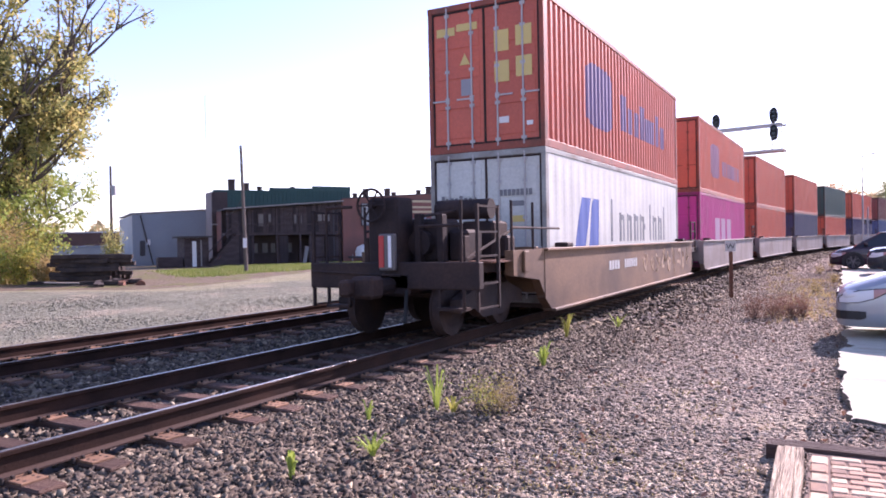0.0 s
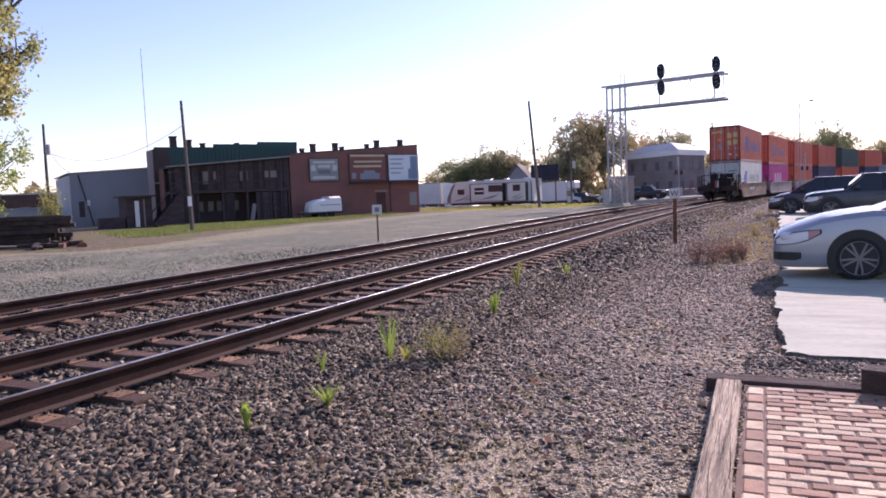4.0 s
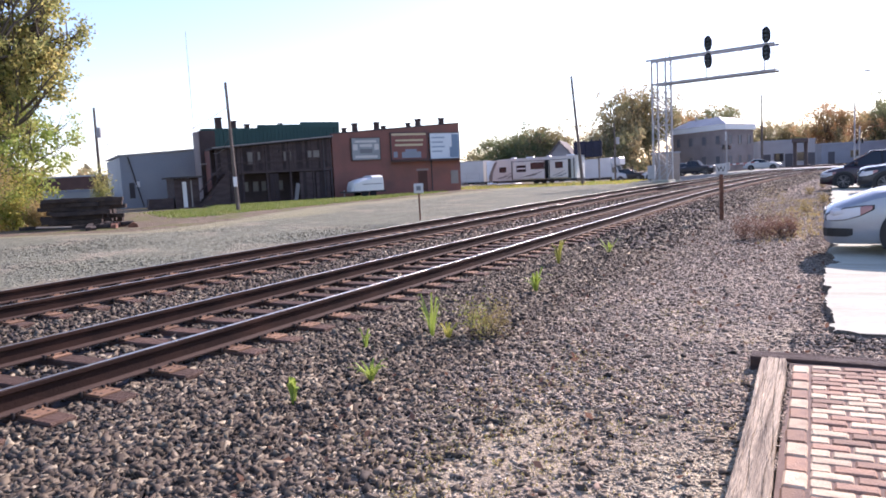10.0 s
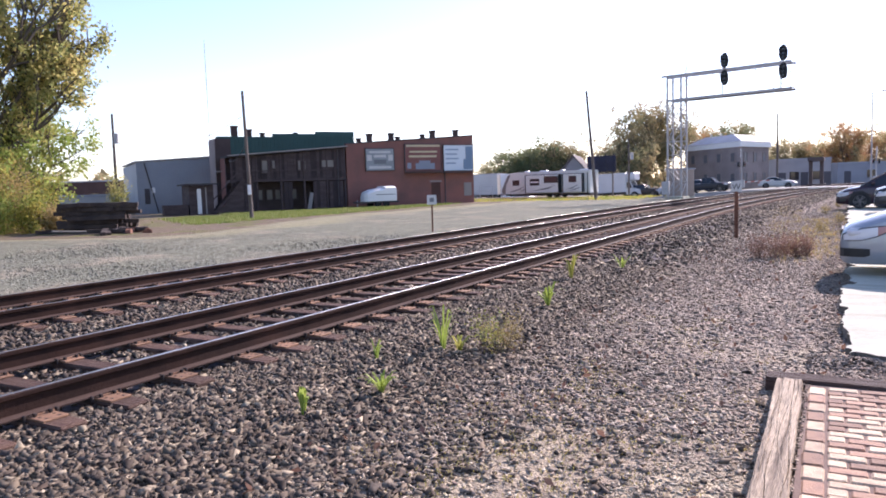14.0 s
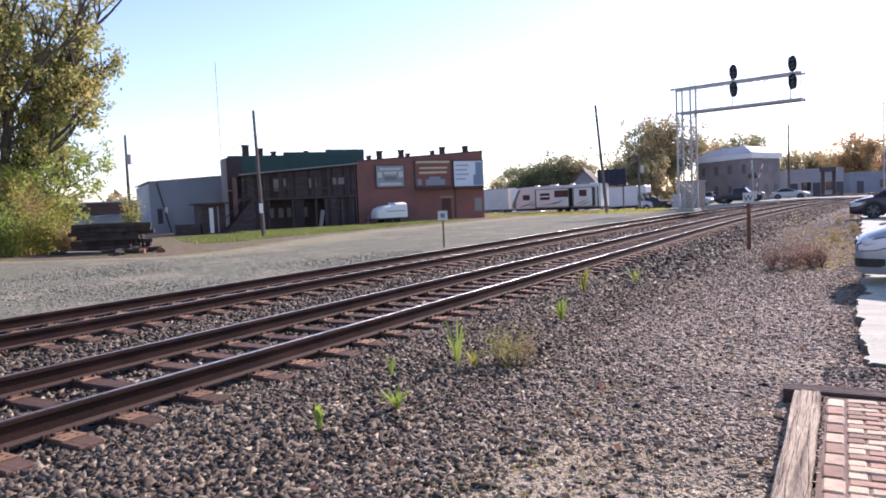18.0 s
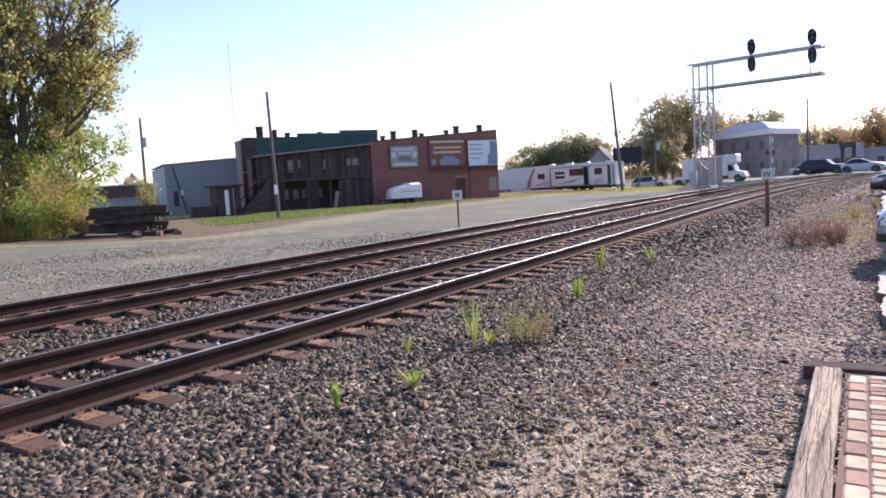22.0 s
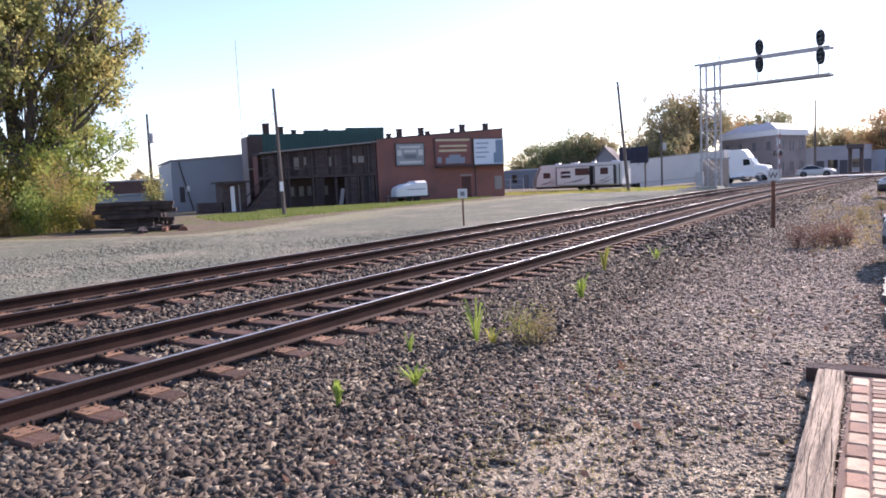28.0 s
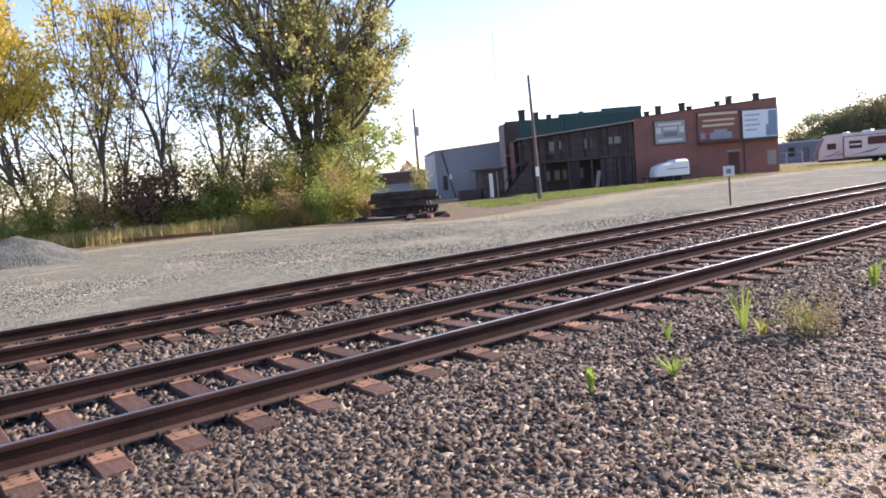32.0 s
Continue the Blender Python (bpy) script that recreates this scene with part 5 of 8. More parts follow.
# ---- town across the road ----
def corner_house():
    h = thing("corner_building", "two-storey grey-brown brick building with a pale hipped roof", "building", pose(-13.4, 109.2, -0.3))
    C, Lc, Rc = Vector((0, 0)), Vector((-8.8, 8.9)), Vector((2.9, 8.3))
    B4 = Lc + Rc
    quad = [C, Rc, B4, Lc]
    H = 6.1
    for a, b in zip(quad, quad[1:] + quad[:1]):
        d = (b - a).normalized()
        nrm = Vector((d.y, -d.x))
        ln = (b - a).length
        wall = part("wall", Geo().box(0, ln, 0, 0.3, 0, H), M["grey_brick"], h, m=pose(a.x, a.y, 0, 0, 0, math.degrees(math.atan2(d.y, d.x))))
        if a is C or a is Lc:
            k = 4 if a is Lc else 3
            for i in range(k):
                for z in (1.0, 3.9):
                    x = (i + 0.5) * ln / k - 0.45
                    window_part(wall, "window", x, x + 0.9, z, z + 1.2, 0.0, M["grey_brick"], M["dull_glass"])
    ctr = (C + B4) / 2
    def grow(p, f, z):
        q = ctr + (p - ctr) * f
        return (q.x, q.y, z)
    part("eave_band", Geo().loft([[grow(p, 1.06, H - 0.2) for p in quad], [grow(p, 1.06, H + 0.55) for p in quad]]), M["white_paint"], h, "wide white eave band")
    part("roof", Geo().loft([[grow(p, 1.08, H + 0.55) for p in quad], [grow(p, 0.55, H + 1.75) for p in quad]]), M["pale_roof"], h, "pale hipped roof")
    for k in range(3):
        part("roof_vent", Geo().tube((ctr.x - 2 + k * 1.4, ctr.y - 1.5, H + 1.5), (ctr.x - 2 + k * 1.4, ctr.y - 1.5, H + 2.1), 0.15), M["galv"], h)


corner_house()


def low_building(x0, y0, x1, y1, H, mat_, label, depth=12, bays=5):
    d = Vector((x1 - x0, y1 - y0))
    ln = d.length
    b = thing("low_building", label, "building", pose(x0, y0, -0.35, 0, 0, math.degrees(math.atan2(d.y, d.x))))
    wl = part("wall", Geo().box(0, ln, 0, 0.3, 0, H), mat_, b)
    for x in (0, ln - 0.3):
        part("wall", Geo().box(x, x + 0.3, 0.3, depth, 0, H), mat_, b)
    part("wall", Geo().box(0.3, ln - 0.3, depth - 0.3, depth, 0, H), mat_, b)
    part("roof", Geo().box(-0.1, ln + 0.1, -0.1, depth, H, H + 0.2), M["pale_roof"], b)
    for k in range(bays):
        x = (k + 0.3) * ln / bays
        if k % 2:
            window_part(wl, "window", x, x + 1.4, 1.0, 2.3, 0.0, mat_, M["glass"])
        else:
            part("door", Geo().box(x, x + 1.1, -0.04, 0.01, 0.0, 2.2), paint("dark_door", (0.06, 0.06, 0.08)), wl)
    return b


low_building(-10.5, 128, -2.6, 130, 4.2, paint("pale_block", (0.36, 0.36, 0.37), 0.8, 0.1), "long low pale block building across the road")
low_building(-2.0, 150, 30.0, 158, 3.6, paint("grey_block", (0.30, 0.31, 0.34), 0.8, 0.1), "long low grey warehouse in the distance", bays=9)
low_building(-62, 112, -45, 103.5, 2.9, paint("slate_siding", (0.15, 0.16, 0.18), 0.8, 0.1), "long low slate-grey storage building behind the fence", bays=6)
low_building(-67.1, 43.6, -61.9, 50.6, 1.8, paint("pale_siding", (0.42, 0.43, 0.42), 0.8, 0.1), "low pale shed beyond the tie pile", depth=5, bays=0)
low_building(-104, 66, -84, 78, 4.0, paint("dark_brick_far", (0.11, 0.06, 0.05), 0.9, 0.2), "distant dark brick building beyond the trees", bays=5)


def canopy():
    c = thing("filling_canopy", "small brown filling station canopy on two posts", "canopy", pose(-3.6, 121, -0.35))
    br = paint("brown_canopy", (0.10, 0.075, 0.07), 0.7, 0.15)
    part("roof", Geo().box(-1.85, 0.3, -2.0, 2.0, 3.7, 4.3, 0.05), br, c)
    part("roof_cap", Geo().box(-1.5, 0.0, -1.5, 1.5, 4.3, 4.45, 0.05), paint("yellow_cap", (0.35, 0.27, 0.08), 0.7, 0.15), c)
    part("post", Geo().box(-0.3, 0.2, -0.4, 0.4, 0, 3.7, 0.05), br, c)
    part("post", Geo().box(-1.75, -1.25, -0.4, 0.4, 0, 3.7, 0.05), br, c)
    part("kerb_island", Geo().box(-2.0, 0.5, -0.9, 0.9, 0, 0.4, 0.05), br, c)


canopy()


def dark_billboard():
    h = thing("roadside_billboard", "dark blue back of a roadside billboard on posts", "billboard", pose(-26.2, 80.9, -0.5, 0, 0, 8))
    nb = paint("navy_panel", (0.025, 0.027, 0.05), 0.7, 0.2)
    part("panel", Geo().box(0, 3.2, 0, 0.2, 2.95, 4.75, 0.03), nb, h)
    for x in (0.25, 1.2, 2.1, 3.0):
        part("stringer", Geo().box(x - 0.06, x + 0.06, -0.1, -0.003, 2.8, 4.95), nb, h)
    for x in (0.4, 2.8):
        part("post", Geo().box(x - 0.08, x + 0.08, 0.22, 0.4, 0, 4.7), M["pole_wood"], h)
    g = thing("gable_house", "small house with a steep grey gable roof", "house", pose(-36.5, 106.0, -1.0, 0, 0, 10))
    part("wall", Geo().prism([(-2.2, 0), (2.2, 0), (2.2, 3.6), (0, 6.2), (-2.2, 3.6)], "y", 0, 7), paint("grey_siding", (0.25, 0.25, 0.26), 0.8, 0.1), g)
    for s_ in (-1, 1):
        part("roof", Geo().prism([(s_ * 2.7, 3.1), (0, 6.3), (0, 6.5), (s_ * 2.75, 3.3)], "y", -0.4, 7.4), paint("worn_shingles", (0.17, 0.155, 0.15), 0.9, 0.2), g, "grey shingle roof slope")
    window_part(g, "window", -0.5, 0.5, 1.2, 2.6, 0.0, M["white_paint"], M["glass"])


dark_billboard()


def travel_trailer():
    r = thing("travel_trailer", "long pale travel trailer with dark swooping stripes", "caravan", pose(-36.2, 79.2, -0.3, 0, 0, -5))
    L, H, W = 11.2, 2.95, 2.4
    skin = paint("trailer_cream", (0.72, 0.71, 0.65), 0.45, 0.08)
    dk, grey = paint("trailer_dark", (0.03, 0.03, 0.03), 0.5, 0.1), paint("stripe_grey", (0.21, 0.205, 0.19))
    out = [(0.25, 0.5), (0.0, 0.75), (0.02, 1.1), (0.75, 2.55), (1.05, 2.82), (1.5, H - 0.05), (2.4, H), (L - 0.15, H), (L, H - 0.12), (L, 0.5)]
    part("body", Geo().prism(out, "y", 0, W), skin, r, "pale ribless body with a raked nose")
    part("roof_edge", Geo().prism([(1.0, 2.80), (1.5, H - 0.05), (2.4, H), (L, H), (L, H + 0.07), (2.4, H + 0.07), (1.45, H + 0.02), (0.95, 2.87)], "y", -0.03, W + 0.03), M["white_paint"], r, "white roof edge")
    part("nose_cap", Geo().prism([(0.27, 0.5), (0.03, 0.76), (0.05, 1.1), (0.78, 2.54), (1.0, 2.74), (1.25, 2.78), (0.62, 1.5), (0.5, 0.5)], "y", -0.014, -0.002), grey, r, "grey swept nose trim")
    part("skirt", Geo().box(0.5, L, 0.05, W - 0.05, 0.26, 0.5), dk, r, "dark underbody")

    def pane(parent, x0, x1, z0, z1, y, bars):
        w = part("window", Geo().box(x0 - 0.06, x1 + 0.06, y - 0.03, y - 0.002, z0 - 0.06, z1 + 0.06, 0.012), dk, parent, "dark framed window")
        part("pane", Geo().box(x0, x1, y - 0.042, y - 0.03, z0, z1), M["glass"], w)
        for z in bars:
            part("blind", Geo().box(x0, x1, y - 0.05, y - 0.043, z - 0.07, z + 0.07), M["white_paint"], w, "pale blind")

    def slide(x0, x1, z0, z1, depth, label):
        sl = part("slide_out", Geo().box(x0, x1, -depth, -0.004, z0, z1, 0.03), skin, r, label)
        for x in (x0 - 0.04, x1 - 0.07):
            part("slide_trim", Geo().box(x, x + 0.11, -depth - 0.02, -0.003, z0 - 0.04, z1 + 0.04), dk, sl, "dark trim of the slide-out")
        part("slide_trim", Geo().box(x0 + 0.07, x1 - 0.07, -depth - 0.02, -0.003, z1, z1 + 0.06), dk, sl)
        return sl

    pane(r, 1.55, 2.35, 1.55, 2.05, 0.0, ())
    a = slide(3.55, 7.75, 0.62, 2.62, 0.75, "long slide-out room")
    pane(a, 4.2, 5.3, 1.5, 2.15, -0.75, (1.83,))
    pane(a, 6.0, 7.6, 1.75, 2.4, -0.75, ())
    c = slide(8.15, 10.5, 0.62, 2.62, 0.55, "short slide-out room")
    pane(c, 8.95, 9.75, 1.75, 2.35, -0.55, ())
    for x0, z0, x1, z1, y in ((1.3, 0.75, 3.3, 1.55, 0.0), (0.9, 0.72, 2.6, 1.05, 0.0), (2.3, 0.75, 3.45, 1.25, 0.0), (4.4, 0.8, 7.3, 1.4, -0.75), (5.6, 0.85, 7.5, 1.6, -0.75), (8.4, 0.85, 10.2, 1.5, -0.55), (8.8, 0.72, 10.4, 1.15, -0.55)):
        part("stripe", Geo().prism([(x0, z0), ((x0 + x1) / 2, z0 + (z1 - z0) * 0.25), (x1, z1), ((x0 + x1) / 2 + 0.1, z0 + (z1 - z0) * 0.25 + 0.17)], "y", y - 0.014, y - 0.004), grey, r, "dark swooping stripe")
    part("corner_trim", Geo().box(10.85, 10.95, -0.02, -0.002, 0.5, H - 0.2), dk, r)
    for x in (6.2, 7.15):
        for y in (0.02, W - 0.25):
            part("wheel", Geo().tube((x, y, 0.34), (x, y + 0.2, 0.34), 0.34, n=18), M["rubber"], r)
    for x, w in ((2.6, 0.5), (4.6, 0.9), (7.2, 0.4), (9.6, 0.8)):
        part("roof_vent", Geo().box(x, x + w, 0.9, 1.5, H, H + 0.22, 0.05), M["white_paint"], r, "white roof vent")
    part("hitch", Geo().bar((-0.9, W / 2, 0.45), (0.4, W / 2, 0.45), 0.12, 0.12), M["roofing"], r)
    part("jack", Geo().tube((-0.6, W / 2, 0.0), (-0.6, W / 2, 0.8), 0.04), M["galv"], r)
    part("gas_bottle", Geo().tube((-0.25, W / 2 - 0.2, 0.45), (-0.25, W / 2 - 0.2, 1.05), 0.15, n=12), M["white_paint"], r)


travel_trailer()


def fence():
    f = thing("chain_fence", "low grey wire fence along the lot", "fence", pose(-38.0, 80.5, -0.3, 0, 0, 168))
    for k in range(7):
        part("post", Geo().tube((k * 2.0, 0, 0), (k * 2.0, 0, 1.6), 0.035, n=6), M["galv"], f)
    for z in (0.2, 0.9, 1.58):
        part("rail", Geo().tube((0, 0, z), (12, 0, z), 0.02, n=6), M["galv"], f)


fence()


def wire(p0, p1, sag, label):
    p0, p1 = Vector(p0), Vector(p1)
    pts = [p0.lerp(p1, k / 14) - Vector((0, 0, 4 * sag * (k / 14) * (1 - k / 14))) for k in range(15)]
    g = Geo()
    for a, b in zip(pts, pts[1:]):
        g.tube(a, b, 0.018, n=5)
    tagged(new("overhead_wire", g.mesh("overhead_wire", M["black"])), label, "wire")


wire((-32.85, 33.9, 6.2), (-58.42, 44.2, 6.3), 1.3, "thin overhead wire hanging between two wooden poles")
wire((-58.42, 44.2, 6.2), OLD @ Vector((-16.0, 8.95, 4.7)), 0.5, "thin service wire running to the metal shed")
wire((-32.75, 33.9, 4.6), OLD @ Vector((-10.6, 0.0, 4.4)), 0.5, "thin service wire running to the gallery")

# ---- road vehicles ----
def wheel(parent, x, y, r, w, side, spokes=10, rim_mat=None):
    """A wheel with its axle along y; side is the sign of its outer face."""
    t = Geo()
    prof = [(0.70 * r, -w / 2), (0.9 * r, -w / 2), (r, -w * 0.32), (r, w * 0.32), (0.9 * r, w / 2), (0.80 * r, w / 2), (0.78 * r, w * 0.3)]
    n = 24
    rings = [[(q * math.cos(2 * math.pi * i / n), v * side, q * math.sin(2 * math.pi * i / n)) for q, v in prof] for i in range(n)]
    t.loft(rings + [rings[0]], closed=False)
    ob = part("wheel", t, M["rubber"], parent, "black tyre with bright rim", m=pose(x, y, r), smooth=True)
    g = Geo().tube((0, side * w * 0.12, 0), (0, side * w * 0.2, 0), 0.79 * r, n=n)
    part("rim_well", g, M["black"], ob)
    g = Geo().tube((0, side * w * 0.2, 0), (0, side * w * 0.46, 0), 0.17 * r, 0.14 * r, 12)
    for i in range(spokes):
        a = 2 * math.pi * i / spokes + (0.12 if i % 2 else -0.12)
        g.bar((0.1 * r * math.cos(a), side * w * 0.42, 0.1 * r * math.sin(a)), (0.77 * r * math.cos(a), side * w * 0.36, 0.77 * r * math.sin(a)), 0.09 * r, 0.09 * r)
    for i in range(n):
        a, b = 2 * math.pi * i / n, 2 * math.pi * (i + 1) / n
        g.tube((0.78 * r * math.cos(a), side * w * 0.42, 0.78 * r * math.sin(a)), (0.78 * r * math.cos(b), side * w * 0.42, 0.78 * r * math.sin(b)), 0.03 * r, n=5, caps=False)
    part("rim", g, rim_mat or M["chrome"], ob, "alloy rim")
    return ob


def body_ring(x, w, zb, zs, zt, tuck=0.87, crown=0.05):
    """Cross-section of a car body: sill, shoulder, top."""
    zm = zb + (zs - zb) * 0.45
    half = [(w * 0.90, zb), (w * 0.985, zb + 0.10), (w, zm), (w * 0.985, zs), (w * 0.965, zs + (zt - zs) * 0.62), (w * tuck, zt)]
    return [(x, y, z) for y, z in half] + [(x, w * 0.4, zt + crown * 0.75), (x, 0, zt + crown), (x, -w * 0.4, zt + crown * 0.75)] + [(x, -y, z) for y, z in half[::-1]]


def motor_car(name, label, category, colour, L, W, spec, group="", kind_paint=0.3):
    """A car with its nose at x = 0, body towards +x, wheels on z = 0.
    spec: body stations (x, half-width share, bottom, shoulder, top), roof outline, wheel places."""
    c = thing(name, label, category, group=group)
    p = paint("car_paint_" + name + "_%d" % int(colour[0] * 1000), colour, kind_paint, 0.04, 0.25 if kind_paint == 0.22 else 0.0)
    hw = W / 2
    part("body", Geo().loft([body_ring(x, hw * s, zb, zs, zt) for x, s, zb, zs, zt in spec["body"]]), p, c, smooth=True)
    b0, t0, t1, b1, zb, zt = spec["cabin"]      # windscreen foot, roof front, roof rear, back window foot, belt, roof height
    yb, yt = hw * 0.90, hw * 0.66
    low = [(b0, -yb * 0.86, zb), (b0 + 0.25, -yb, zb), (b1 - 0.1, -yb, zb), (b1, -yb * 0.86, zb), (b1, yb * 0.86, zb), (b1 - 0.1, yb, zb), (b0 + 0.25, yb, zb), (b0, yb * 0.86, zb)]
    top = [(t0, -yt * 0.88, zt - 0.05), (t0 + 0.15, -yt, zt - 0.05), (t1 - 0.08, -yt, zt - 0.05), (t1, -yt * 0.88, zt - 0.05), (t1, yt * 0.88, zt - 0.05), (t1 - 0.08, yt, zt - 0.05), (t0 + 0.15, yt, zt - 0.05), (t0, yt * 0.88, zt - 0.05)]
    part("cabin_glass", Geo().loft([low, top]), M["glass"], c, "dark cabin windows")
    rf = [[(x, y * 1.03, zt - 0.06) for x, y, z in top], [(x, y * 1.0, zt - 0.015) for x, y, z in top], [(t0 + (x - t0) * 0.94 + 0.05, y * 0.72, zt) for x, y, z in top]]
    part("roof", Geo().loft(rf), p, c, smooth=True)
    for sy in (-1, 1):
        for nm, (xa, ya), (xb, yb2), wd in (("front_pillar", (b0 + 0.12, yb * 0.95), (t0 + 0.08, yt * 0.96), 0.06), ("rear_pillar", (b1 - 0.06, yb * 0.96), (t1 - 0.05, yt * 0.97), 0.16), ("middle_pillar", (spec["mid"], yb), (spec["mid"] - 0.05, yt), 0.07)):
            part(nm, Geo().bar((xa, sy * (ya + 0.004), zb - 0.02), (xb, sy * (yb2 + 0.012), zt - 0.05), 0.045, wd), p if nm != "middle_pillar" else M["black"], c)
        mz = zb + 0.08
        part("mirror", Geo().box(b0 + 0.42, b0 + 0.58, min(sy * yb, sy * (yb + 0.22)), max(sy * yb, sy * (yb + 0.22)), mz, mz + 0.14, 0.03), p, c, "door mirror")
        for x in spec["wheels"]:
            r = spec["r"]
            part("wheel_arch", Geo().prism([(x + r * 1.33 * math.cos(q), r + r * 1.33 * math.sin(q)) for q in np.linspace(-0.5, math.pi + 0.5, 26)], "y", min(sy * (hw - 0.26), sy * (hw + 0.003)), max(sy * (hw - 0.26), sy * (hw + 0.003))), M["black"], c, "dark wheel arch")
            wheel(c, x, sy * (hw - 0.085), r, 0.22, sy, 10, M["rim"])
        f0 = spec["body"][0]
        part("headlight", Geo().box(0.09, 0.58, min(sy * hw * 0.55, sy * hw * 0.948), max(sy * hw * 0.55, sy * hw * 0.948), spec["lamp"] + 0.01, spec["lamp"] + 0.15, 0.05), paint("lamp_glass", (0.6, 0.6, 0.62), 0.1, 0.02), c, "clear headlight")
        half = lambda q: hw * float(np.interp(q, [b[0] for b in spec["body"]], [b[1] for b in spec["body"]]))
        lamp = lambda q, lo, hi: [(q, sy * (half(q) + o), spec["lamp"] + z) for o, z in ((0.013, lo), (0.013, (lo + hi) / 2), (0.004, hi), (-0.14, hi + 0.01), (-0.14, lo))]
        part("lamp_bezel", Geo().loft([[(x, y - sy * 0.005, z + dz) for (x, y, z), dz in zip(lamp(*q), (-0.014, 0.0, 0.014, 0.014, -0.014))] for q in ((0.025, -0.04, 0.03), (0.14, -0.045, 0.09), (0.3, -0.03, 0.135), (0.5, 0.03, 0.163), (0.69, 0.135, 0.172))]), M["black"], c, "dark rim of the headlight")
        part("headlight_side", Geo().loft([lamp(*q) for q in ((0.04, -0.04, 0.03), (0.14, -0.045, 0.09), (0.3, -0.03, 0.135), (0.5, 0.03, 0.163))]), paint("lamp_glass", (0.6, 0.6, 0.62), 0.1, 0.02), c, "clear swept-back headlight", smooth=True)
        part("side_marker", Geo().loft([lamp(*q) for q in ((0.5, 0.03, 0.163), (0.58, 0.075, 0.172), (0.66, 0.125, 0.175))]), paint("rose_lens", (0.40, 0.20, 0.19), 0.2, 0.02), c, "rose corner of the headlight", smooth=True)
        lip = spec["vent"] + 0.13
        part("side_intake", Geo().loft([[(q, sy * (half(q) + o), z) for o, z in ((0.009, spec["vent"] + up), (0.009, lip - dn), (-0.12, lip - dn), (-0.12, spec["vent"] + up))] for q, up, dn in ((0.0, 0, 0), (0.05, 0, 0), (0.14, 0, 0), (0.32, 0, 0), (0.40, 0.03, 0.004))]), M["black"], c, "dark corner of the lower air intake")
        part("tail_lamp", Geo().box(L - 0.3, L - 0.01, min(sy * hw * 0.6, sy * hw * 0.93), max(sy * hw * 0.6, sy * hw * 0.93), spec["lamp"] + 0.12, spec["lamp"] + 0.3, 0.03), paint("red_lens", (0.35, 0.02, 0.02), 0.2, 0.02), c, "red tail lamp")
        part("door_seam", Geo().box(b0 + 0.33, b0 + 0.345, min(sy * hw * 0.985, sy * (hw + 0.002)), max(sy * hw * 0.985, sy * (hw + 0.002)), 0.32, zb - 0.1), M["black"], c)
        part("side_moulding", Geo().box(b0 + 0.35, b1 - 0.5, min(sy * hw * 0.99, sy * (hw + 0.012)), max(sy * hw * 0.99, sy * (hw + 0.012)), 0.60, 0.63), p, c)
        part("door_handle", Geo().box(spec["mid"] - 0.28, spec["mid"] - 0.08, min(sy * hw * 0.99, sy * (hw + 0.02)), max(sy * hw * 0.99, sy * (hw + 0.02)), zb - 0.16, zb - 0.12, 0.008), p, c)
    part("grille", Geo().box(-0.006, 0.12, -hw * 0.45, hw * 0.45, spec["lamp"] - 0.02, spec["lamp"] + 0.1, 0.02), M["black"], c)
    part("bumper_vent", Geo().box(-0.006, 0.3, -hw * 0.70, hw * 0.70, spec["vent"], spec["vent"] + 0.13, 0.01), M["black"], c, "dark lower air intake")
    return c


SEDAN = {"body": [(0.0, 0.70, 0.24, 0.46, 0.60), (0.05, 0.82, 0.20, 0.54, 0.69), (0.14, 0.89, 0.18, 0.60, 0.75), (0.32, 0.95, 0.18, 0.66, 0.82), (0.7, 0.99, 0.18, 0.75, 0.95), (1.0, 1.0, 0.18, 0.80, 1.01), (1.4, 1.0, 0.18, 0.84, 1.06), (2.2, 1.0, 0.18, 0.85, 1.05), (3.4, 1.0, 0.18, 0.85, 1.04),
                  (4.2, 0.99, 0.22, 0.84, 1.01), (4.75, 0.95, 0.26, 0.78, 0.96), (5.0, 0.86, 0.32, 0.70, 0.86)],
         "cabin": (1.36, 2.62, 3.6, 4.35, 1.02, 1.55), "mid": 3.1, "wheels": (1.2, 4.0), "r": 0.335, "lamp": 0.60, "vent": 0.30}
SUV = {"body": [(0.0, 0.78, 0.30, 0.55, 0.78), (0.08, 0.88, 0.26, 0.66, 0.92), (0.3, 0.96, 0.26, 0.78, 1.0), (0.9, 1.0, 0.26, 0.84, 1.06), (1.4, 1.0, 0.26, 0.88, 1.10), (3.0, 1.0, 0.26, 0.90, 1.10), (4.5, 0.99, 0.28, 0.90, 1.10), (4.85, 0.93, 0.34, 0.86, 1.06)],
       "cabin": (1.35, 2.05, 4.35, 4.78, 1.06, 1.74), "mid": 2.8, "wheels": (0.95, 3.85), "r": 0.37, "lamp": 0.72, "vent": 0.38}
VAN = {"body": [(0.0, 0.72, 0.26, 0.42, 0.60), (0.1, 0.86, 0.22, 0.52, 0.72), (0.45, 0.96, 0.20, 0.66, 0.86), (1.0, 1.0, 0.20, 0.76, 0.98), (2.0, 1.0, 0.20, 0.84, 1.06), (3.8, 1.0, 0.20, 0.86, 1.06), (4.7, 0.98, 0.24, 0.86, 1.06), (4.95, 0.92, 0.32, 0.80, 1.0)],
       "cabin": (0.95, 2.0, 4.5, 4.88, 1.0, 1.68), "mid": 2.5, "wheels": (0.95, 3.95), "r": 0.34, "lamp": 0.60, "vent": 0.32}

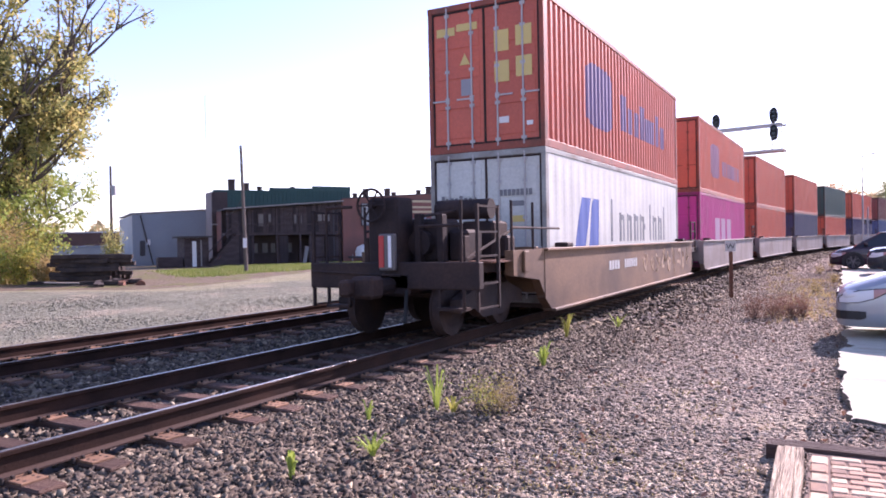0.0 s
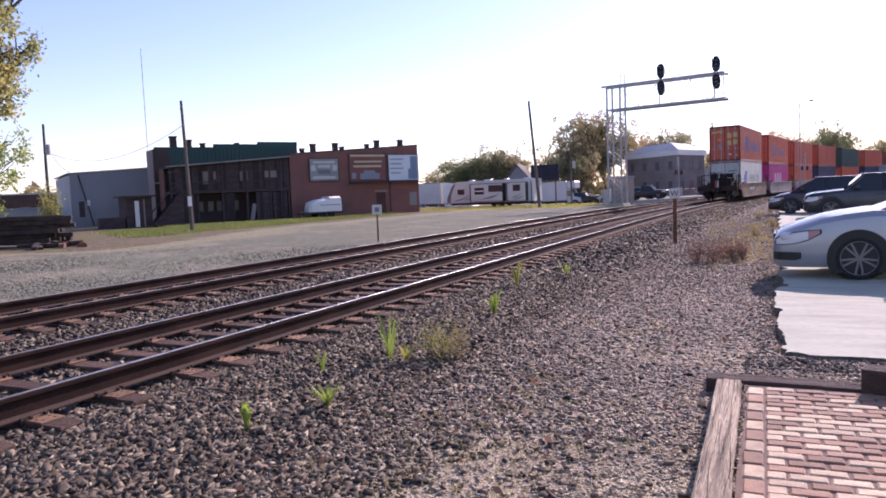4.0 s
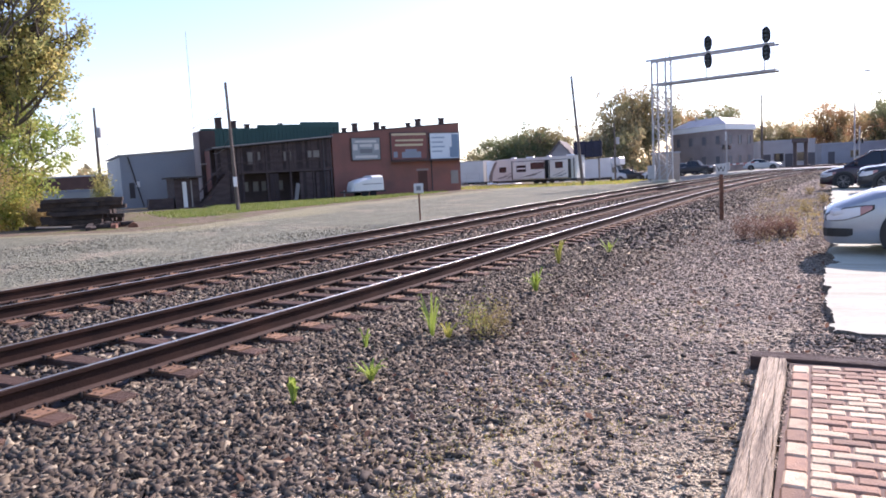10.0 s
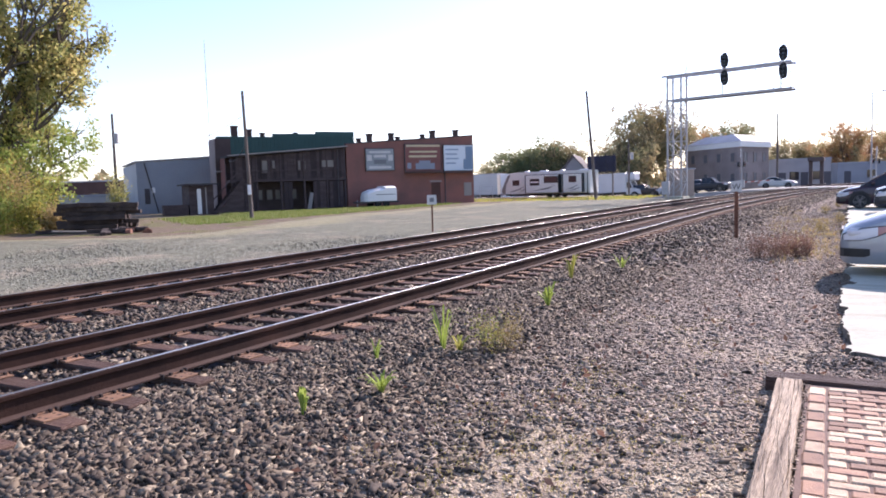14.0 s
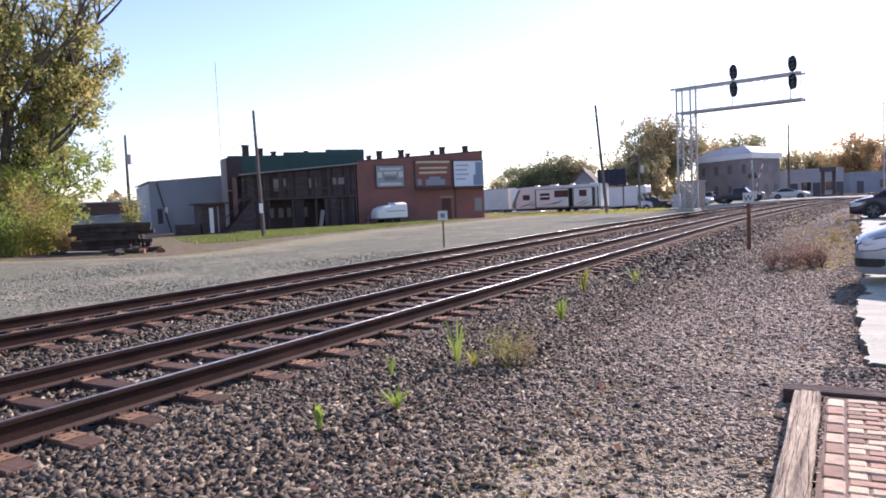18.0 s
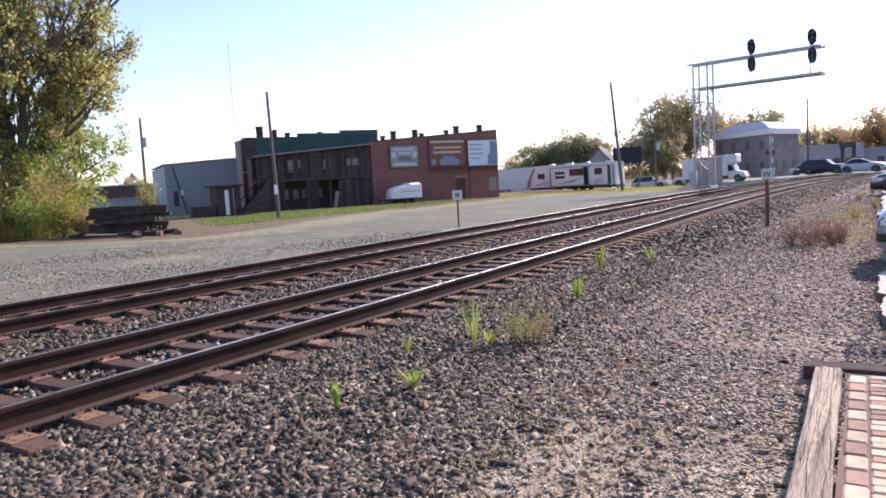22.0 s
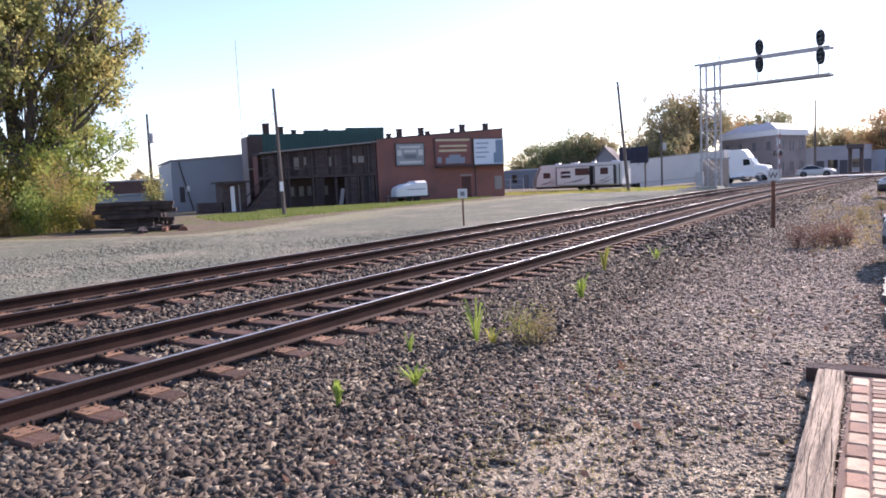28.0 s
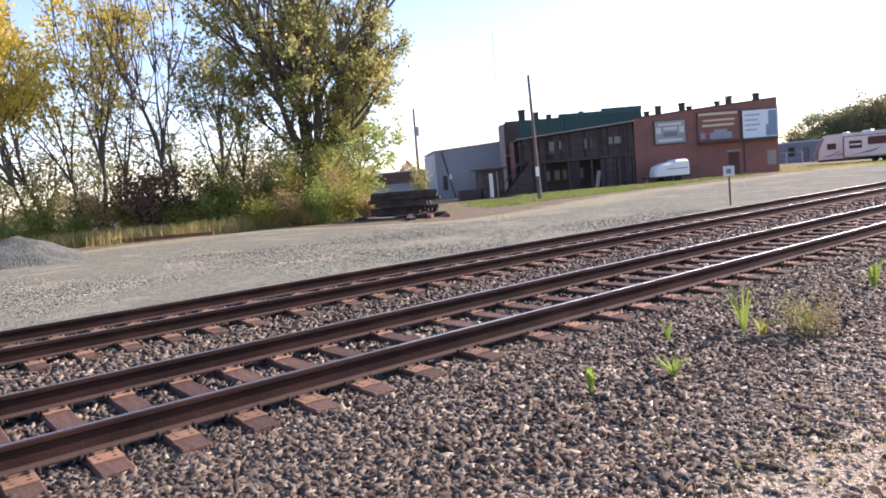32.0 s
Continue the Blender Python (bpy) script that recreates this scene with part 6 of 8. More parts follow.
GROUND_SLAB = -0.20
motor_car("sedan", "silver-blue four-door sedan parked on pale concrete", "car", (0.31, 0.33, 0.355), 5.0, 1.86, SEDAN, "parked cars", 0.22).matrix_basis = pose(-0.12, 13.72, GROUND_SLAB)
motor_car("suv", "dark grey sport utility vehicle parked nose to the tracks", "car", (0.035, 0.04, 0.05), 4.85, 1.9, SUV, "parked cars", 0.2).matrix_basis = pose(0.85, 33.6, GROUND_SLAB)
motor_car("minivan", "dark maroon minivan parked nose to the tracks", "car", (0.045, 0.025, 0.035), 4.95, 1.95, VAN, "parked cars", 0.2).matrix_basis = pose(-0.55, 38.8, GROUND_SLAB)

# ---- the street that crosses the tracks ----
STREET = [(-75, 98.0, -1.15), (-40, 97.2, -1.15), (-25, 95.9, -0.98), (-16, 95.2, -0.42), (-8.1, 94.2, -0.07), (-4, 93.2, 0.0), (2.0, 92.2, 0.0), (15, 90.6, -0.1), (45, 88, -0.2), (120, 84, -0.2)]


def street(x):
    """The near lane at x: y, z."""
    xs = [q[0] for q in STREET]
    return float(np.interp(x, xs, [q[1] for q in STREET])), float(np.interp(x, xs, [q[2] for q in STREET]))


g = Geo()
xs = list(np.arange(-75, 120, 2.5))
g.loft([[(x, street(x)[0] + o, street(x)[1] + dz) for o, dz in ((-2.6, -0.5), (-2.4, 0.0), (4.5, 0.0), (6.6, -0.02), (6.8, -0.5))] for x in xs], closed=False)
tagged(new("road", g.mesh("road", material("sunlit_asphalt", (0.30, 0.29, 0.275), 0.85, 0, 0.12, 0.3, 20, 0.1))), "pale worn asphalt street crossing the tracks", "road", kind="structure")

traffic = []


def lane_pose(x, wheelbase=3.0, off=0.0):
    """Pose of a vehicle whose nose is at x, driving towards +x."""
    y, z = street(x)
    y2, z2 = street(x - wheelbase)
    ang = math.degrees(math.atan2(y - y2, wheelbase))
    tilt = math.degrees(math.atan2(z - z2, wheelbase))
    return pose(x, y + off, z + 0.005, 0, 0, ang + 180) @ pose(0, 0, 0, 0, tilt, 0)


def pickup(label, colour, group="cars on the street"):
    c = motor_car("pickup_truck", label, "pickup truck", colour, 5.6, 1.95,
                  {"body": [(0.0, 0.85, 0.4, 0.7, 0.95), (0.1, 0.93, 0.36, 0.8, 1.05), (0.5, 0.98, 0.36, 0.9, 1.10), (1.5, 1.0, 0.36, 0.95, 1.16), (3.3, 1.0, 0.36, 0.95, 1.16), (3.35, 1.0, 0.36, 0.95, 1.14), (5.5, 1.0, 0.40, 0.95, 1.12), (5.6, 0.97, 0.45, 0.92, 1.08)],
                   "cabin": (1.45, 2.0, 3.2, 3.36, 1.12, 1.82), "mid": 2.7, "wheels": (1.0, 4.4), "r": 0.39, "lamp": 0.85, "vent": 0.5}, group)
    part("bed_floor", Geo().box(3.6, 5.4, -0.78, 0.78, 1.14, 1.17), M["black"], c, "dark open bed")
    return c


def box_truck():
    c = thing("box_truck", "white rental box truck with a cab-over box", "truck", group="cars on the street")
    wp = paint("truck_white", (0.58, 0.585, 0.59), 0.45, 0.08)
    part("box", Geo().box(1.9, 7.4, -1.15, 1.15, 0.85, 3.35, 0.04), wp, c, "white cargo box")
    part("box_nose", Geo().box(0.75, 1.9, -1.1, 1.1, 2.3, 3.33, 0.12), wp, c)
    part("box_trim", Geo().box(1.88, 7.42, -1.17, 1.17, 0.80, 0.9), M["galv"], c)
    part("hood", Geo().loft([body_ring(x, 1.0, 0.45, zs, zt) for x, zs, zt in ((0.0, 0.8, 0.95), (0.1, 0.95, 1.1), (0.7, 1.1, 1.25), (1.0, 1.15, 1.3))]), wp, c, smooth=True)
    part("cab", Geo().prism([(0.95, 0.5), (0.95, 1.3), (1.35, 2.28), (1.9, 2.3), (1.9, 0.5)], "y", -0.98, 0.98), wp, c)
    for sy in (-1, 1):
        part("cab_window", Geo().prism([(1.15, 1.35), (1.42, 2.1), (1.85, 2.1), (1.85, 1.35)], "y", min(sy * 0.985, sy * 0.995), max(sy * 0.985, sy * 0.995)), M["glass"], c)
        for x in (0.8, 5.6):
            part("wheel_arch", Geo().tube((x, sy * 0.75, 0.4), (x, sy * 1.004, 0.4), 0.46, n=20), M["black"], c)
            wheel(c, x, sy * 0.9, 0.39, 0.24, sy, 8, M["galv"])
        part("headlight", Geo().box(-0.01, 0.1, min(sy * 0.6, sy * 0.9), max(sy * 0.6, sy * 0.9), 0.78, 0.95, 0.02), paint("lamp_glass", (0.6, 0.6, 0.62), 0.1, 0.02), c)
        part("mirror", Geo().box(1.2, 1.3, min(sy * 1.0, sy * 1.2), max(sy * 1.0, sy * 1.2), 1.4, 1.75, 0.02), M["black"], c)
    part("windscreen", Geo().prism([(0.965, 1.32), (1.33, 2.2), (1.34, 2.2), (0.985, 1.32)], "y", -0.85, 0.85).move(pose(-0.02, 0, 0)), M["glass"], c)
    part("bumper", Geo().box(-0.12, 0.05, -0.98, 0.98, 0.45, 0.65, 0.04), M["galv"], c)
    part("chassis", Geo().box(1.0, 7.3, -0.5, 0.5, 0.5, 0.8), M["black"], c)
    return c


def semi_truck():
    c = thing("semi_truck", "white semi truck pulling a long white box trailer", "truck", group="cars on the street")
    wp = M["white_paint"]
    part("hood", Geo().loft([[(x, y * w, z) for y, z in ((1, 0.7), (1, zt - 0.25), (0.8, zt), (-0.8, zt), (-1, zt - 0.25), (-1, 0.7))] for x, w, zt in ((0.0, 0.95, 1.55), (0.2, 1.1, 1.75), (0.95, 1.15, 1.95), (1.55, 1.18, 2.1))]), wp, c, "sloping hood", smooth=False)
    part("cab", Geo().prism([(1.5, 0.7), (1.5, 2.1), (2.05, 2.95), (2.5, 3.75), (2.85, 3.98), (4.4, 4.05), (4.4, 0.7)], "y", -1.2, 1.2), wp, c, "high-roofed sleeper cab")
    part("windscreen", Geo().prism([(1.53, 2.15), (2.01, 2.92), (2.04, 2.9), (1.58, 2.13)], "y", -1.1, 1.1).move(pose(-0.03, 0, 0.01)), M["glass"], c)
    part("grille", Geo().box(-0.03, 0.05, -0.6, 0.6, 0.8, 1.45, 0.02), M["chrome"], c, "chrome grille")
    part("bumper", Geo().box(-0.12, 0.3, -1.15, 1.15, 0.4, 0.72, 0.06), wp, c)
    for sy in (-1, 1):
        part("cab_window", Geo().prism([(1.75, 2.1), (2.15, 2.75), (2.75, 2.75), (2.75, 2.0)], "y", min(sy * 1.202, sy * 1.212), max(sy * 1.202, sy * 1.212)), M["glass"], c)
        part("mirror", Geo().box(1.8, 1.92, min(sy * 1.22, sy * 1.5), max(sy * 1.22, sy * 1.5), 2.0, 2.7, 0.02), wp, c)
        part("fender", Geo().box(0.35, 1.6, min(sy * 1.0, sy * 1.2), max(sy * 1.0, sy * 1.2), 0.95, 1.15, 0.06), wp, c)
        part("fuel_tank", Geo().tube((2.7, sy * 0.9, 0.75), (4.2, sy * 0.9, 0.75), 0.32, n=16), M["chrome"], c, smooth=True)
        part("headlight", Geo().box(0.05, 0.3, min(sy * 0.8, sy * 1.08), max(sy * 0.8, sy * 1.08), 1.0, 1.25, 0.04), paint("lamp_glass", (0.6, 0.6, 0.62), 0.1, 0.02), c)
        for x in (1.0, 5.1, 6.4, 17.2, 18.5):
            wheel(c, x, sy * 1.0, 0.51, 0.34, sy, 8, M["galv"])
        part("side_skirt", Geo().box(8.8, 15.8, min(sy * 1.24, sy * 1.26), max(sy * 1.24, sy * 1.26), 0.55, 1.1), paint("skirt_grey", (0.5, 0.5, 0.5)), c)
    part("stack", Geo().tube((4.5, 1.0, 1.0), (4.5, 1.0, 3.9), 0.08), M["chrome"], c)
    part("frame_rails", Geo().box(1.0, 8.0, -0.45, 0.45, 0.8, 1.05), M["black"], c)
    tr = part("trailer_box", Geo().box(4.9, 21.1, -1.29, 1.29, 1.12, 4.15, 0.03), paint("trailer_white", (0.55, 0.545, 0.52), 0.4, 0.08), c, "long white trailer box")
    part("lower_rail", Geo().box(4.89, 21.11, -1.3, 1.3, 1.08, 1.2), M["galv"], tr)
    part("top_rail", Geo().box(4.89, 21.11, -1.3, 1.3, 4.05, 4.17), M["galv"], tr)
    for k in range(26):
        part("side_post", Geo().box(5.35 + k * 0.6, 5.38 + k * 0.6, -1.3, -1.285, 1.2, 4.05), M["galv"], tr)
    part("landing_gear", Geo().box(8.4, 8.6, -0.9, 0.9, 0.3, 1.1, 0.02), M["galv"], c)
    part("axle_frame", Geo().box(16.5, 19.2, -0.5, 0.5, 0.7, 1.1), M["black"], c)
    return c


def drive(ob, rows, wheelbase=3.0, leftward=False):
    """rows: seconds, x of the nose."""
    traffic.append((ob, rows, wheelbase, leftward))


drive(pickup("dark pickup truck waiting at the crossing", (0.02, 0.022, 0.03)), [(0, -12.8), (17, -12.7), (18, -10.2), (19, -6.1), (20, -1.6), (21, 2.6), (22, 9), (26, 40), (32, 90)])
drive(motor_car("sedan", "silver sedan queueing on the street", "car", (0.42, 0.44, 0.46), 5.0, 1.86, SEDAN, "cars on the street"), [(0, -16.9), (17, -16.5), (18, -16.0), (19, -13.6), (20, -10.1), (21, -4.7), (22, 0.6), (23, 7), (27, 40), (32, 84)])
drive(motor_car("suv", "black sport utility vehicle queueing on the street", "car", (0.015, 0.015, 0.018), 4.85, 1.9, SUV, "cars on the street"), [(0, -21.2), (18, -21.0), (19, -18.4), (20, -14.5), (21, -9.2), (22, -3.4), (23, 3), (28, 40), (32, 76)])
drive(box_truck(), [(0, -23.9), (19, -23.4), (20, -21.8), (21, -19.0), (22, -14.2), (23, -8.7), (24, -2.0), (25, 4.8), (26, 12), (30, 45), (32, 62)], 5.0)
drive(motor_car("suv", "silver sport utility vehicle following the box truck", "car", (0.40, 0.42, 0.44), 4.85, 1.9, SUV, "cars on the street"), [(0, -32.0), (19, -31.5), (20, -29.5), (21, -26.8), (22, -23.6), (23, -19.4), (24, -13.0), (25, -6.5), (26, 0.5), (27, 8), (32, 50)])
drive(semi_truck(), [(0, -40.0), (19.5, -39.5), (21, -34.5), (22, -30.8), (23, -27.1), (24, -24.7), (25, -22.0), (26, -18.9), (27, -15.5), (28, -12.2), (29, -8.4), (30, -4.3), (31, 1.2), (32, 7.5)], 8.0)
drive(pickup("white pickup truck coming from the crossing", (0.55, 0.55, 0.55)), [(0, 60.0), (12, 60.0), (16, 36.0), (18.6, 12.0), (20, -1.0), (21, -13.2), (22, -24), (24, -42), (27, -62), (32, -66)], 3.0, True)
drive(pickup("grey pickup truck coming from the crossing", (0.10, 0.10, 0.12)), [(0, 90.0), (18, 72.0), (22, 22.0), (24, 4.0), (25, -6.2), (26, -17), (28, -38), (30, -56), (32, -60)], 3.0, True)

motor_car("suv", "pale silver sport utility vehicle parked before the brick building", "car", (0.42, 0.42, 0.42), 4.85, 1.9, SUV, "parked cars", 0.3).matrix_basis = lane_pose(-15.0, off=5.7)
motor_car("sedan", "pale sedan parked before the low block building", "car", (0.5, 0.5, 0.48), 5.0, 1.86, SEDAN, "parked cars", 0.3).matrix_basis = pose(-6.3, 111.5, -0.3, 0, 0, 186)

# ---- trees and undergrowth ----
def leaf_mesh(name, centres, size, mat_, rng, long=1.5):
    n = len(centres)
    c = np.asarray(centres, float)
    u = rng.normal(size=(n, 3))
    u /= np.linalg.norm(u, axis=1)[:, None]
    w = np.cross(u, rng.normal(size=(n, 3)))
    w /= np.linalg.norm(w, axis=1)[:, None]
    s = size * rng.uniform(0.6, 1.3, n)[:, None]
    nrm = np.cross(u, w)
    V = np.stack([c - u * s * long * 0.5, c + w * s * 0.42 + nrm * s * 0.12, c + u * s * long * 0.5, c - w * s * 0.42 + nrm * s * 0.12], 1).reshape(-1, 3)
    F = np.arange(4 * n).reshape(n, 4)
    me = bpy.data.meshes.new(name)
    me.vertices.add(4 * n)
    me.vertices.foreach_set("co", V.astype(np.float32).ravel())
    me.loops.add(4 * n)
    me.loops.foreach_set("vertex_index", F.astype(np.int32).ravel())
    me.polygons.add(n)
    me.polygons.foreach_set("loop_start", np.arange(0, 4 * n, 4, dtype=np.int32))
    me.update(calc_edges=True)
    me.materials.append(mat_)
    return me


PAL = {
    "big": leaf_material("green_gold_leaves", [(0.165, 0.20, 0.08), (0.285, 0.305, 0.115), (0.43, 0.395, 0.15), (0.53, 0.405, 0.16)], 0.7),
    "yellow": leaf_material("yellow_leaves", [(0.42, 0.41, 0.09), (0.60, 0.51, 0.09), (0.66, 0.53, 0.10), (0.55, 0.38, 0.11)], 0.68),
    "brown": leaf_material("olive_brown_leaves", [(0.25, 0.23, 0.11), (0.34, 0.27, 0.12), (0.42, 0.30, 0.13), (0.28, 0.27, 0.10)]),
    # orange and far_brown are paled and let more light through, imitating haze
    "orange": leaf_material("orange_leaves", [(0.52, 0.27, 0.14), (0.46, 0.27, 0.14), (0.42, 0.32, 0.15), (0.27, 0.26, 0.13)], 0.55, 0.25),
    "green": leaf_material("dark_green_leaves", [(0.10, 0.14, 0.07), (0.15, 0.185, 0.09), (0.20, 0.21, 0.10), (0.27, 0.24, 0.12)], 0.5, 0.25),
    "far_brown": leaf_material("far_brown_leaves", [(0.17, 0.195, 0.10), (0.27, 0.25, 0.13), (0.40, 0.30, 0.16), (0.24, 0.235, 0.12)], 0.55, 0.25),
    "lime": leaf_material("lime_leaves", [(0.24, 0.34, 0.06), (0.34, 0.42, 0.09), (0.28, 0.37, 0.07)], 0.5),
    "fresh": leaf_material("fresh_green_leaves", [(0.20, 0.29, 0.075), (0.30, 0.37, 0.10), (0.42, 0.38, 0.12)], 0.6),
    "dry": leaf_material("dry_stalks", [(0.30, 0.22, 0.09), (0.40, 0.31, 0.13), (0.22, 0.15, 0.07)], 0.3),
    "straw": leaf_material("straw_blades", [(0.40, 0.31, 0.12), (0.56, 0.45, 0.19), (0.36, 0.33, 0.11), (0.48, 0.36, 0.16)], 0.45, 0.6),
    "red_dry": leaf_material("red_brown_stalks", [(0.19, 0.095, 0.072), (0.26, 0.15, 0.105), (0.15, 0.09, 0.062)], 0.3),
    "bush": leaf_material("bush_leaves", [(0.16, 0.22, 0.06), (0.28, 0.32, 0.08), (0.44, 0.37, 0.09), (0.29, 0.19, 0.09)], 0.6),
    "olive": leaf_material("dark_olive_leaves", [(0.11, 0.13, 0.05), (0.19, 0.20, 0.065), (0.32, 0.28, 0.08), (0.26, 0.18, 0.07)], 0.45),
    "plum": leaf_material("dark_plum_leaves", [(0.10, 0.055, 0.05), (0.16, 0.085, 0.065), (0.13, 0.11, 0.06)], 0.3),
    "grass": leaf_material("lawn_blades", [(0.14, 0.205, 0.05), (0.215, 0.265, 0.07), (0.30, 0.275, 0.11)], 0.4),
}


def tree(label, x, y, height, spread, pal, leaves, leaf, seed, z=-0.3, trunk=0.25, fork=0.22, levels=3, clump=0.9, limbs=6, lean=0.0, low=0, bare=0.12, twig=0.9, per=0):
    rng = np.random.default_rng(seed)
    t = thing("tree", label, "tree", pose(x, y, z))
    g, tips = Geo(), []

    def grow(p, d, ln, r, lev):
        n = 3
        q = p
        for i in range(n):
            d = (d + Vector(rng.normal(size=3) * 0.13) + Vector((0, 0, 0.05))).normalized()
            e = q + d * ln / n
            g.tube(q, e, r * (1 - 0.2 * i), r * (1 - 0.2 * (i + 1)), 7 if lev < 2 else 5, caps=False)
            q = e
            if lev >= levels - 1:
                tips.append(q)
            elif lev == 0 and i > 0:
                for j in range(low):
                    a = 2 * math.pi * (j + 0.5 * i + rng.uniform(-0.2, 0.2)) / low
                    grow(q, Vector((math.cos(a), math.sin(a), 0.75)).normalized(), height * 0.24, r * 0.42, 1)
            elif lev > 0 and i < n - 1:
                side = (d + Vector(rng.normal(size=3)) * 0.75).normalized()
                grow(q, side, ln * 0.55, r * 0.45, lev + 1)
        if lev < levels:
            k = limbs if lev == 0 else 3
            for j in range(k):
                a = 2 * math.pi * (j + rng.uniform(-0.3, 0.3)) / k
                tilt = rng.uniform(0.25, 0.8) if lev == 0 else rng.uniform(0.3, 0.75)
                nd = (d + Vector((math.cos(a), math.sin(a), 0)) * tilt * spread / height * 2.0 + Vector((0, 0, 0.12))).normalized()
                grow(q, nd, ln * (rng.uniform(0.95, 1.35) * (1 - fork) / fork / 2.3 if lev == 0 else rng.uniform(0.55, 0.8)), r * (0.55 if lev == 0 else 0.55), lev + 1)
        else:
            tips.append(q)

    grow(Vector((0, 0, 0)), Vector((lean, 0, 1)).normalized(), height * fork, trunk, 0)
    top = max(p.z for p in tips)
    k = height / top
    g.v = [(a * k, b * k, c * k) for a, b, c in g.v]
    tips = np.array([[p.x * k, p.y * k, p.z * k] for p in tips])
    part("trunk", g, M["bark"], t, "dark branching trunk", smooth=True)
    twigs = tips[rng.integers(0, len(tips), max(40, leaves // (per or (75 if leaf < 0.14 else 28))))]
    twigs = twigs + rng.normal(size=twigs.shape) * clump * np.array([twig, twig, twig * 0.8])
    c = twigs[rng.integers(0, len(twigs), leaves)] + rng.normal(size=(leaves, 3)) * clump * (0.36 if leaf < 0.14 else 0.33)
    c = c[c[:, 2] > height * bare * (0.8 + 0.4 * rng.uniform(0, 1, len(c)))]
    part("crown", leaf_mesh("crown", c, leaf, PAL[pal], rng), None, t, "loose crown of autumn leaves")
    return t


tree("tall old tree with green and gold autumn leaves", -43.0, 22.9, 18.5, 7.4, "big", 34000, 0.17, 21, trunk=0.9, fork=0.17, levels=4, clump=0.85, limbs=8, bare=0.22, twig=0.62, per=62)
tree("lower leafy tree beside the tall old one", -40.4, 24.6, 7.6, 4.4, "fresh", 5200, 0.16, 23, trunk=0.2, fork=0.2, levels=3, clump=0.75, limbs=6, twig=0.7, per=50)
tree("leafy sapling at the foot of the tall tree", -39.6, 20.9, 4.4, 3.2, "fresh", 3600, 0.14, 27, trunk=0.14, fork=0.16, levels=3, clump=0.7, limbs=6, low=1, twig=0.7, per=50)
# bearing, distance, height, spread, leaves' colour, their number, trunk, share of the height without leaves
for k, (a, d, h, sp, pal, n, tr, bare) in enumerate((
        (-84.2, 47, 13.0, 4.6, "yellow", 7000, 0.16, 0.5), (-81.2, 46, 13.4, 5.0, "yellow", 8200, 0.17, 0.52), (-79.8, 48, 13.8, 5.0, "yellow", 7000, 0.16, 0.5), (-78.0, 50, 14.6, 5.0, "yellow", 6600, 0.16, 0.45), (-76.6, 47, 14.6, 4.4, "yellow", 3200, 0.17, 0.45),
        (-74.6, 52, 15.5, 3.6, "brown", 800, 0.16, 0.3), (-72.4, 46, 16.5, 3.8, "brown", 800, 0.20, 0.35), (-70.6, 50, 12.5, 3.4, "brown", 1000, 0.15, 0.3), (-68.9, 46, 11.2, 4.2, "big", 3400, 0.16, 0.4), (-66.8, 50, 12.0, 3.4, "brown", 1100, 0.15, 0.3),
        (-87.5, 46, 13.0, 4.4, "yellow", 6500, 0.17, 0.45), (-91.0, 48, 13.0, 4.2, "brown", 4000, 0.18, 0.3))):
    tree("slender roadside tree with yellow autumn leaves" if pal == "yellow" else "slender roadside tree with thin brown-green leaves", d * math.sin(radians(a)), d * math.cos(radians(a)), h, sp, pal, n, 0.16, 40 + k, trunk=tr, fork=0.3, levels=3, clump=0.75, limbs=5, bare=bare, twig=0.7, per=32)
tree("small dark plum-leaved tree in the undergrowth", -43.6, 13.6, 4.8, 3.6, "plum", 3600, 0.15, 61, trunk=0.14, fork=0.14, levels=3, clump=0.7, limbs=7, low=2)

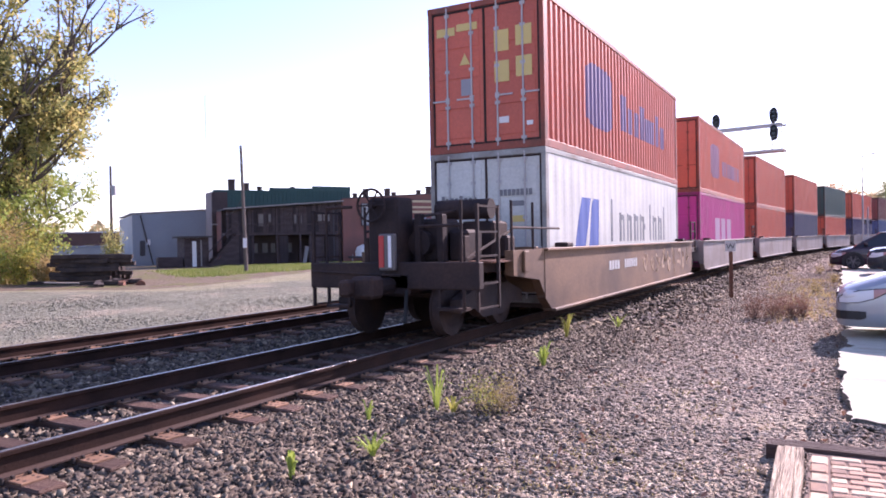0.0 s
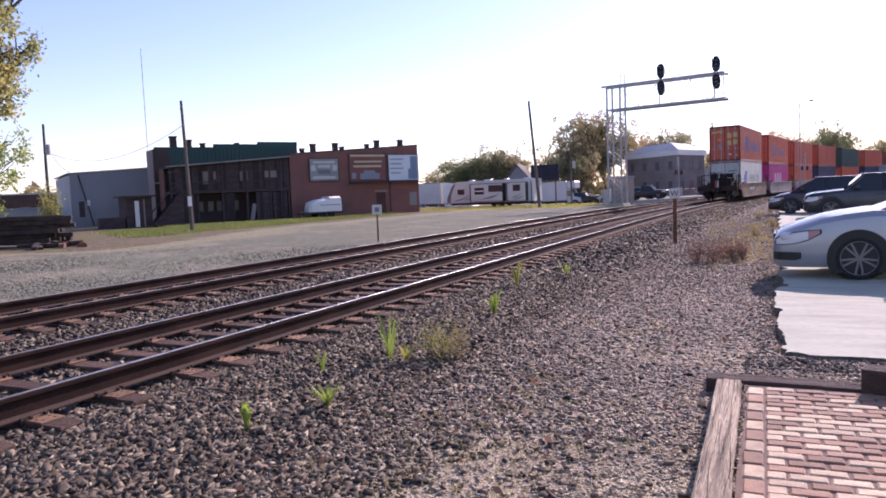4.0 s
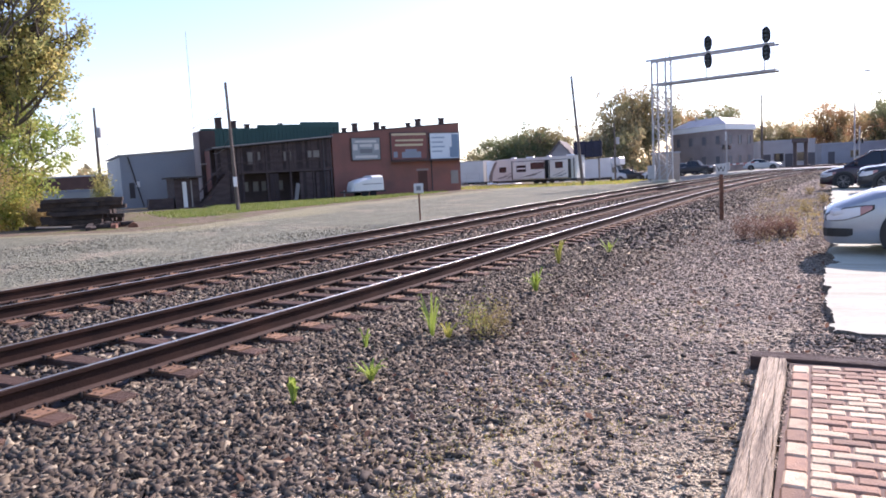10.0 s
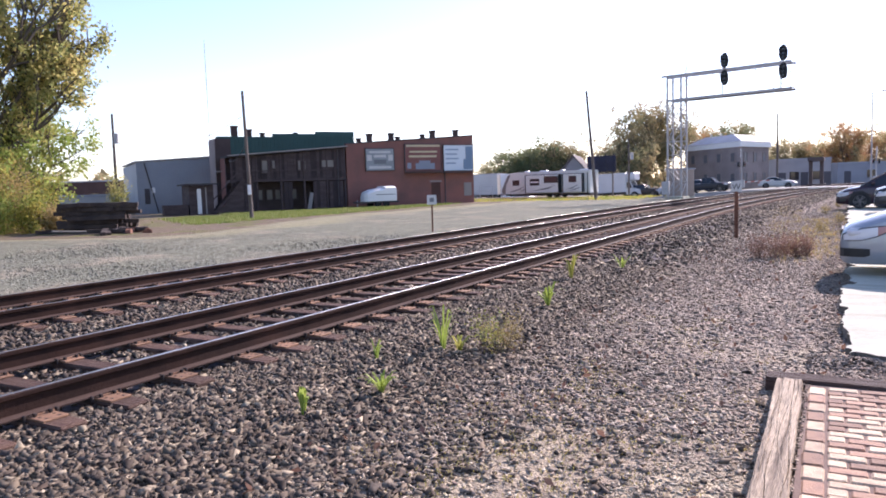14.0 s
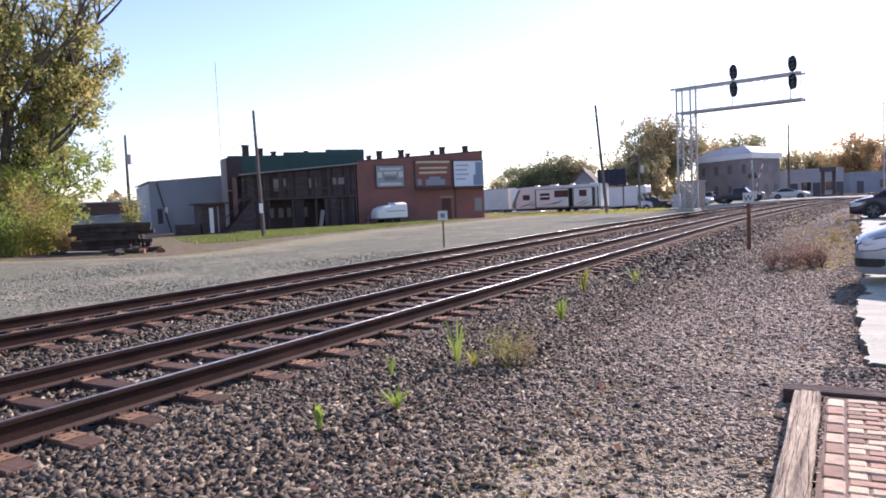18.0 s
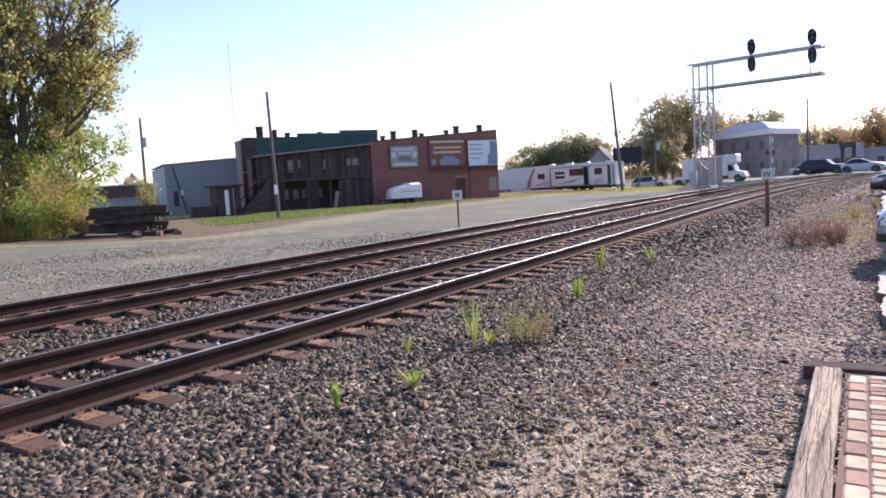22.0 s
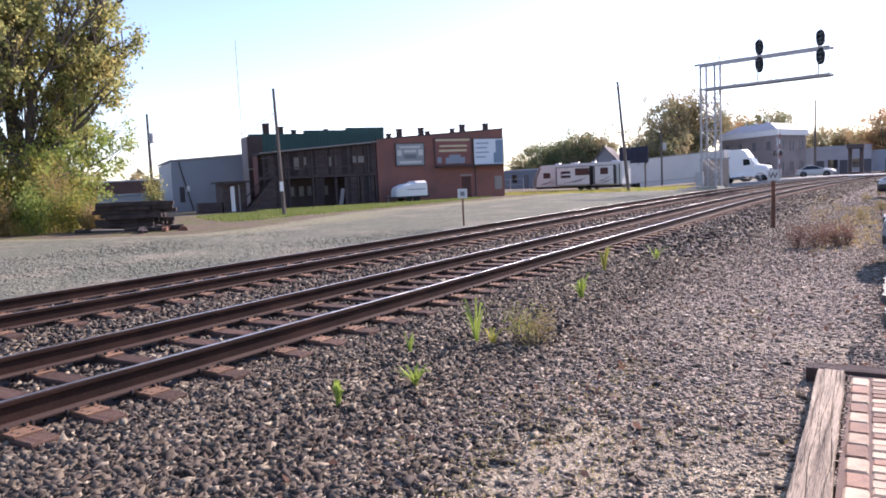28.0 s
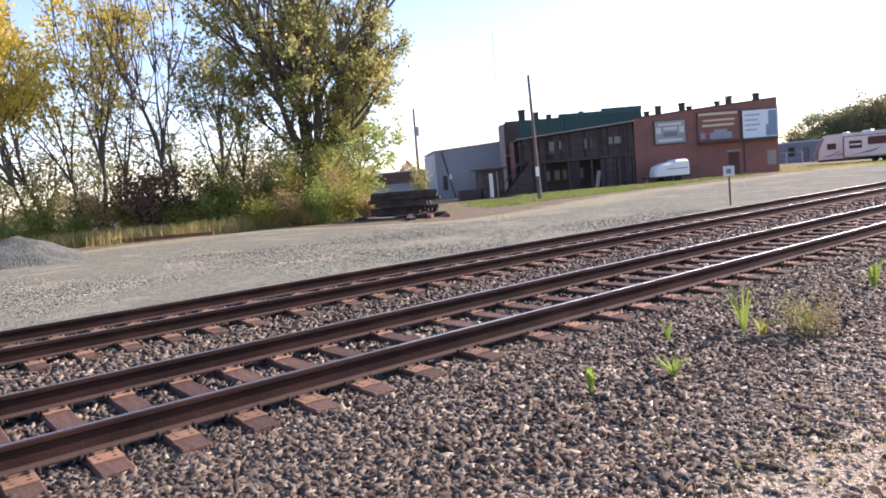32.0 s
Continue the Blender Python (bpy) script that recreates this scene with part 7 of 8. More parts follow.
# far trees behind the town
for k, (a, d, h, sp, pal, n) in enumerate((
        (-25.2, 140, 6.5, 5, "brown", 1300), (-23.5, 135, 8.0, 6, "green", 1900), (-22.0, 130, 8.5, 6, "green", 2200), (-20.6, 126, 9.5, 5.5, "green", 2400), (-19.4, 124, 9.0, 5, "big", 2000),
        (-15.0, 112, 10.0, 5, "big", 2200), (-13.6, 118, 14.5, 6.5, "big", 4200), (-12.2, 124, 14.0, 6, "big", 3000), (-14.2, 108, 7.0, 4, "brown", 1500), (-16.2, 128, 8.5, 5, "yellow", 1500),
        (-9.9, 150, 12.5, 5.5, "orange", 2400), (-8.4, 158, 14.5, 6, "big", 2200), (-7.3, 152, 12.5, 5.5, "green", 2200), (-6.2, 160, 10.5, 5, "brown", 1500),
        (-4.4, 190, 10.5, 7, "brown", 1800), (-3.2, 195, 12.0, 8, "brown", 2000), (-2.0, 192, 10.5, 7, "brown", 1800), (-1.0, 170, 10.0, 5.5, "orange", 2000), (-0.1, 168, 13.0, 6, "orange", 2600), (0.9, 175, 11, 6, "orange", 2000),
        (2.2, 185, 11.5, 6, "brown", 1600), (3.2, 190, 14.0, 7, "green", 1900), (4.4, 185, 16.0, 7, "green", 2600), (5.6, 195, 12, 7, "brown", 1600), (7.6, 185, 13.5, 7, "green", 2200), (8.8, 180, 13.5, 7, "big", 2000), (10.2, 190, 11.5, 7, "orange", 1900), (11.8, 185, 10, 7, "orange", 1600),
        (-50.5, 110, 5.0, 5, "big", 900), (-57.5, 135, 6, 5, "brown", 1000))):
    tree("distant autumn tree behind the town", d * math.sin(radians(a)), d * math.cos(radians(a)), h * 0.9, sp * 0.85, {"big": "far_brown", "brown": "far_brown", "yellow": "far_brown"}.get(pal, pal), int(n * 2.9), 0.25, 70 + k, z=-0.5, trunk=0.25, fork=0.22, levels=3, clump=1.15, limbs=7, twig=0.75, per=34)


r4 = random.Random(61)
for k in range(11):
    a, d = -88 + k * 2.75 + r4.uniform(-0.8, 0.8), r4.uniform(52, 62)
    tree("young tangled tree in the undergrowth", d * math.sin(radians(a)), d * math.cos(radians(a)), r4.uniform(4.0, 6.8), 3.0, r4.choice(["brown", "bush", "far_brown", "green", "far_brown"]), 1500, 0.15, 300 + k, trunk=0.1, fork=0.2, levels=2, clump=0.95, limbs=7)


def bush(label, x, y, r, h, pal, n, leaf, seed, name="bush"):
    rng = np.random.default_rng(seed)
    b = thing(name, label, name, pose(x, y, -0.32))
    tips = []
    for i in range(9 if h > 0.6 else 16):
        a = rng.uniform(0, 6.283)
        q = Vector((math.cos(a) * r * rng.uniform(0.2, 0.8), math.sin(a) * r * rng.uniform(0.2, 0.8), h * rng.uniform(0.55, 1.0)))
        part("stem", Geo().tube((q.x * 0.1, q.y * 0.1, 0), q, 0.012 * h, 0.004 * h, 5), M["bark"], b)
        for f in (0.45, 0.7, 1.0):
            tips.append(q * f)
    tips = np.array(tips)
    c = tips[rng.integers(0, len(tips), n)] + rng.normal(size=(n, 3)) * np.array([r, r, h]) * 0.2
    c[:, 2] = np.abs(c[:, 2]) + 0.03
    part("foliage", leaf_mesh("foliage", c, leaf, PAL[pal], rng), None, b)
    return b


rngb = random.Random(5)
for k in range(26):
    a = -91 + k * 1.32
    d = 45.5 + rngb.uniform(-1.0, 3.5)
    big = rngb.random()
    bush("tangled roadside bush with green and yellow leaves", d * math.sin(radians(a)), d * math.cos(radians(a)), rngb.uniform(1.0, 1.9), 1.2 + 1.8 * big if a < -56 else 1.0 + big, rngb.choice(["bush", "fresh", "brown", "big", "yellow", "bush"]), 2800, 0.095, 200 + k)
for k, (x, y, r, h, pal) in enumerate(((-38.2, 17.6, 1.3, 1.5, "bush"), (-37.0, 18.6, 1.2, 1.8, "brown"), (-36.0, 19.9, 1.2, 2.0, "fresh"), (-34.9, 21.0, 1.1, 1.7, "bush"), (-36.6, 21.6, 1.3, 2.6, "brown"), (-33.9, 21.6, 0.9, 1.1, "brown"))):
    bush("tangled yellow-brown bush beside the tie pile", x, y, r, h, pal, 2600, 0.09, 260 + k)
for a, d, h in ((-60.6, 44.5, 3.5), (-59.0, 45, 2.8), (-63.0, 44, 3.3), (-68.5, 45, 3.3)):
    bush("tall leafy bush at the foot of the trees", d * math.sin(radians(a)), d * math.cos(radians(a)), 1.8, h, "fresh" if a == -68.5 else "bush", 4200, 0.105, int(-a * 10))


def blades(name, label, spots, height, width, pal, seed, category, per=14, z=-0.3, spread=0.2, kind="stuff"):
    """Tufts of upright blades at the spots."""
    rng = np.random.default_rng(seed)
    V, F = [], []
    for sx, sy in spots:
        for i in range(per):
            a, h = rng.uniform(0, 6.283), height * rng.uniform(0.5, 1.15)
            bx, by = sx + rng.normal() * spread, sy + rng.normal() * spread
            lx, ly = math.cos(a) * h * rng.uniform(0.05, 0.45), math.sin(a) * h * rng.uniform(0.05, 0.45)
            wx, wy = -math.sin(a) * width, math.cos(a) * width
            n = len(V)
            V += [(bx - wx, by - wy, z), (bx + wx, by + wy, z), (bx + lx * 0.4 + wx * 0.8, by + ly * 0.4 + wy * 0.8, z + h * 0.6), (bx + lx * 0.4 - wx * 0.8, by + ly * 0.4 - wy * 0.8, z + h * 0.6), (bx + lx, by + ly, z + h)]
            F += [(n, n + 1, n + 2, n + 3), (n + 3, n + 2, n + 4)]
    me = bpy.data.meshes.new(name)
    me.from_pydata(V, [], F)
    me.materials.append(PAL[pal])
    return tagged(new(name, me), label, category, kind=kind)


# dry grass below the bushes, the lawn before the old buildings, weeds along the wall
r2 = random.Random(9)
spots = []
for k in range(1100):
    a, d = r2.uniform(-91, -59), r2.uniform(41.8, 46.5)
    if noise.noise((a * 0.55, d * 0.7, 1.0)) < -0.12:
        continue
    spots.append((d * math.sin(radians(a)), d * math.cos(radians(a))))
blades("dry_grass", "tall dry straw-coloured grass below the bushes", spots, 0.8, 0.018, "straw", 1, "grass", 20, spread=0.45)
spots = []
for k in range(4200):
    u, v = r2.uniform(-17, 13), r2.uniform(-23.0, -2.2)
    if v < -21.0 + 0.72 * (u + 16) or (u < -11.5 and v > -8):
        continue
    p = OLD @ Vector((u, v, 0))
    spots.append((p.x, p.y))
blades("lawn", "strip of green lawn before the old buildings", spots, 0.16, 0.03, "grass", 2, "grass", 16, spread=0.4)
spots = [(r2.uniform(-40, -17), r2.uniform(66, 78)) for k in range(420)]
blades("rough_grass", "rough grass by the street", spots, 0.22, 0.03, "bush", 3, "grass", 10, z=-0.36, spread=0.5)


# ---- weeds in the ballast ----
def weed(label, x, y, h, n, width, pal, seed, spreadout=0.5, z=-0.27):
    rng = np.random.default_rng(seed)
    w = thing("weed", label, "weed", pose(x, y, z))
    g = Geo()
    for i in range(n):
        a, t = 2 * math.pi * i / n + rng.uniform(-0.4, 0.4), rng.uniform(0.2, 1.0) * spreadout
        hh = h * rng.uniform(0.55, 1.1)
        d = Vector((math.cos(a), math.sin(a), 0))
        s = Vector((-math.sin(a), math.cos(a), 0)) * width
        p = [Vector((0, 0, 0)) + d * 0.01, d * hh * t * 0.35 + Vector((0, 0, hh * 0.55)), d * hh * t * 0.8 + Vector((0, 0, hh * 0.95)), d * hh * t * 1.25 + Vector((0, 0, hh * 0.85))]
        k = (0.4, 1.0, 0.75, 0.05)
        v = []
        for q, f in zip(p, k):
            v += [q - s * f, q + s * f]
        leaf = Geo().add(v, [(0, 1, 3, 2), (2, 3, 5, 4), (4, 5, 7, 6)])
        part("blade", leaf, PAL[pal], w)
    return w


weed("small lime-green weed with broad upright leaves", -3.52, 4.07, 0.24, 7, 0.022, "lime", 1, 0.35)
weed("low spreading bright green weed", -3.30, 4.78, 0.16, 22, 0.012, "lime", 2, 1.4)
weed("small thin green weed", -3.92, 5.62, 0.24, 9, 0.009, "lime", 3, 0.7)
weed("tall spiky green weed in the ballast", -3.58, 6.32, 0.42, 12, 0.011, "lime", 4, 0.7)
weed("low green weed beside the spiky one", -3.38, 6.28, 0.2, 14, 0.012, "bush", 14, 1.2)
weed("lime-green spiky weed growing among grey stones", -3.52, 9.1, 0.32, 16, 0.018, "lime", 5, 0.9)
weed("thin green weed on the shoulder", -4.1, 11.7, 0.45, 14, 0.014, "bush", 6, 0.6)
weed("small yellow-green weed on the shoulder", -3.7, 13.4, 0.3, 12, 0.015, "lime", 7, 0.9)
bush("dry brownish bush on the ballast shoulder", -3.04, 6.6, 0.32, 0.34, "dry", 800, 0.016, 77, "dry_bush")
bush("green-brown dry bush on the ballast shoulder", -3.1, 6.55, 0.3, 0.36, "bush", 500, 0.016, 78, "dry_bush")
for k, (x, y) in enumerate(((-1.62, 16.2), (-1.3, 16.35), (-0.95, 16.6), (-1.2, 17.1), (-0.75, 16.9), (-0.7, 24.0), (-0.3, 29.0), (-0.9, 35.0), (-0.5, 42.0))):
    bush("reddish dry weed clump beside the path", x, y, 0.3, 0.4 if k < 5 else 0.33, "red_dry" if k < 5 else "dry", 650 if k < 5 else 420, 0.027, 90 + k, "dry_weed")

# low dry growth along the edge of the path, and the far woods that close the horizon
r3 = random.Random(19)
spots = [(r3.uniform(-1.3, -0.1) - 0.01 * k, 15.5 + 0.12 * k + r3.uniform(-1.5, 1.5)) for k in range(0, 230, 3)]
blades("dry_tufts", "low dry tufts along the path", spots, 0.11, 0.006, "brown", 23, "grass", 9, spread=0.14)


spots = [(r3.uniform(-1.25, -0.1), r3.uniform(16.6, 31.0)) for k in range(95)]
blades("dry_tufts", "low olive-brown tufts between the weeds and the slab", spots, 0.1, 0.007, "brown", 25, "grass", 10, spread=0.2)
r5 = random.Random(29)
spots = [(r5.gauss(-1.75, 0.45), r5.gauss(3.7, 0.75)) for k in range(120)] + [(r5.uniform(-2.6, -0.6), r5.uniform(4.5, 9.0)) for k in range(70)]
blades("dead_grass", "thin dead grass lying on the sandy patch", spots, 0.018, 0.003, "straw", 24, "grass", 14, z=-0.292, spread=0.07)


def far_woods():
    rng = np.random.default_rng(33)
    n = 26000
    a = np.radians(rng.uniform(-95, 40, n))
    d = rng.uniform(230, 265, n)
    top = 5.0 + 2.2 * np.sin(a * 31) + 1.6 * np.sin(a * 73 + 1) + 1.2 * np.sin(a * 171)
    h = top * rng.uniform(0, 1, n) ** 0.7
    c = np.stack([d * np.sin(a), d * np.cos(a), h - 0.6], 1)
    tagged(new("far_woods", leaf_mesh("far_woods", c, 1.3, PAL["far_brown"], rng)), "far brown autumn woods along the horizon", "woods", kind="stuff")


far_woods()


def leaf_litter():
    """Fallen leaves on the path and among the stones."""
    rng = np.random.default_rng(51)
    n = 420
    x, y = rng.uniform(-3.2, 0.0, n), 2.5 + 26 * rng.uniform(0, 1, n) ** 1.4
    keep = ~((x > -0.6) & (y < 6.4))
    c = np.stack([x, y, np.full(n, -0.265)], 1)[keep]
    tagged(new("fallen_leaves", leaf_mesh("fallen_leaves", c, 0.045, PAL["red_dry"], rng)), "dry red-brown leaves fallen on the path", "leaves", kind="stuff")


leaf_litter()

bush("small yellow-leaved bush beyond the tie pile", 60 * math.sin(radians(-53.2)), 60 * math.cos(radians(-53.2)), 1.1, 2.7, "big", 1100, 0.12, 401)

# ---- concrete slab of the parking places ----
def ragged_slab():
    rng = random.Random(3)
    left, y = [], 7.3
    while y < 48:
        bite = max(0.0, noise.noise((y * 1.7, 0.9, 2)) - 0.2) * 0.4
        left.append((-0.04 + 0.14 * noise.noise((y * 0.9, 0.3, 0)) + bite + rng.uniform(-0.025, 0.025), y))
        y += rng.uniform(0.04, 0.11)
    front = [(x, 7.26 + 0.07 * noise.noise((x * 2.2, 9.0, 0)) + 0.03 * noise.noise((x * 9.0, 2.0, 0))) for x in np.arange(12, 0.2, -0.11)]
    front += [(0.14, 7.33), (0.06, 7.36)]
    out = front + left + [(12, 48)]
    g = Geo()
    n = len(out)
    v = [(x, y, -0.20) for x, y in out] + [(x, y, -0.34) for x, y in out]
    g.add(v, [tuple(range(n))] + [(i, (i + 1) % n, n + (i + 1) % n, n + i) for i in range(n)])
    me = g.mesh("parking_slab", M["concrete"])
    me.materials.append(M["slab_side"])
    # upright edges take the concrete coloured for shade, the top stays pale
    for f in me.polygons:
        f.material_index = 1 if abs(f.normal.z) < 0.5 else 0
    tagged(new("parking_slab", me), "broken-edged pale concrete parking slab", "pavement", kind="structure")


ragged_slab()

# ---- timber edges of the brick paving ----
def timber(name, label, p0, p1, w, h, mat_, seed):
    rng = random.Random(seed)
    p0, p1 = Vector(p0), Vector(p1)
    d = (p1 - p0)
    L = d.length
    d.normalize()
    s = Vector((-d.y, d.x, 0))
    rings, n = [], max(4, int(L / 0.06))
    for k in range(n + 1):
        q = p0 + d * L * k / n
        prof = [(-0.5, -1, 0), (-0.5, -0.12, 0), (-0.46, 0, 0)]
        for q_, a in enumerate((-0.34, -0.2, -0.03, 0.13, 0.29)):
            dp = -0.13 * max(0.0, 0.35 + noise.noise((k * 0.06, q_ * 5.3, seed)) * 1.6)
            wd = 0.012 + 0.012 * abs(noise.noise((k * 0.2, q_ * 2.3, seed)))
            prof += [(a - wd, 0, q_ + 1), (a, dp, q_ + 1), (a + wd, 0, q_ + 1)]
        prof += [(0.46, 0, 7), (0.5, -0.12, 7), (0.5, -1, 7)]
        ring = []
        for i, (a, z, grp) in enumerate(prof):
            j = 0.011 * noise.noise((k * 0.09, grp * 3.1, seed)) + (0.016 * noise.noise((k * 0.11, grp * 7.7, seed + 5)) if 0 < grp < 7 else 0.004 * noise.noise((k * 0.8, i, seed)))
            ring.append(tuple(q + s * (a * w + j) + Vector((0, 0, z * h + (j * 0.6 if 0 < i < len(prof) - 1 else 0)))))
        rings.append(ring)
    return tagged(new(name, Geo().loft(rings).mesh(name, mat_)), label, "timber")


timber("edge_timber", "grey weathered timber edging the brick paving", (-0.122, -5.5, -0.165), (-0.386, 6.05, -0.165), 0.185, 0.2, M["timber"], 4)
timber("edge_timber", "dark sunken timber across the end of the paving", (-0.56, 6.22, -0.185), (0.55, 6.20, -0.185), 0.2, 0.2, M["shaded_timber"], 6)
timber("edge_timber", "raised brown timber kerb shaded on its front", (0.54, 6.15, -0.025), (3.6, 5.52, -0.025), 0.22, 0.2, M["shaded_timber"], 8)


# ---- brick paving ----
def paving():
    pv = thing("brick_paving", "red and pale brick paving laid in running bond", "paving", pose(-0.185, 6, 0, 0, 0, 1.2) @ pose(0.185, -6, 0), kind="structure")
    part("bed", Geo().box(-0.275, 6.0, -6.0, 6.1, -0.36, -0.211), M["sand"], pv)
    rng = random.Random(8)
    b1 = Geo().box(-0.0965, 0.0965, -0.0455, 0.0455, -0.05, 0.0, 0.010)
    reds, pales = b1.mesh("brick", M["brick_paver"]), b1.mesh("brick", M["pale_paver"])
    b2 = Geo().box(-0.0965, 0.0965, -0.056, 0.056, -0.05, 0.0, 0.012)
    wide_red, wide_pale = b2.mesh("brick", M["brick_paver"]), b2.mesh("brick", M["pale_paver"])
    y = 6.0
    k = 0
    while y > -5.8:
        pale = k % 2 == 0
        part("brick", wide_pale if pale else wide_red, None, pv, m=pose(-0.192 + rng.uniform(-0.006, 0.006), y - 0.1, -0.20 + rng.uniform(-0.003, 0.003), rng.uniform(-0.6, 0.6), rng.uniform(-0.6, 0.6), 90 + rng.uniform(-1.5, 1.5)))
        y -= 0.208
        k += 1
    row, y = 0, 6.03
    rest, rest_pale = Geo(), Geo()
    while y > -5.8:
        x = -0.128
        first = True
        while x < 5.6:
            ln = 0.104 if (first and row % 2) else 0.206
            cx = x + ln / 2
            near = cx < 1.75 and y > 2.9
            is_pale = rng.random() < (0.42 if cx < 0.5 else 0.12 if cx < 1.0 else 0.02)
            z = -0.20 + rng.uniform(-0.004, 0.003)
            if near and ln > 0.15:
                part("brick", pales if is_pale else reds, None, pv, m=pose(cx, y - 0.05, z, rng.uniform(-0.7, 0.7), rng.uniform(-0.7, 0.7), rng.uniform(-0.8, 0.8)))
            else:
                h = ln / 2 - 0.005
                (rest_pale if is_pale else rest).box(cx - h, cx + h, y - 0.097, y - 0.003, z - 0.05, z, 0.006 if y > 2.4 else 0)
            x += ln
            first = False
        y -= 0.1035
        row += 1
    part("more_bricks", rest, M["brick_paver"], pv, kind="stuff")
    part("more_bricks", rest_pale, M["pale_paver"], pv, "pale bricks", kind="stuff")


paving()
stone_field("joint_grit", "dirt and grit in the gap beside the timber", 1500, (-0.36, -0.24, 2.4, 6.1, 1.2), 0.009, M["pebble"], 49, lambda x, y: np.full(len(x), -0.21), lambda x, y, rng: (x > -0.04 - 0.0231 * (y + 5.5) + 0.012) & (x < -0.125 - 0.021 * y + 0.005), 0.5)


# ---- sign posts beside the track ----
def whistle_post():
    w = thing("whistle_post", "grey trackside sign with a letter W on a rusty post", "sign", pose(-2.74, 21.56, -0.33))
    part("post", Geo().box(-0.035, 0.035, -0.02, 0.02, 0, 1.35).box(-0.05, 0.05, -0.025, -0.018, 0, 1.3), M["rust"], w, "rusty steel post")
    p = part("panel", Geo().box(-0.14, 0.14, -0.045, -0.028, 1.32, 1.61, 0.008), paint("sign_grey", (0.50, 0.50, 0.48), 0.5, 0.1), w, "pale grey sign panel")
    cu = bpy.data.curves.new("letter", "FONT")
    cu.body, cu.size, cu.extrude, cu.align_x = "W", 0.22, 0.003, "CENTER"
    ob = new("letter_source", cu)
    me = bpy.data.meshes.new_from_object(ob)
    bpy.data.objects.remove(ob)
    me.materials.append(M["black"])
    part("letter", me, None, p, "black letter W", m=pose(0, -0.05, 1.385, 90, 0, 0))


whistle_post()


def marker_sign():
    w = thing("marker_sign", "small white square trackside sign on a thin post", "sign", pose(-13.63, 23.53, -0.32, 0, 0, 28))
    part("post", Geo().box(-0.03, 0.03, -0.02, 0.02, 0, 1.35), M["rust"], w, "thin brown post")
    p = part("panel", Geo().box(-0.18, 0.18, -0.04, -0.022, 1.04, 1.4, 0.008), paint("sign_white", (0.55, 0.55, 0.52), 0.5, 0.1), w, "white square sign panel")
    part("dark_square", Geo().box(-0.08, 0.08, -0.045, -0.041, 1.14, 1.3), paint("grey_ink", (0.16, 0.17, 0.18)), p)


marker_sign()


# ---- crossing signal with its gate ----
GATE_AT = (-10.6, 88.5, -0.3)


def crossing_signal(x, y, rz):
    """Mast with two pairs of light heads facing both ways along the street."""
    c = thing("crossing_signal", "grey level crossing signal mast with black light heads", "crossing signal", pose(x, y, -0.25, 0, 0, rz))
    part("mast", Geo().tube((0, 0, 0), (0, 0, 4.6), 0.06), M["galv"], c)
    for s in (-1, 1):
        part("crossbuck_board", Geo().box(-0.08, -0.05, -0.6, 0.6, -0.11, 0.11).move(pose(0, 0, 4.2, s * 45, 0, 0)), M["white_paint"], c, "white crossbuck board")
        for d in (-1, 1):
            l = part("light_head", Geo().tube((s * 0.2, d * 0.5, 3.0), (s * 0.36, d * 0.5, 3.0), 0.28, n=20), M["black"], c, "round black light head")
            part("lamp_lens", Geo().tube((s * 0.36, d * 0.5, 3.0), (s * 0.38, d * 0.5, 3.0), 0.1, n=12), paint("red_lens", (0.35, 0.02, 0.02), 0.2, 0.02), l)
            part("hood", Geo().box(min(s * 0.36, s * 0.7), max(s * 0.36, s * 0.7), d * 0.5 - 0.14, d * 0.5 + 0.14, 3.1, 3.14), M["galv"], l)
    part("light_bar", Geo().box(-0.03, 0.03, -0.5, 0.5, 2.97, 3.03), M["galv"], c)
    part("base_box", Geo().box(-0.3, 0.3, -0.25, 0.25, 0.5, 1.3, 0.03), M["galv"], c)
    return c


crossing_signal(-10.35, 85.6, 0)
crossing_signal(2.6, 97.6, 180)
gate = thing("crossing_gate", "red and white striped crossing gate arm", "gate", pose(*GATE_AT))
arm_white, arm_red = paint("gate_white", (0.75, 0.74, 0.72)), paint("gate_red", (0.42, 0.12, 0.10))
for k in range(8):
    part("arm_segment", Geo().box(0.25 + k * 0.55, 0.25 + (k + 1) * 0.55, -0.03, 0.03, -0.06, 0.06), arm_white if k % 2 else arm_red, gate)
part("counterweight", Geo().box(-0.8, 0.2, -0.12, -0.04, -0.1, 0.1, 0.02).box(-0.9, -0.5, -0.16, 0.1, -0.2, 0.2, 0.04), M["galv"], gate)


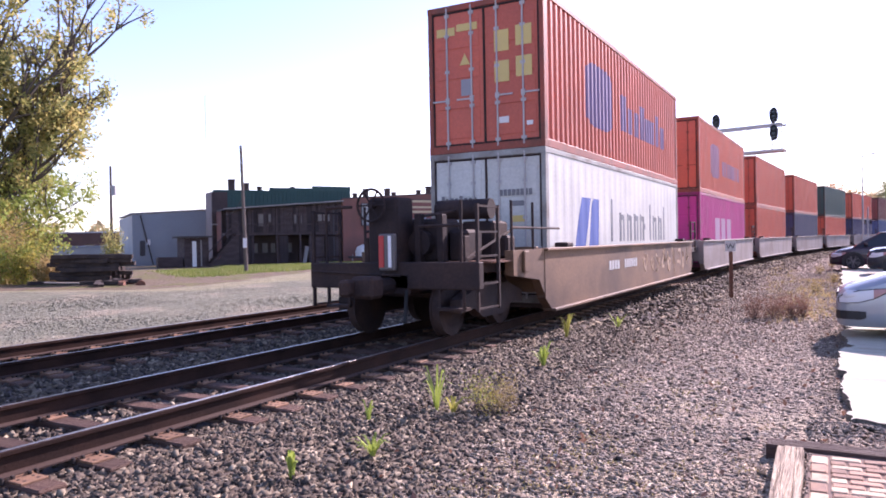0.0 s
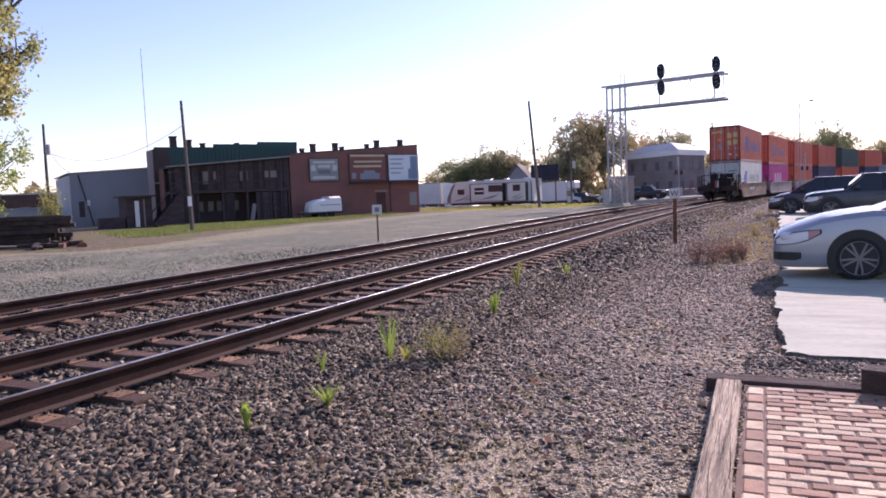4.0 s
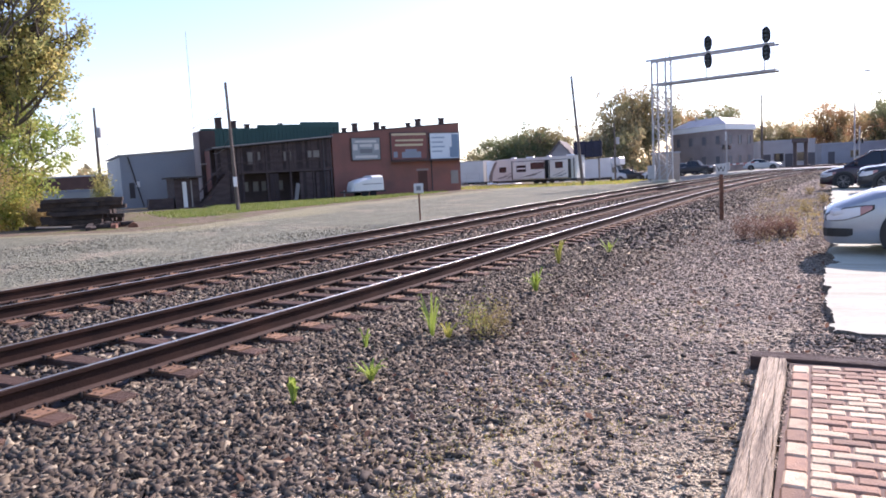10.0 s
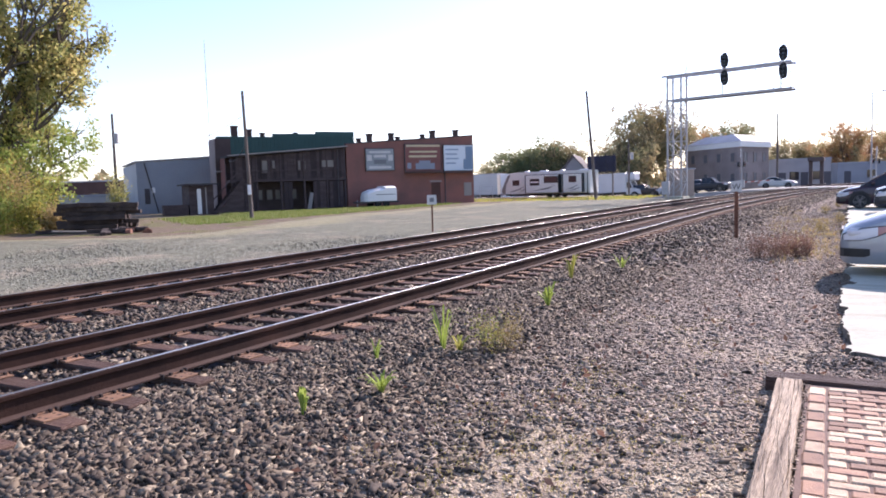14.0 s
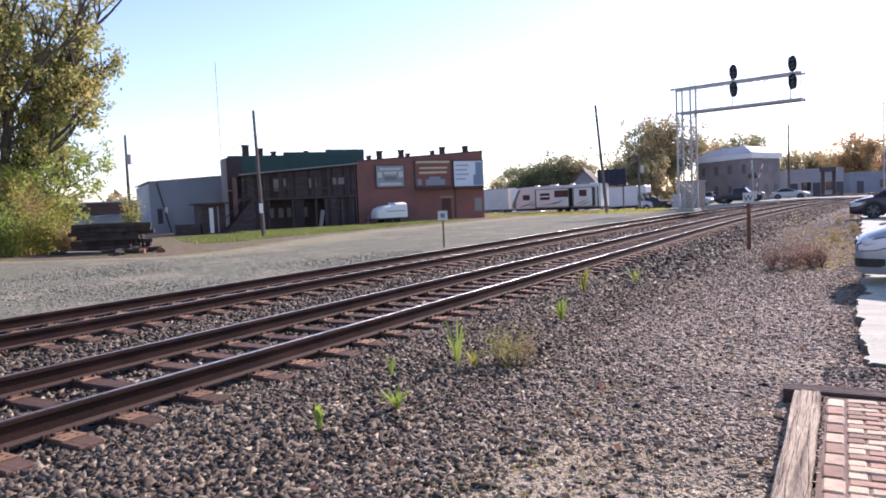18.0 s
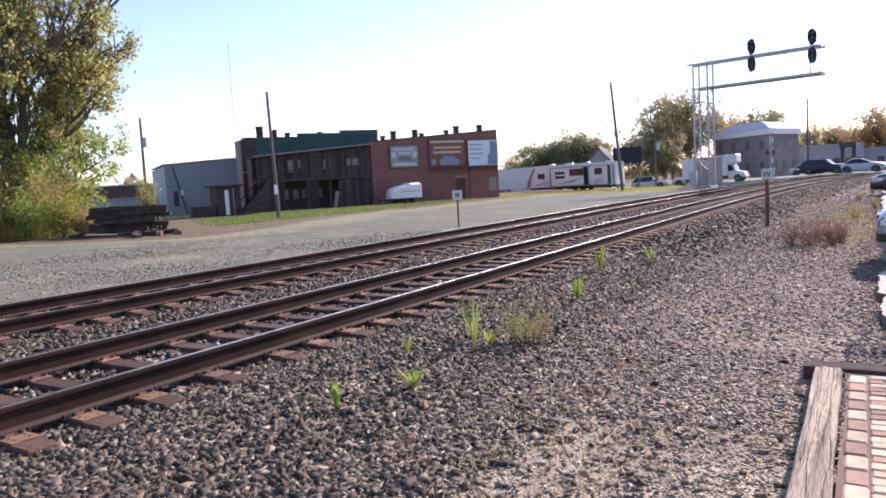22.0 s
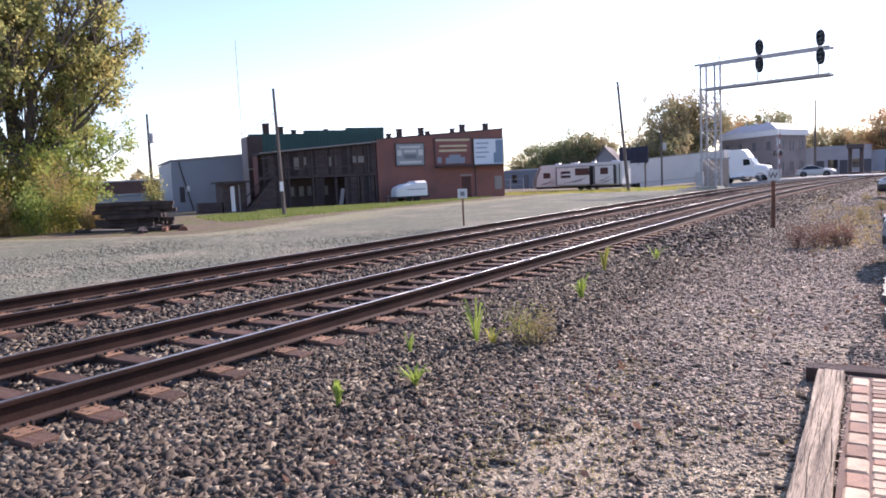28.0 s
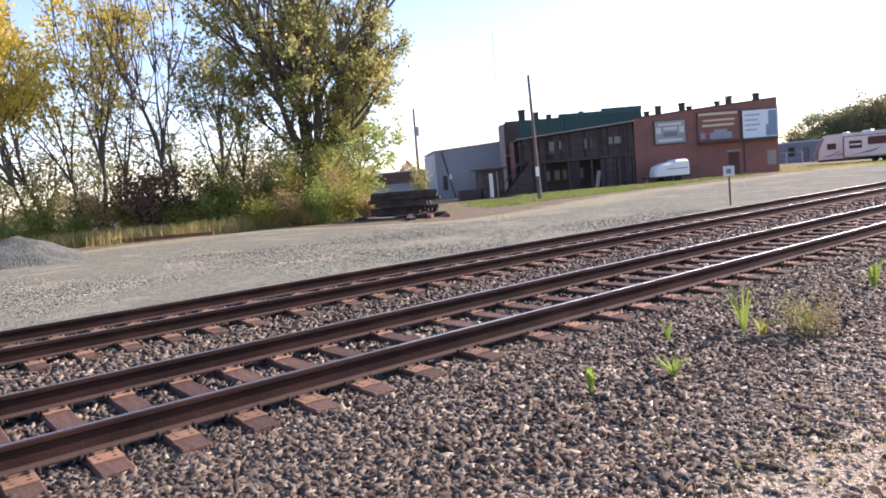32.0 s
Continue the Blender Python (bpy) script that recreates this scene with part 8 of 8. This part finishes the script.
# ---- pile of old ties, a gravel heap and a rusty rail ----
def tie_pile():
    rng = random.Random(4)
    for lay in range(7):
        for k in range(6 - lay // 2):
            o = thing("old_tie", "discarded creosoted wooden tie lying in a pile", "wooden tie", pose(-31.6 + rng.uniform(-0.6, 0.6) + lay * 0.05, 21.9 + k * 0.28 + rng.uniform(-0.05, 0.05), -0.30 + lay * 0.2 + 0.004 * lay, rng.uniform(-1, 1), rng.uniform(-1.5, 1.5), 36 + rng.uniform(-9, 9)), "pile of old ties")
            part("beam", Geo().box(-1.35, 1.35, -0.12, 0.12, 0.0, 0.19, 0.012), M["old_tie"], o)
    for k in range(7):
        a = rng.uniform(-40, 110)
        o = thing("old_tie", "discarded wooden tie lying on the ground", "wooden tie", pose(-31.0 + rng.uniform(-2.2, 2.4), 22.4 + rng.uniform(-1.6, 0.4), -0.29 + 0.01 * k, 0, rng.uniform(-4, 4), a), "pile of old ties")
        part("beam", Geo().box(-0.9, 0.9, -0.11, 0.11, 0.0, 0.17, 0.012), M["old_tie"], o)


tie_pile()
b_ob = thing("scrap_board", "pale weathered board lying before the tie pile", "board", pose(-30.2, 20.6, -0.16, 3, 2, 33))
part("plank", Geo().box(-1.3, 1.3, -0.1, 0.1, 0, 0.05, 0.008), paint("bleached_board", (0.30, 0.26, 0.22), 0.9, 0.3), b_ob)
for k, (x, y, w, a) in enumerate(((-29.3, 21.6, 0.5, 20), (-28.9, 22.3, 0.35, 75), (-28.2, 21.5, 0.3, 130), (-27.6, 22.0, 0.22, 50))):
    c_ob = thing("rusty_scrap", "small rusty scrap lying on the dirt", "scrap", pose(x, y, -0.29, 0, 6, a), "scrap by the tie pile")
    part("piece", Geo().prism([(-w, 0), (w, 0), (w * 0.8, 0.16), (w * 0.1, 0.24), (-w * 0.7, 0.14)], "y", -0.12, 0.1), M["rust"] if k else M["old_tie"], c_ob)


def gravel_heap():
    n, v, f = 26, [], []
    for i in range(n + 1):
        for j in range(n + 1):
            x, y = -3.8 + 7.6 * i / n, -2.6 + 5.2 * j / n
            r = math.hypot(x / 3.6, y / 2.4)
            z = max(0, 1 - r) ** 0.8 * 1.15
            v.append((x, y, z + noise.noise((x * 1.3, y * 1.3, 2)) * 0.12 * (r < 1) - 0.06))
    for i in range(n):
        for j in range(n):
            f.append((i * (n + 1) + j, (i + 1) * (n + 1) + j, (i + 1) * (n + 1) + j + 1, i * (n + 1) + j + 1))
    h = Geo().add(v, f)
    ob = tagged(new("gravel_heap", h.mesh("gravel_heap", material("heap_gravel", (0.095, 0.10, 0.08), 0.95, 0, 0.6, 2, 14, 1.0, (0.17, 0.172, 0.135), dist=0.12), True)), "heap of grey gravel at the edge of the lot", "gravel heap", kind="stuff")
    ob.matrix_basis = pose(-33.2, 4.7, -0.3)


gravel_heap()
r_ob = thing("scrap_rail", "length of rusty red rail lying in the dry grass", "rail", pose(-39.9, 10.9, -0.24, 0, 0, 40))
part("rail_body", Geo().prism([(-0.07, 0), (0.07, 0), (0.02, 0.04), (0.02, 0.13), (0.04, 0.18), (-0.04, 0.18), (-0.02, 0.13), (-0.02, 0.04)], "x", -4.5, 4.5), M["rust"], r_ob)

# ---- poles and lamps by the parking places ----
wood_pole(9.3, 54.5, 9.9, (0.1, 0), 0.17, transformer=True, drop=1.7, arms=True, label="wooden utility pole with a transformer by the car park")
wood_pole(-8.9, 112.0, 10.4, (0.0, 0), 0.17, label="tall dark utility pole across the street")
wood_pole(-24.4, 92.0, 7.0, (0.0, 0), 0.13, label="pale weathered utility pole by the street", transformer=True)


def street_lamp(x, y, h):
    l = thing("street_lamp", "tall thin steel street lamp with a short arm", "street lamp", pose(x, y, -0.35))
    part("column", Geo().tube((0, 0, 0), (0, 0, h), 0.10, 0.06, 10), M["galv"], l)
    part("arm", Geo().tube((0, 0, h - 0.05), (0.9, 0, h + 0.1), 0.04), M["galv"], l)
    part("lamp_head", Geo().box(0.8, 1.4, -0.15, 0.15, h + 0.02, h + 0.16, 0.04), M["galv"], l)


street_lamp(1.95, 92 * 0.98, 10.2)
mast = thing("radio_mast", "very thin distant radio mast", "mast", pose(-152.8, 144, -0.5))
for k in range(12):
    part("mast_section", Geo().tube((0, 0, k * 3.6), (0, 0, k * 3.6 + 3.6), 0.09, n=4), M["galv"], mast)


# ---- marks on the last two containers ----
def container_marks():
    blue, ylw, wht, blk = paint("mark_blue", (0.03, 0.09, 0.33), 0.7), paint("mark_yellow", (0.56, 0.42, 0.13)), paint("mark_white", (0.6, 0.6, 0.58)), paint("mark_black", (0.13, 0.13, 0.14))
    def face(ob, name, mat_, rects, label=""):
        for x0, x1, z0, z1 in rects:
            part(name, Geo().box(x0, x1, 0.006, 0.017, z0, z1), mat_, ob, label)
    def side(ob, name, mat_, outlines, label="", ribs=0.28, depth=0.036):
        """Painted on the corrugated side: strips on the outer and inner flats that a block covers."""
        plan = corrugated(C_LEN - 0.30, depth, ribs)
        for o in outlines:
            y0, y1 = min(p[0] for p in o), max(p[0] for p in o)
            rings = []
            for (ya, ia), (yb, ib) in zip(plan, plan[1:]):
                a0, a1 = max(ya + 0.15, y0), min(yb + 0.15, y1)
                if a1 - a0 < 0.004:
                    continue
                def low_high(y):
                    zs = []
                    for (u0, w0), (u1, w1) in zip(o, o[1:] + o[:1]):
                        if min(u0, u1) <= y <= max(u0, u1) and abs(u1 - u0) > 1e-6:
                            zs.append(w0 + (w1 - w0) * (y - u0) / (u1 - u0))
                    return (min(zs), max(zs)) if len(zs) > 1 else (o[0][1], o[0][1] + 0.001)
                (l0, h0), (l1, h1) = low_high(a0 + 1e-4), low_high(a1 - 1e-4)
                x0 = C_W - 0.012 - (ia + (ib - ia) * (a0 - 0.15 - ya) / (yb - ya)) + 0.003
                x1 = C_W - 0.012 - (ia + (ib - ia) * (a1 - 0.15 - ya) / (yb - ya)) + 0.003
                for x, a, l, h in ((x0, a0, l0, h0), (x1, a1, l1, h1)):
                    if not rings or a - rings[-1][0][1] > 1e-4:
                        rings.append([(x, a, l), (x, a, h), (x - 0.002, a, h), (x - 0.002, a, l)])
            if len(rings) > 1:
                part(name, Geo().loft(rings), mat_, ob, label)
    R = rear_red
    face(R, "name_plate", ylw, [(-1.02, -0.62, 2.30, 2.46), (-0.58, -0.14, 2.36, 2.50)], "yellow name plate")
    face(R, "label_plate", ylw, [(0.22, 0.52, 1.86, 2.26), (0.66, 0.98, 1.92, 2.30), (0.22, 0.52, 1.28, 1.68), (0.66, 0.98, 1.34, 1.72)], "yellow label plate")
    part("warning_triangle", Geo().prism([(-0.52, 1.70), (-0.30, 1.70), (-0.41, 1.92)], "y", 0.006, 0.017), ylw, R, "yellow warning triangle")
    face(R, "grey_plate", paint("plate_grey", (0.24, 0.24, 0.26)), [(-0.50, -0.28, 1.10, 1.42)])
    face(R, "sticker", wht, [(0.30, 0.5, 0.5, 0.62), (0.86, 0.98, 0.42, 0.50)])
    faded = paint("faded_blue", (0.21, 0.15, 0.27), 0.7, 0.2)
    side(R, "side_mark", faded, [[(2.6, 0.9), (3.0, 0.75), (4.2, 0.75), (4.6, 0.9), (4.6, 2.0), (4.2, 2.15), (3.0, 2.15), (2.6, 2.0)]], "blue block mark")
    side(R, "lettering_bar", faded, [[(5.4 + k * 0.62, 0.95), (5.9 + k * 0.62, 0.95), (5.9 + k * 0.62, 1.6 + 0.25 * (k % 3 == 0)), (5.4 + k * 0.62, 1.6 + 0.25 * (k % 3 == 0))] for k in range(8)], "dark blue letter-sized bar")
    pink, pale = paint("mark_pink", (0.62, 0.40, 0.50)), paint("faded_mark", (0.34, 0.17, 0.24), 0.7, 0.2)
    side(moving_train[4][0], "lettering_bar", pink, [[(3.4 + k * 1.5, 0.95), (4.5 + k * 1.5, 0.95), (4.5 + k * 1.5, 1.95), (3.4 + k * 1.5, 1.95)] for k in range(3)], "pale pink letter-sized bar")
    side(moving_train[5][0], "side_mark", pale, [[(2.6, 0.9), (3.0, 0.75), (4.2, 0.75), (4.6, 0.9), (4.6, 2.0), (4.2, 2.15), (3.0, 2.15), (2.6, 2.0)]], "faded block mark")
    side(moving_train[5][0], "lettering_bar", pale, [[(5.4 + k * 0.62, 0.95), (5.9 + k * 0.62, 0.95), (5.9 + k * 0.62, 1.6), (5.4 + k * 0.62, 1.6)] for k in range(8)], "faded letter-sized bar")
    W = rear_reefer
    face(W, "lettering_bar", blk, [(-0.98 + k * 0.1, -0.91 + k * 0.1, 1.90, 2.02 + 0.04 * (k % 4 == 0)) for k in range(8)])
    face(W, "number_bar", blk, [(0.28 + k * 0.085, 0.345 + k * 0.085, 2.02, 2.14) for k in range(8)] + [(0.52, 0.78, 1.82, 1.92)])
    face(W, "yellow_sticker", ylw, [(0.50, 0.80, 1.52, 1.64)])
    side(W, "logo", blue, [[(1.6, 0.9), (2.3, 0.9), (2.75, 2.05), (2.1, 2.05)], [(2.55, 0.9), (3.3, 0.9), (3.3, 1.35), (3.05, 1.35), (3.35, 2.05), (2.85, 2.05)]], "blue slanted emblem", 0.46, 0.006)
    xs = [4.3, 5.05, 5.75, 6.45, 7.1, 7.55, 8.2, 8.6, 9.3, 10.0]
    hs = [1.0, 0.7, 0.7, 0.7, 0.7, 0.2, 1.0, 0.7, 0.7, 1.0]
    side(W, "lettering_bar", paint("mark_slate", (0.07, 0.09, 0.12)), [[(x, 1.1 if h != 0.2 else 1.4), (x + 0.16, 1.1 if h != 0.2 else 1.4), (x + 0.16, 1.1 + h if h != 0.2 else 1.55), (x, 1.1 + h if h != 0.2 else 1.55)] for x, h in zip(xs, hs)]
         + [[(x + 0.3, 1.1), (x + 0.46, 1.1), (x + 0.46, 1.75), (x + 0.3, 1.75)] for x, h in zip(xs, hs) if h == 0.7] + [[(x + 0.16, 1.62), (x + 0.3, 1.62), (x + 0.3, 1.76), (x + 0.16, 1.76)] for x, h in zip(xs, hs) if h == 0.7], "dark lettering stroke", 0.46, 0.006)


container_marks()


def car_lettering():
    """Reporting marks and painted scrawl on the tail car's side, as plain shapes."""
    car = moving_train[0][0]
    wht, scr = paint("mark_white", (0.6, 0.6, 0.58)), paint("scrawl_tan", (0.50, 0.34, 0.22), 0.6, 0.15)
    for k in range(4):
        part("reporting_mark", Geo().box(1.46, 1.466, 3.2 + k * 0.22, 3.36 + k * 0.22, 0.72, 0.92), wht, car, "white letter-sized bar")
    for k in range(6):
        part("number_bar", Geo().box(1.46, 1.466, 4.5 + k * 0.2, 4.64 + k * 0.2, 0.72, 0.92), wht, car, "white figure-sized bar")
    rng = random.Random(6)
    for k in range(9):
        y = 6.3 + k * 0.72
        g = Geo()
        p = [(1.463, y + rng.uniform(0, 0.6), rng.uniform(0.35, 1.1)) for i in range(6)]
        for q0, q1 in zip(p, p[1:]):
            g.bar(q0, q1, 0.006, 0.09)
        part("painted_scrawl", g, scr, car, "sprayed tan scrawl")


car_lettering()


def motions():
    for ob, k, z in moving_train:
        walk(ob, [(t, on_track(train_place(t) + k * PITCH, z)) for t in range(0, 33)])
    for ob, rows, wb, leftward in traffic:
        out = []
        for t in np.arange(0, 32.5, 1.0):
            x = float(np.interp(t, [r[0] for r in rows], [r[1] for r in rows]))
            if leftward:
                y, z = street(x)
                y2, z2 = street(x + wb)
                m = pose(x, y + 3.6, z + 0.005, 0, 0, math.degrees(math.atan2(y2 - y, wb))) @ pose(0, 0, 0, 0, -math.degrees(math.atan2(z2 - z, wb)), 0)
            else:
                m = lane_pose(x, wheelbase=wb)
            out.append((float(t), m))
        walk(ob, out)
    lift = [(0, 2), (15.6, 2), (16.2, 18), (17.0, 48), (18.0, 66), (19.0, 76), (20.0, 86), (21, 88), (32, 88)]
    walk(gate, [(t, pose(*GATE_AT[:2], GATE_AT[2] + 1.1, 0, 0, -42) @ pose(0, 0, 0, 0, -a, 0)) for t, a in lift])


motions()
